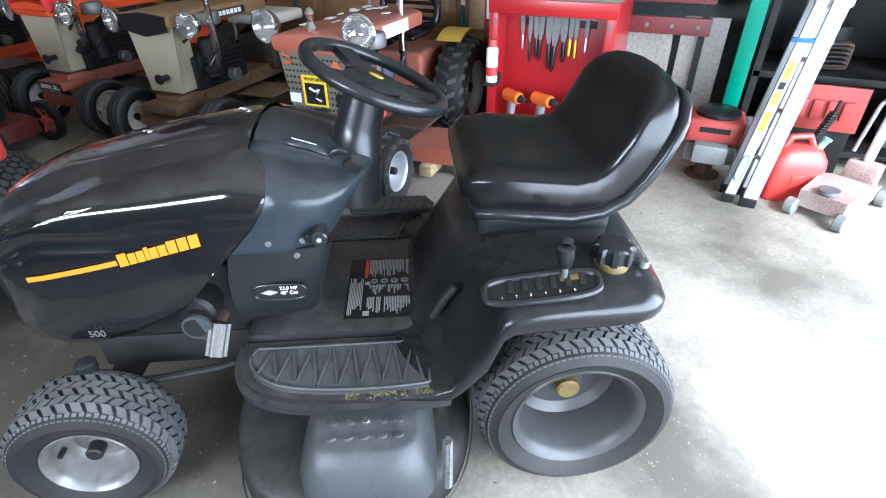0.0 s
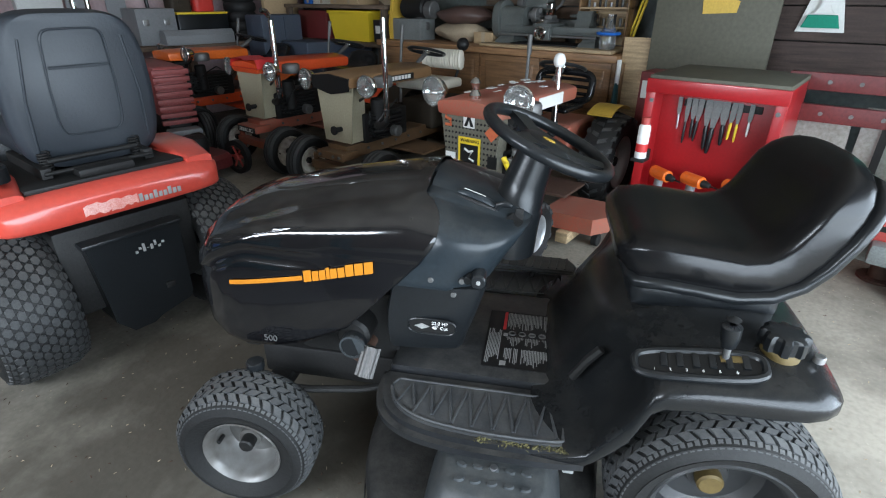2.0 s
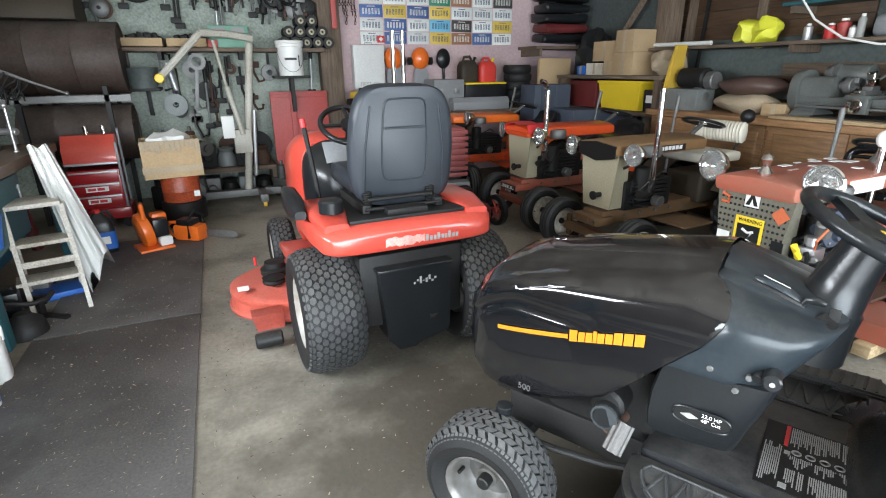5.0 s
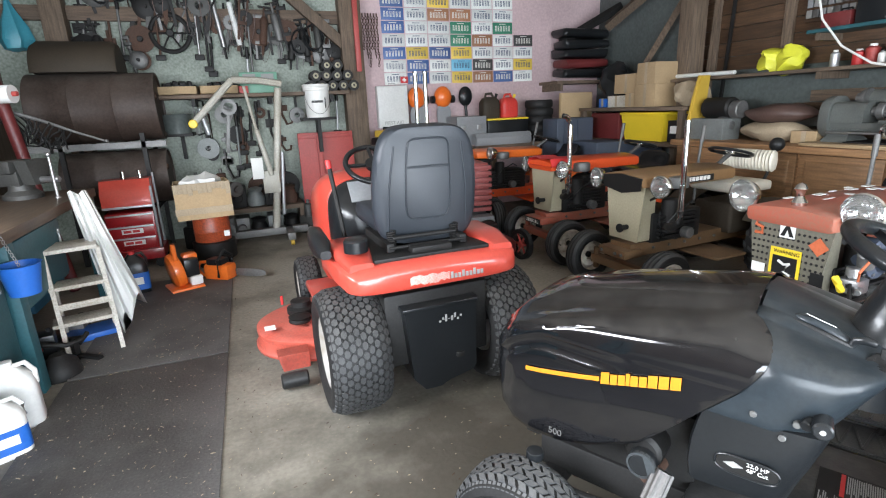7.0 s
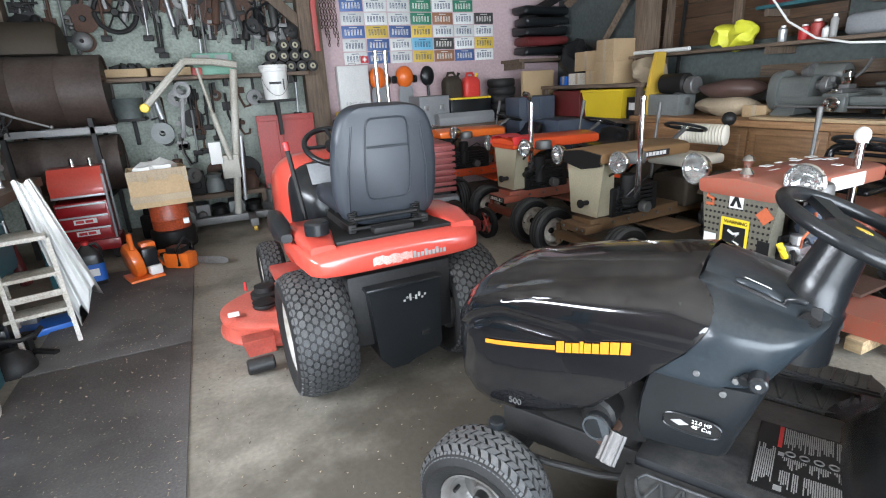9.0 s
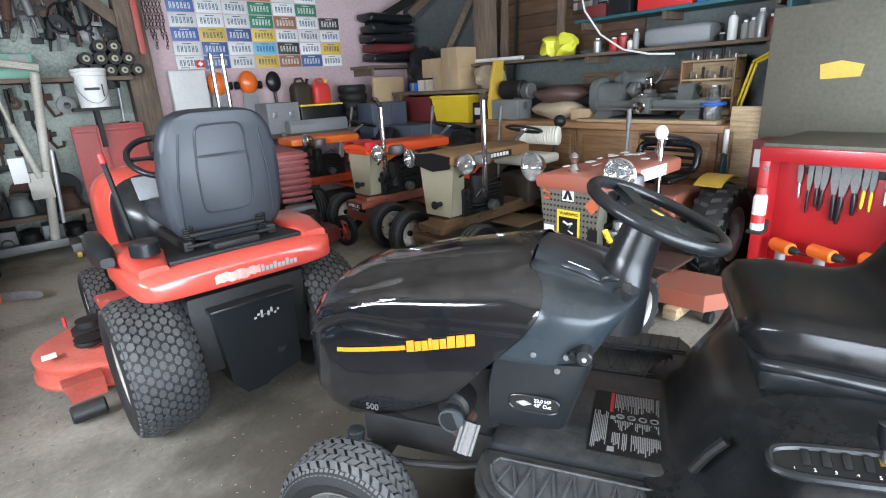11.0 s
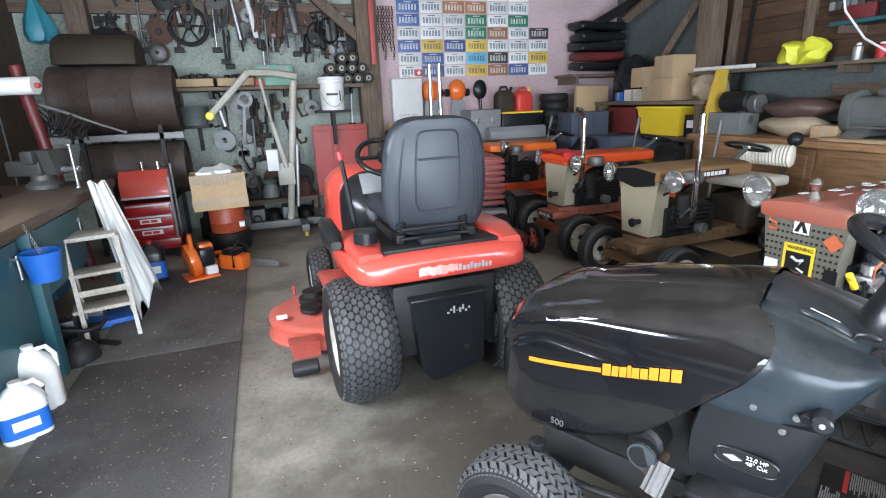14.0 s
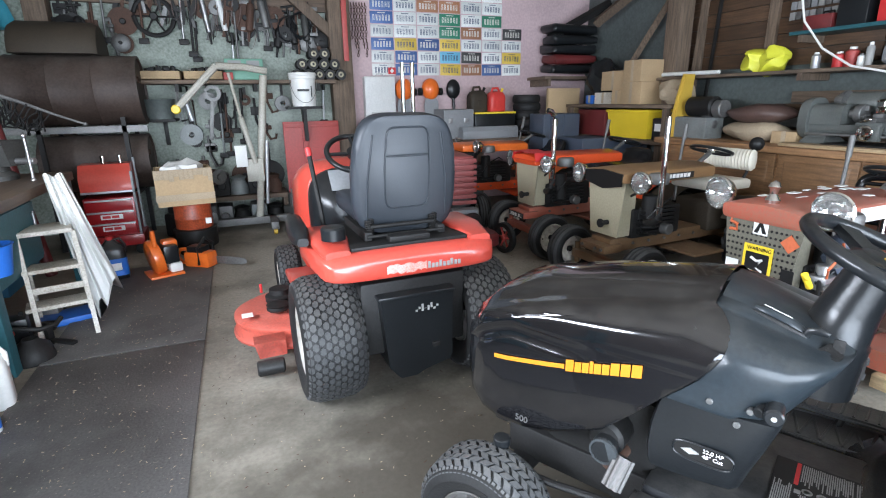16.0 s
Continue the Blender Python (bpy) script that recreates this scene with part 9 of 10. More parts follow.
for z in (0.14, 0.29, 0.44):
    part("rack_shelf", Form().box(-0.08, 0.12, -0.22, 0.22, z, z + 0.015, 0.002), M["pine"], rk)
    for k in range(8):
        part("tool_bit", Form().rod((0.0, -0.18 + k * 0.05, z + 0.015), (0.0, -0.18 + k * 0.05, z + 0.05 + 0.03 * (k % 3)), 0.012), M[("steel", "dull_steel", "black_iron")[k % 3]], rk)
sk = thing("sack", pose(4.55, 3.55, 0.985), "brown leather seat pads stacked with torn foam", "cushion")
part("upper_pad", Form().ball((0, 0, 0.24), 0.17, 0.34, 0.085).crumple(0.03, 5, 1), M["leather"], sk, "brown leather pad")
part("lower_pad", Form().ball((0, 0.03, 0.09), 0.18, 0.34, 0.095).crumple(0.04, 5, 7), M["foam"], sk, "torn foam pad")
carton(4.40, 4.60, 3.08, 3.30, 0.986, 1.09, "card", "small carton on the counter")
wt = tagged(part("water_bottle", Form().lathe([(0.0, 0), (0.06, 0), (0.065, 0.02), (0.065, 0.13), (0.03, 0.19), (0.02, 0.24), (0.02, 0.26)], Matrix.Translation((4.38, 1.93, 1.013)), 24), M["glass"], None, "clear plastic bottle with blue ring"), category="bottle")
part("blue_ring", Form().tube([(4.38 + 0.085 * math.cos(a), 1.93 + 0.085 * math.sin(a), 1.13) for a in [i * math.pi / 12 for i in range(24)]], 0.012, 8, True), M["blue"], wt)
tagged(part("scrap_board", Form().box(4.24, 4.27, 1.50, 1.735, 0.3, 1.12, 0.003), M["pine"], None, "brown hardboard sheet standing at the counter's end"), category="board")
br = thing("bench_brush", pose(4.17, 1.72, 0.62), "white and green bench brush hung on the counter end", "brush")
part("brush_handle", Form().rod((0, 0, 0.16), (0, 0, 0.34), 0.018), M["white_plastic"], br)
part("bristles", Form().loft([[(x * q, y * q, z) for x, y in oval(0.04, 0.02, n=16)] for q, z in ((0.6, 0.17), (1, 0.08), (1.2, 0.0))]), M["teal"], br)
# boards stored behind the lathe
for k in range(4):
    tagged(part("stored_plank", Form().box(4.93, 4.99, 2.6 - 0.1 * k, 4.0 - 0.15 * k, 0.99 + k * 0.11, 1.09 + k * 0.11, 0.003), M[("timber_y", "grey_iron", "board", "timber_y")[k]], None, "weathered plank stored against the wall"), category="plank", group="stored planks")
# high shelves
for z, y0, y1, d in ((1.60, 1.62, 5.0, 0.42), (1.92, 1.62, 3.5, 0.36)):
    s_ = thing("wall_shelf", pose(0, 0, 0), "dark plank shelf loaded with cans and boxes", "shelf", "high shelves")
    part("shelf_board", Form().box(5.05 - d, 5.045, y0, y1, z - 0.03, z, 0.004), M["timber_y"] if z < 1.8 else M["teal"], s_)
    for y in (y0 + 0.05, (y0 + y1) / 2, y1 - 0.1):
        part("bracket", Form().box(5.05 - d + 0.04, 5.045, y, y + 0.04, z - 0.09, z - 0.03), M["timber"], s_)
part_c = thing("shelf_upright", pose(0, 0, 0), "teal painted shelf upright", "shelf end")
part("upright", Form().box(4.68, 5.04, 1.58, 1.615, 1.45, 1.95, 0.004), M["teal"], part_c)
# boarded upper wall with planks as pieces
wb_ = tagged(thing("wall_panel_boards", pose(0, 0, 0), "brown varnished board panelling on the wall", "wall"), kind="structure")
for k in range(9):
    for j, (y0, y1) in enumerate(((2.92, 3.86), (3.865, 4.74), (4.745, 4.98))):
        part("board", Form().box(5.02, 5.049 - 0.003 * ((k + j) % 2), y0, y1, 1.66 + k * 0.145, 1.80 + k * 0.145, 0.004), M["board"], wb_)
part("panel_post", Form().box(4.98, 5.02, 3.85, 3.95, 1.62, 2.95, 0.004), M["timber"], wb_)
part("panel_post", Form().box(4.98, 5.02, 4.70, 4.78, 1.62, 2.95, 0.004), M["timber"], wb_)
ph = thing("parts_organizer", pose(0, 0, 0), "rack of small clear parts jars on the boards", "organizer")
part("organizer_frame", Form().box(4.99, 5.016, 2.95, 3.75, 2.02, 2.42, 0.004), M["board"], ph)
for r in range(4):
    for c in range(12):
        part("jar", Form().box(4.965, 4.99, 2.99 + c * 0.062, 3.04 + c * 0.062, 2.05 + r * 0.09, 2.12 + r * 0.09, 0.006), M[("grey_plastic", "dull_steel", "decal_grey")[(r + c) % 3]], ph)
f = Form().ball((4.85, 3.82, 1.70), 0.13, 0.24, 0.115, None, 28).crumple(0.07, 9, 6)
tagged(part("plastic_bag", f, M["bag_yellow"], None, "crumpled bright yellow plastic bag on the shelf", 25), category="bag")
tagged(part("white_pipe", Form().rod((4.72, 4.2, 1.625), (4.72, 5.15, 1.635), 0.022), M["white_enamel"], None, "white pipe lying on the shelf"), category="pipe")
tagged(part("foam_bolster", Form().loft([[(4.85 + x, y, 1.601 + z) for x, z in oval(0.12 * q, 0.085 * q, n=24, p=4, cy=0.085)] for q, y in ((0.85, 2.18), (1, 2.22), (1, 2.72), (0.85, 2.76))]), M["grey_plastic"], None, "pale grey foam bolster on the shelf", 60), category="bolster")
rng = random.Random(12)
cans = ((3.30, 0.035, 0.14, "alu"), (3.12, 0.045, 0.13, "decal_red"), (3.02, 0.05, 0.16, "dull_red"), (2.92, 0.03, 0.10, "white_plastic"), (2.86, 0.028, 0.18, "decal_grey"), (2.10, 0.035, 0.07, "black_iron"), (2.02, 0.035, 0.22, "white_plastic"), (1.94, 0.03, 0.15, "decal_grey"), (1.88, 0.03, 0.16, "decal_grey"), (1.82, 0.035, 0.22, "alu"), (1.74, 0.03, 0.17, "dark_red"), (1.69, 0.03, 0.14, "decal_grey"))
for y, r, h, mt in cans:
    c = thing("spray_can", pose(4.80 + rng.uniform(-0.03, 0.05), y, 1.60), {"decal_red": "red", "dull_red": "red", "dark_red": "dark red", "alu": "silver", "white_plastic": "white", "decal_grey": "grey", "black_iron": "black"}[mt] + " can standing on the plank shelf", "can", "cans on the shelf")
    part("can", Form().lathe([(r * 0.95, 0), (r, 0.006), (r, h * 0.78), (r * 0.6, h * 0.88)], None, 20), M[mt], c)
    part("cap", Form().lathe([(r * 0.55, h * 0.86), (r * 0.55, h), (0, h * 1.01)], None, 16), M["white_plastic" if mt != "white_plastic" else "dull_steel"], c)
for y0, y1, h, mt, lab in ((3.18, 3.42, 0.12, "dark_red", "dark red case on the upper shelf"), (2.92, 3.15, 0.22, "black_plastic", "black and red drill case on the upper shelf"), (2.35, 2.85, 0.26, "decal_red", "red toolbox on the upper shelf"), (1.7, 2.2, 0.16, "card", "flat carton on the upper shelf"), (2.24, 2.31, 0.14, "blue", "blue can on the upper shelf")):
    c = thing("tool_case", pose(0, 0, 0), lab, "case", "cases on the shelf")
    part("case_body", Form().box(4.74, 5.0, y0, y1, 1.921, 1.92 + h, 0.012), M[mt], c)
    part("case_handle", Form().tube([(4.87, (y0 + y1) / 2 - 0.05, 1.92 + h), (4.87, (y0 + y1) / 2 - 0.04, 1.95 + h), (4.87, (y0 + y1) / 2 + 0.04, 1.95 + h), (4.87, (y0 + y1) / 2 + 0.05, 1.92 + h)], 0.008, 6), M["black_plastic"], c)
# white cable
tagged(part("extension_cord", Form().tube([(4.62, 3.42, 2.9), (4.60, 3.40, 2.3), (4.58, 3.30, 1.98), (4.56, 3.1, 1.75), (4.55, 2.85, 1.60), (4.56, 2.6, 1.545), (4.58, 2.38, 1.53)], 0.009, 8), M["white_plastic"], None, "white extension cord hanging from the ceiling"), category="cable")
# yellow bench lamp
lp = thing("desk_lamp", pose(0, 0, 0), "yellow jointed work lamp clamped to the bench", "lamp")
part("lower_arm", Form().rod((4.75, 1.90, 0.99), (4.78, 1.80, 1.42), 0.012).rod((4.75, 1.93, 0.99), (4.78, 1.83, 1.42), 0.010), M["yellow"], lp)
part("upper_arm", Form().rod((4.78, 1.80, 1.42), (4.60, 1.38, 1.60), 0.012).rod((4.78, 1.83, 1.43), (4.60, 1.41, 1.62), 0.010), M["yellow"], lp)
part("shade", Form().lathe([(0.03, 0.16), (0.04, 0.14), (0.05, 0.07), (0.09, 0.0), (0.086, 0.0), (0.045, 0.07), (0.03, 0.13)], Matrix.Translation((4.56, 1.30, 1.48)), 28), M["yellow"], lp, "yellow bell-shaped shade")
part("lamp_base", Form().rod((4.75, 1.91, 0.986), (4.75, 1.91, 1.03), 0.035), M["yellow"], lp)

# ---- red cabinet corner and the things by the door ----
gp = tagged(part("steel_sheet", Form().box(4.20, 4.23, 0.74, 1.52, 0.90, 1.75, 0.004), M["grey_panel"], None, "large dull grey sheet-metal door leaning upright"), category="panel")
part("rust_patch", Form().plate([(0.99, 1.30), (1.20, 1.29), (1.21, 1.38), (1.10, 1.40), (0.98, 1.37)], 0.002, Matrix(((0, 0, 1, 4.196), (1, 0, 0, 0), (0, 1, 0, 0), (0, 0, 0, 1)))), M["yellow_paint"], gp, "rusty torn label patch")
part("sheet_frame", Form().box(4.23, 4.30, 0.75, 1.5, 0.0, 0.9), M["black_iron"], gp)
pp = thing("plank_panel", pose(0, 0, 0), "dark brown plank panel behind the red cabinet", "panel")
for k in range(5):
    part("plank", Form().box(4.46, 4.485 + 0.004 * (k % 2), -0.35, 1.10, 0.92 + k * 0.215, 1.128 + k * 0.215, 0.004), M["plank_dark"], pp)
part("panel_post", Form().box(4.49, 4.55, -0.32, -0.25, 0.0, 1.95, 0.004), M["plank_dark"], pp)
part("panel_post", Form().box(4.49, 4.55, 0.95, 1.02, 0.0, 1.95, 0.004), M["plank_dark"], pp)
dp = thing("dustpan", pose(4.43, 0.535, 1.21, 0, -6, 0), "white dustpan with a green brush hung on planks", "dustpan")
YZ = Matrix(((0, 0, 1, 0), (1, 0, 0, 0), (0, 1, 0, 0), (0, 0, 0, 1)))
part("pan", Form().plate([(-0.135, -0.02), (0.135, -0.02), (0.085, 0.19), (0.03, 0.21), (0.025, 0.34), (-0.025, 0.34), (-0.03, 0.21), (-0.085, 0.19)], 0.018, YZ, 0.005), M["white_plastic"], dp)
bh = part("brush_head", Form().plate([(-0.105, 0.01), (0.105, 0.01), (0.08, 0.085), (-0.08, 0.085)], 0.03, Matrix.Translation((-0.036, 0, 0)) @ YZ, 0.006), M["green_steel"], dp, "green bristle head")
part("brush_handle", Form().plate([(-0.06, 0.09), (0.06, 0.09), (0.03, 0.13), (0.02, 0.24), (-0.02, 0.24), (-0.03, 0.13)], 0.024, Matrix.Translation((-0.032, 0, 0)) @ YZ, 0.006), M["white_plastic"], dp)
hk = thing("generator_box", pose(0, -0.20, 0), "dark red steel cabinet with white lettering", "cabinet")
part("box_body", Form().box(3.95, 4.19, 0.9, 1.66, 0.0, 0.92, 0.01), M["dark_red"], hk)
part("letter_band", Form().box(3.945, 3.949, 1.30, 1.64, 0.74, 0.86), M["decal_white"], hk)
lettering("band_words", "HK 15", 0.11, pose(3.944, 1.46, 0.80, 90, 0, -90), M["decal_red"], hk)
cb = thing("tool_cabinet", pose(0, 0, 0), "bright red open tool cabinet with magnetic tool strip", "tool cabinet")
part("cabinet_top", Form().box(3.31, 4.00, 0.45, 1.17, 0.955, 0.985, 0.006), M["grey_panel"], cb, "grey scuffed top")
part("top_edge", Form().box(3.30, 3.345, 0.44, 1.18, 0.885, 0.965, 0.006), M["tool_red"], cb)
part("back_panel", Form().box(3.50, 3.52, 0.47, 1.15, 0.18, 0.955, 0.003), M["tool_red"], cb)
for y in (0.455, 1.135):
    part("side_panel", Form().box(3.32, 3.98, y, y + 0.025, 0.12, 0.955, 0.004), M["tool_red"], cb)
    part("front_stile", Form().box(3.315, 3.335, y - 0.01, y + 0.045, 0.25, 0.90, 0.004), M["tool_red"], cb)
part("tray", Form().box(3.18, 3.50, 0.46, 1.16, 0.18, 0.20, 0.003).box(3.175, 3.19, 0.46, 1.16, 0.18, 0.27, 0.004).box(3.18, 3.5, 0.455, 0.47, 0.18, 0.30, 0.003).box(3.18, 3.5, 1.15, 1.165, 0.18, 0.30, 0.003), M["tool_red"], cb)
part("cabinet_base", Form().box(3.34, 3.98, 0.47, 1.15, 0.06, 0.18, 0.004), M["tool_red"], cb)
for x in (3.4, 3.9):
    for y in (0.52, 1.10):
        part("caster", Form().rod((x, y - 0.015, 0.03), (x, y + 0.015, 0.03), 0.03), M["black_plastic"], cb)
for y in (1.14, 0.48):
    part("cabinet_bolt", Form().rod((3.31, y, 0.84), (3.318, y, 0.84), 0.012), M["dull_steel"], cb)
part("magnet_strip", Form().box(3.485, 3.50, 0.58, 1.00, 0.80, 0.84, 0.003), M["black_iron"], cb, "dark magnetic strip")
tl_ = ((1.02, 0.16, 0.012, "steel", "wire"), (0.97, 0.24, 0.013, "dull_steel", "file"), (0.935, 0.20, 0.016, "dull_steel", "scraper"), (0.90, 0.22, 0.016, "dull_steel", "chisel"), (0.855, 0.26, 0.020, "black_iron", "scraper"), (0.81, 0.28, 0.024, "dull_steel", "scraper"), (0.765, 0.22, 0.022, "dull_steel", "scraper"), (0.72, 0.18, 0.015, "yellow", "screwdriver"), (0.69, 0.19, 0.013, "yellow", "screwdriver"), (0.63, 0.15, 0.012, "white_plastic", "screwdriver"))
for y, h, w, mt, nm in tl_:
    t = thing(nm if nm != "wire" else "hex_key", pose(3.478, y, 0.82, rng.uniform(-3, 3), 0, 0), "hand tool hung on the magnetic strip", "hand tool", "tools on the strip")
    part("blade", Form().loft([[(-0.003, -w * a, z), (0.003, -w * a, z), (0.003, w * a, z), (-0.003, w * a, z)] for a, z in ((1.0, 0.03), (1.0, -0.05), (0.4, -h * 0.5))]), M["dull_steel"], t)
    part("handle", Form().tube([(0, 0, -h * 0.45), (0, 0, -h * 0.55), (0, 0, -h * 0.9), (0, 0, -h)], [w * 0.4, w * 0.6, w * 0.55, w * 0.3], 10), M[mt if mt in ("yellow", "white_plastic", "steel") else "black_plastic"], t)
def drill(y, yaw, x=3.34):
    t = thing("cordless_drill", pose(x, y, 0.205, 0, 0, yaw) @ Matrix.Scale(1.12, 4), "orange and grey cordless drill standing in the red tray", "cordless drill", "drills in the tray")
    part("battery_pack", Form().box(-0.055, 0.045, -0.035, 0.035, 0.0, 0.055, 0.01), M["orange"], t)
    part("grip", Form().loft([[(cx + x_, y_, z) for x_, y_ in oval(0.024, 0.019, n=18, p=3)] for cx, z in ((-0.01, 0.05), (0.0, 0.10), (0.005, 0.155))]), M["grey_plastic"], t)
    part("drill_body", Form().rod((-0.055, 0, 0.18), (0.075, 0, 0.18), 0.033).box(-0.05, 0.06, -0.028, 0.028, 0.15, 0.205, 0.015), M["orange"], t)
    part("chuck", Form().rod((0.075, 0, 0.18), (0.12, 0, 0.18), 0.022, 0.014).rod((0.12, 0, 0.18), (0.17, 0, 0.18), 0.004), M["black_iron"], t)
for y, a in ((1.02, -125), (0.83, -118), (0.60, -122)):
    drill(y, a)
sc = thing("spray_can", pose(3.27, 1.135, 0.50), "white spray can with pink cap on the cabinet side", "can")
part("can", Form().lathe([(0.033, 0), (0.035, 0.005), (0.035, 0.19), (0.022, 0.21)], None, 24), M["white_plastic"], sc)
part("can_band", Form().lathe([(0.0355, 0.04), (0.0355, 0.09)], None, 24, False, False), M["decal_red"], sc)
part("cap", Form().lathe([(0.026, 0.205), (0.026, 0.245), (0, 0.25)], None, 20), M["dull_red"], sc)
part("can_holder", Form().box(-0.045, 0.045, -0.04, 0.04, -0.02, 0.0, 0.004).box(0.035, 0.06, -0.04, 0.04, -0.02, 0.05, 0.004), M["black_iron"], sc)
for k in range(7):
    t = thing("pliers", pose(3.40 + 0.07 * k, 1.175, 0.80 - 0.03 * (k % 3)), "steel pliers hung on the cabinet side", "pliers", "pliers on the cabinet")
    part("jaw", Form().tube([(0, 0, 0.02), (0.006, 0.006, -0.06), (-0.012, 0.006, -0.18)], 0.008, 6), M["dull_steel"], t)
    part("grip", Form().tube([(0.006, 0.006, -0.06), (0.02, 0.008, -0.14), (0.014, 0.008, -0.24)], 0.009, 6), M["dull_red" if k % 2 else "black_plastic"], t)
# panels and red rails beyond the cabinet
tagged(part("enamel_sheet", Form().loft([[(x, y, z) for y, z in oval(0.20, 0.40, n=32, p=6, cx=0.38, cy=0.40)] for x in (3.98, 4.00)]), M["old_enamel"], None, "white enamel panel standing against the rails"), category="panel")
tagged(part("white_board", Form().box(4.0, 4.03, -0.12, 0.14, 0.25, 0.82, 0.004), M["old_enamel"], None, "plain white board standing upright"), category="panel")
for z in (0.72, 0.90):
    r_ = tagged(part("steel_rail", Form().box(3.93, 3.97, -0.02, 0.56, z, z + 0.10, 0.006), M["dark_red"], None, "dark red steel rail with bolt holes"), category="rail", group="red rails")
    for y in (0.05, 0.2, 0.35, 0.5):
        part("bolt", Form().rod((3.925, y, z + 0.05), (3.93, y, z + 0.05), 0.012), M["dull_steel"], r_)
tagged(part("rail_stand", Form().box(3.97, 4.0, 0.0, 0.04, 0.0, 1.0).box(3.97, 4.0, 0.5, 0.54, 0.0, 1.0), M["black_iron"], None, "black uprights carrying the red rails"), category="stand")
tagged(part("green_beam", Form().box(3.84, 3.92, -0.28, -0.19, 0.0, 2.4, 0.006), M["green_steel"], None, "green steel shelf upright"), category="beam")
# engine on the floor
en = thing("small_engine", pose(3.55, -0.17, 0, 0, 0, 180), "red and black small engine standing on the floor", "engine")
part("crankcase", Form().box(-0.13, 0.13, -0.14, 0.14, 0.12, 0.24, 0.03), M["grey_iron"], en)
part("cylinder", Form().box(0.08, 0.22, -0.09, 0.09, 0.15, 0.26, 0.02), M["grey_iron"], en)
part("shroud", Form().box(-0.14, 0.14, -0.15, 0.15, 0.24, 0.38, 0.03), M["dull_red"], en, "red fan shroud", 60)
part("screen", Form().lathe([(0.12, 0.38), (0.12, 0.40), (0.10, 0.415), (0, 0.42)], None, 28), M["black_plastic"], en)
part("fuel_tank", Form().box(-0.12, 0.02, 0.14, 0.27, 0.20, 0.36, 0.03), M["grey_plastic"], en, "", 60)
part("mounting_foot", Form().rod((0, 0, 0.0), (0, 0, 0.12), 0.05).rod((0, 0, 0), (0, 0, 0.015), 0.10), M["rust"], en)
part("engine_label", Form().box(0.135, 0.142, -0.08, 0.08, 0.31, 0.34), M["decal_black"], en)
# folding ladder
ld = thing("folding_ladder", pose(3.22, -0.40, 0), "folded silver aluminium ladder with yellow stickers", "ladder")
for k, (y0, y1, x0) in enumerate(((0.06, 0.11, 0.0), (-0.05, 0.02, -0.02), (0.07, 0.12, 0.12), (-0.04, 0.02, 0.12))):
    part("ladder_rail", Form().loft([[(x0 + d + 0.17 * z, y - 0.13 * z + s * 0.012 * z, z) for d, y in ((-0.012, y0), (0.028, y0), (0.028, y1), (-0.012, y1))] for z, s in ((0.0, 1), (1.05, -1 if k % 2 == 0 else 1))]), M["alu"], ld)
    part("rail_foot", Form().box(x0 - 0.018, x0 + 0.034, y0 - 0.006, y1 + 0.006, 0.0, 0.05, 0.006), M["black_plastic"], ld)
part("hinge", Form().rod((0.22, -0.205, 1.07), (0.22, -0.02, 1.07), 0.058).box(0.17, 0.27, -0.19, -0.035, 0.98, 1.07, 0.02), M["alu"], ld)
part("hinge_knob", Form().rod((0.20, -0.222, 1.07), (0.20, -0.20, 1.07), 0.034), M["black_plastic"], ld)
for z in (0.25, 0.5, 0.75):
    part("rung", Form().rod((0.17 * z, -0.13 * z, z), (0.14 + 0.17 * z, 0.08 - 0.13 * z, z - 0.02), 0.012), M["alu"], ld)
for z0, z1, mt in ((0.40, 0.50, "yellow"), (0.53, 0.60, "yellow"), (0.66, 0.74, "yellow"), (0.61, 0.645, "decal_black")):
    part("sticker", Form().loft([[(-0.015 + 0.17 * z, 0.072 - 0.14 * z, z), (-0.015 + 0.17 * z, 0.100 - 0.14 * z, z)] for z in (z0, z1)], None, False), M[mt], ld)
part("oval_mark", Form().plate(oval(0.018, 0.07), 0.002, Matrix(((0, 0.16, -1, 0.013), (1, -0.13, 0, 0.062), (0, 1, 0, 0.20), (0, 0, 0, 1)))), M["decal_white"], ld, "white and teal oval mark")
part("oval_mark_edge", Form().tube([(0.011 + 0.16 * y, 0.062 + x - 0.13 * y, 0.20 + y) for x, y in oval(0.019, 0.072, n=28)], 0.0035, 6, True), M["teal_bag"], ld)
part("lock_clip", Form().box(0.115, 0.14, -0.155, 0.02, 0.83, 0.85, 0.004), M["blue"], ld, "blue lock clip")
gas_can(pose(3.44, -0.60, 0, 0, 0, -70), "red_plastic", "red plastic fuel can on the floor by the ladder", "green_box", 1.15)
# floor jack
fj = thing("floor_jack", pose(3.36, -0.84, 0, 0, 0, 150), "worn grey-red trolley jack with upright handle", "floor jack")
part("jack_frame", Form().loft([[(x, y, z) for y, z in ((-w, zb), (w, zb), (w, zt), (-w, zt))] for x, w, zb, zt in ((-0.25, 0.10, 0.05, 0.10), (0.0, 0.12, 0.04, 0.17), (0.22, 0.11, 0.05, 0.14))]), M["jack_grey"], fj)
part("jack_cup", Form().lathe([(0.05, 0.15), (0.05, 0.17), (0.03, 0.17)], Matrix.Translation((0.18, 0, 0)), 20), M["dull_steel"], fj)
part("jack_handle", Form().tube([(-0.2, 0, 0.12), (-0.24, 0, 0.4), (-0.36, 0.02, 1.15), (-0.38, 0.02, 1.35)], 0.024, 12), M["white_enamel"], fj, "pale worn handle tube")
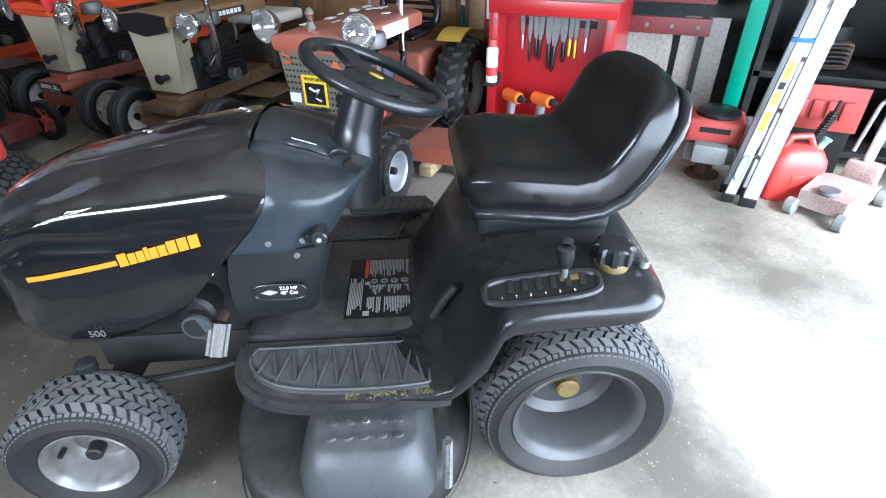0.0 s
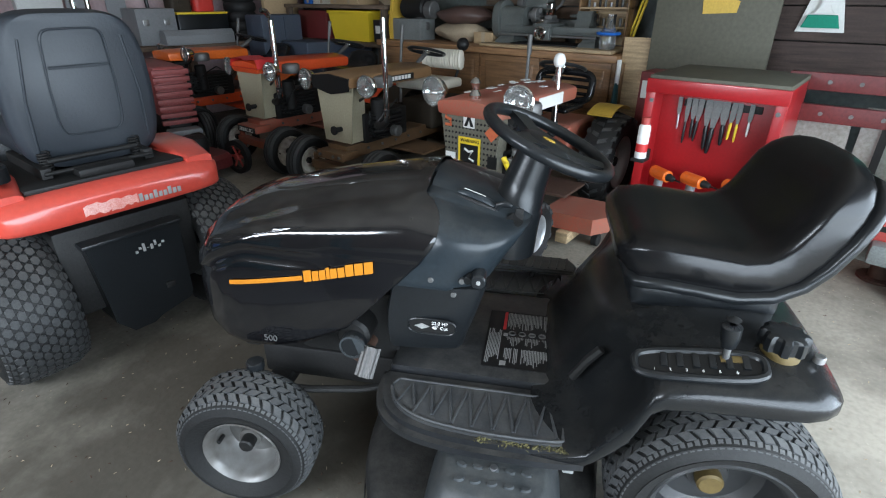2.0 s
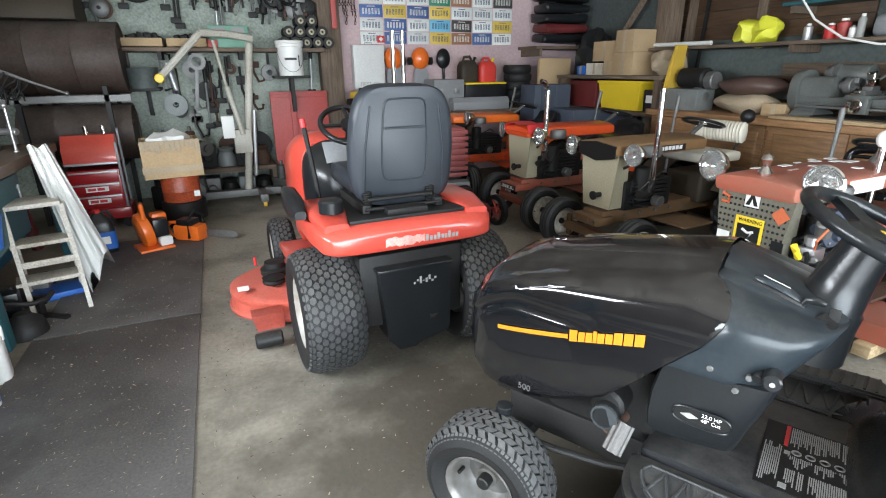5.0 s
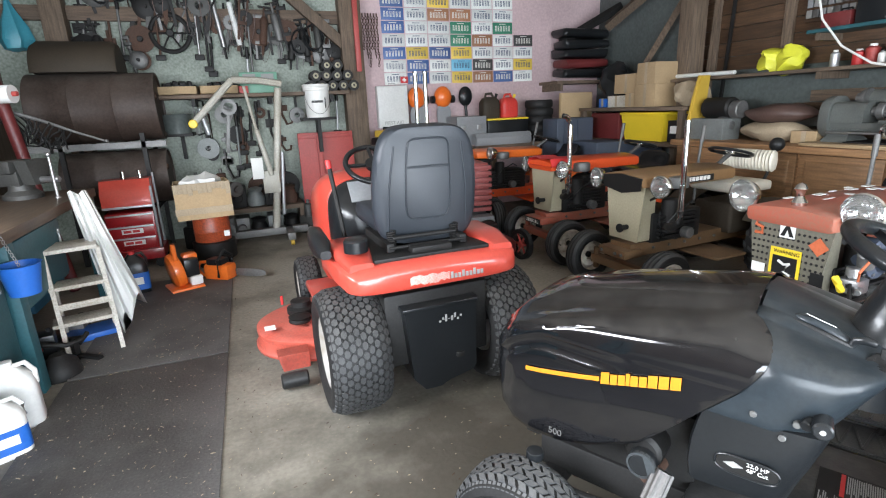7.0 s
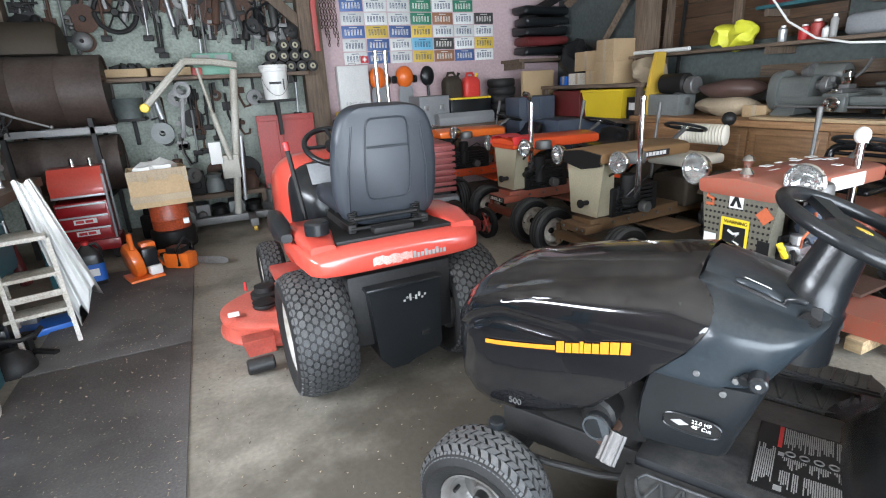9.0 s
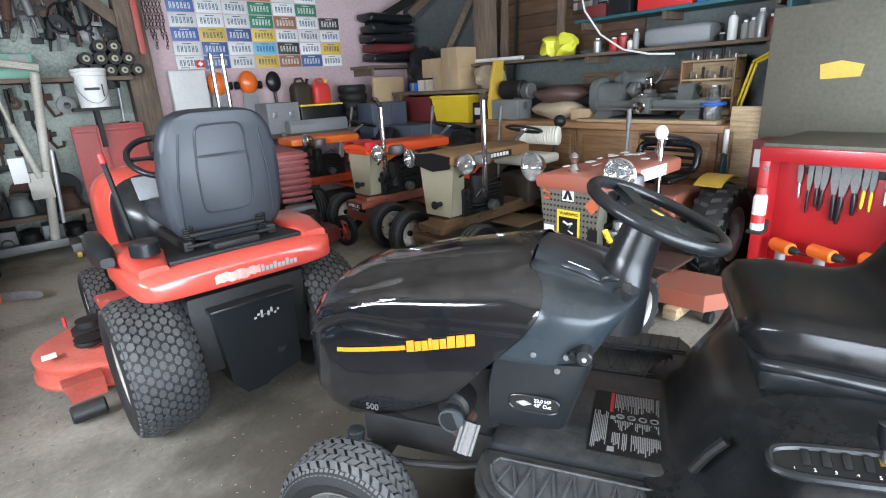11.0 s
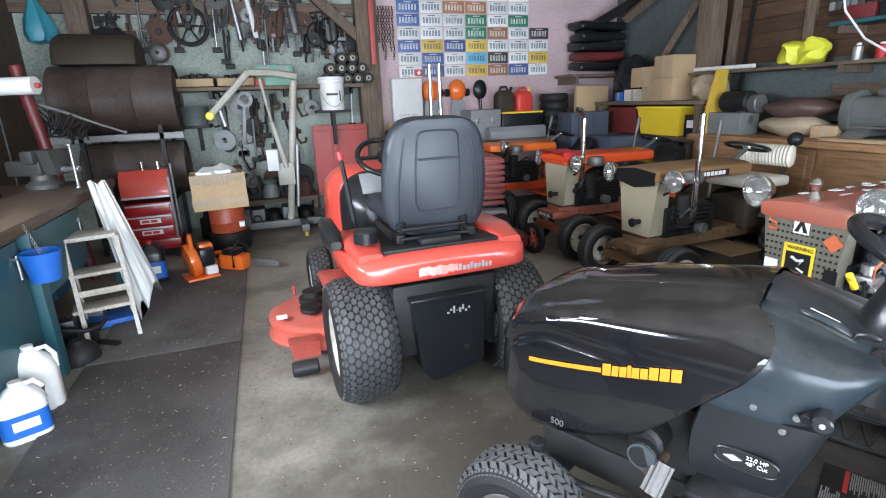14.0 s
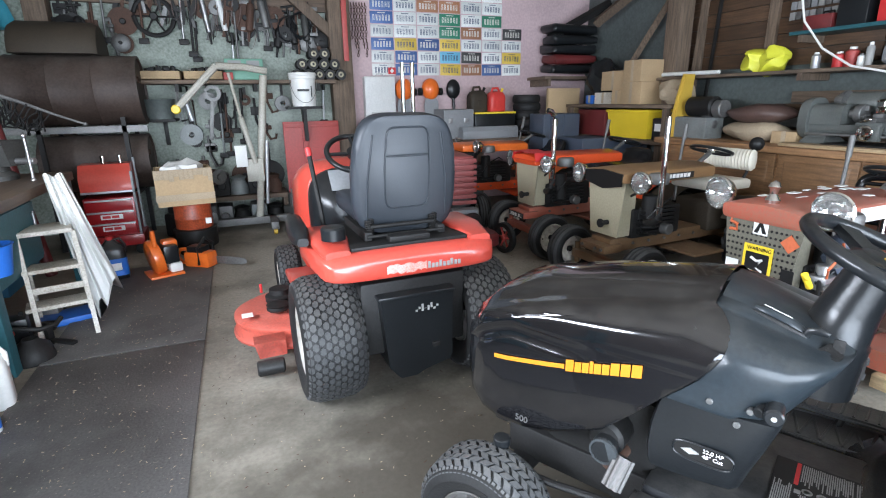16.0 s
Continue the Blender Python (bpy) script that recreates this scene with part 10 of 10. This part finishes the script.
part("jack_yoke", Form().box(-0.26, -0.16, -0.08, 0.08, 0.06, 0.22, 0.02), M["jack_grey"], fj)
for x, y in ((-0.24, 0.13), (-0.24, -0.13), (0.24, 0.12), (0.24, -0.12)):
    part("jack_wheel", Form().rod((x, y - 0.025, 0.045), (x, y + 0.025, 0.045), 0.045), M["grey_iron"], fj)
# shelf with engines behind the ladder
es = thing("engine_shelf", pose(0, 0, 0), "black steel shelving holding old engines", "shelving")
for y in (-1.75, -0.35):
    for x in (3.95, 4.55):
        part("shelf_post", Form().box(x, x + 0.04, y, y + 0.04, 0, 1.9), M["black_iron"], es)
for z in (0.12, 0.55, 1.05, 1.55):
    part("shelf_deck", Form().box(3.95, 4.59, -1.75, -0.31, z - 0.04, z, 0.004), M["black_iron"], es)
# added sheet; its black stands in for the dark depth behind the engines
part("back_sheet", Form().box(4.58, 4.60, -1.75, -0.31, 0.08, 1.9), M["black_iron"], es, "added dark backing behind the engines")
rng = random.Random(8)
for k in range(8):
    z = (0.12, 0.55, 1.05, 1.55)[k // 2]
    y = -0.65 - (k % 2) * 0.62
    e = thing("old_engine", pose(4.22, y, z, 0, 0, rng.uniform(0, 90)), "greasy old small engine on the steel shelf", "engine", "engines on the shelf")
    part("block", Form().box(-0.14, 0.14, -0.14, 0.14, 0, 0.16, 0.03), M[("black_iron", "grey_iron", "rust")[k % 3]], e)
    part("flywheel", Form().lathe([(0.13, 0.16), (0.14, 0.18), (0.13, 0.24), (0.06, 0.26), (0, 0.26)], None, 24), M["black_iron"], e)
    part("muffler", Form().rod((0.12, -0.1, 0.10), (0.12, 0.12, 0.10), 0.05), M[("rust", "dull_steel")[k % 2]], e)
    for j in range(5):
        part("cooling_fin", Form().box(-0.20, -0.10, -0.10 + 0.0, 0.10, 0.04 + j * 0.025, 0.048 + j * 0.025, 0.002), M["dull_steel" if k % 2 else "black_iron"], e)
    part("starter_cup", Form().lathe([(0.07, 0.26), (0.075, 0.27), (0.06, 0.30), (0.02, 0.305), (0, 0.305)], None, 20), M[("black_plastic", "dull_red", "black_iron")[k % 3]], e)
    part("air_box", Form().box(-0.08, 0.08, 0.12, 0.20, 0.08, 0.20, 0.015), M["black_plastic"], e)
    part("fuel_hose", Form().tube([(0.1, 0.14, 0.2), (0.17, 0.1, 0.24), (0.18, 0.0, 0.18), (0.13, -0.08, 0.12)], 0.008, 6), M["black_plastic"], e)
rdp = thing("red_guard", pose(0, 0, 0), "scuffed red stamped sheet-metal guard", "guard")
part("guard_sheet", Form().box(3.86, 3.88, -0.92, -0.50, 0.26, 0.52, 0.006), M["dull_red"], rdp)
for k in range(4):
    part("guard_emboss", Form().box(3.84, 3.86, -0.86 + k * 0.075, -0.81 + k * 0.075, 0.33, 0.44, 0.008), M["dull_red"], rdp)
part("guard_stand", Form().box(3.87, 3.94, -0.9, -0.52, 0.0, 0.26), M["black_iron"], rdp)
tagged(part("coil_shock", Form().tube([(3.72 + 0.022 * math.cos(i * 0.9), -0.70 + 0.022 * math.sin(i * 0.9) - i * 0.0006, 0.22 + i * 0.0022) for i in range(90)], 0.006, 6).rod((3.72, -0.70, 0.0), (3.72, -0.76, 0.48), 0.010), M["black_iron"], None, "black coil spring shock standing by the can"), category="spring")
sn = thing("string_trimmer", pose(0, 0, 0), "orange-headed string trimmer with bent tube", "trimmer")
part("tube", Form().tube([(3.62, -1.25, 0.02), (3.66, -1.10, 0.45), (3.75, -1.02, 0.8), (3.85, -1.0, 1.4), (3.9, -0.95, 1.9)], 0.014, 8), M["black_iron"], sn)
part("handle_loop", Form().tube([(3.60, -0.88, 0.25), (3.64, -0.92, 0.5), (3.66, -1.0, 0.62), (3.68, -1.2, 0.62), (3.72, -1.3, 0.8), (3.8, -1.4, 1.3)], 0.011, 8), M["alu"], sn)
part("engine_head", Form().box(3.66, 3.86, -1.28, -1.04, 0.62, 0.80, 0.03), M["orange_red"], sn, "orange engine head", 60)
part("engine_cover", Form().box(3.70, 3.84, -1.26, -1.12, 0.78, 0.95, 0.03), M["grey_iron"], sn, "", 60)
tagged(part("brown_cabinet", Form().box(3.72, 3.92, -1.95, -1.42, 0.0, 0.62, 0.008), M["dark_red"], None, "dark brown wooden chest by the door"), category="chest")
tagged(part("leaning_board", Form().box(3.50, 3.52, -1.95, -1.45, 0.0, 0.85, 0.004), M["board"], None, "brown plywood board leaning by the door"), category="board")

# ---- small litter ----
def litter(name, n, seed, area, z, label, material, big=0.012):
    rng = random.Random(seed)
    f = Form()
    x0, x1, y0, y1 = area
    for i in range(n):
        x, y, a = rng.uniform(x0, x1), rng.uniform(y0, y1), rng.uniform(0, 6.3)
        r, w = rng.uniform(0.004, big), rng.uniform(0.0007, 0.0018)
        c, s = math.cos(a), math.sin(a)
        h = rng.uniform(0.001, 0.004)
        f._add([(x - c * r - s * w, y - s * r + c * w, z), (x - c * r + s * w, y - s * r - c * w, z), (x + c * r + s * w, y + s * r - c * w, z + h), (x + c * r - s * w, y + s * r + c * w, z + h), (x, y, z + h + 0.0015)],
               [(0, 1, 4), (1, 2, 4), (2, 3, 4), (3, 0, 4)])
    tagged(part(name, f, M[material], None, label), category="litter", kind="stuff")


litter("wood_chips", 800, 21, (-1.10, -0.29, -1.0, 4.6), 0.0125, "pale wood chips strewn over the rubber mats", "foam", 0.0048)
litter("floor_debris", 2200, 22, (-0.25, 4.2, -1.0, 5.5), 0.0005, "small pale chips and dirt on the concrete floor", "foam", 0.005)
litter("dark_grit", 900, 23, (-0.25, 3.0, 0.0, 4.5), 0.0005, "dark grit and dried grass on the floor", "rust", 0.008)

# ---- scrap under the bench ----
SCRAP = "old mower parts heaped under the bench"
def scrap(name, m, f, material, label, category="scrap"):
    t = thing(name, m, label, category, SCRAP)
    part("body", f, M[material], t)
    return t


scrap("engine_shroud", pose(-1.17, 3.42, 0.0, 0, 0, 30), Form().lathe([(0.13, 0.0), (0.135, 0.03), (0.115, 0.11), (0.06, 0.15), (0.05, 0.17), (0.03, 0.17)], Matrix.Scale(0.8, 4), 28), "black_iron", "dusty black cast engine shroud on the floor")
scrap("battery", pose(-1.32, 3.62, 0.0, 0, 0, 12), Form().box(-0.09, 0.09, -0.065, 0.065, 0, 0.20, 0.008).rod((-0.06, 0.03, 0.20), (-0.06, 0.03, 0.22), 0.012).rod((0.06, 0.03, 0.20), (0.06, 0.03, 0.22), 0.012), "black_plastic", "black battery under the bench", "battery")
scrap("plastic_funnel", pose(-1.34, 3.40, 0.13, 0, 20, 0), Form().lathe([(0.015, -0.12), (0.02, -0.04), (0.09, 0.06), (0.095, 0.075)], None, 24, False, False), "red_plastic", "red plastic funnel among mower parts", "funnel")
scrap("bent_handle", pose(-1.20, 3.55, 0.14, 0, 0, 15), Form().tube([(-0.12, 0.02, 0.05), (-0.06, -0.03, 0.03), (0.04, -0.03, 0.0), (0.12, 0.0, 0.0), (0.15, 0.05, 0.02)], 0.014, 10), "black_iron", "bent black handle lying on parts", "handle")
scrap("steel_plate", pose(-1.205, 3.20, 0.0, 0, -14, 8), Form().box(-0.006, 0.006, -0.11, 0.11, 0.0, 0.27, 0.002), "dull_steel", "scratched steel plate leaning on the bench leg", "plate")
scrap("bracket", pose(-1.08, 3.60, 0.0, 0, 0, -35), Form().box(-0.10, 0.10, -0.018, 0.018, 0.0, 0.03, 0.004).box(-0.10, -0.07, -0.018, 0.018, 0.0, 0.14, 0.004), "black_iron", "black steel bracket on the floor", "bracket")
t = thing("tray", pose(-1.17, 4.02, 0, 0, 0, 18), "flat blue plastic tray under the step stool", "tray")
part("tray_body", Form().box(-0.15, 0.15, -0.11, 0.11, 0.0, 0.045, 0.008), M["blue"], t)
litter("straw", 130, 24, (-1.10, -0.29, 0.6, 4.6), 0.0128, "long pale straw bits on the mats", "foam", 0.013)
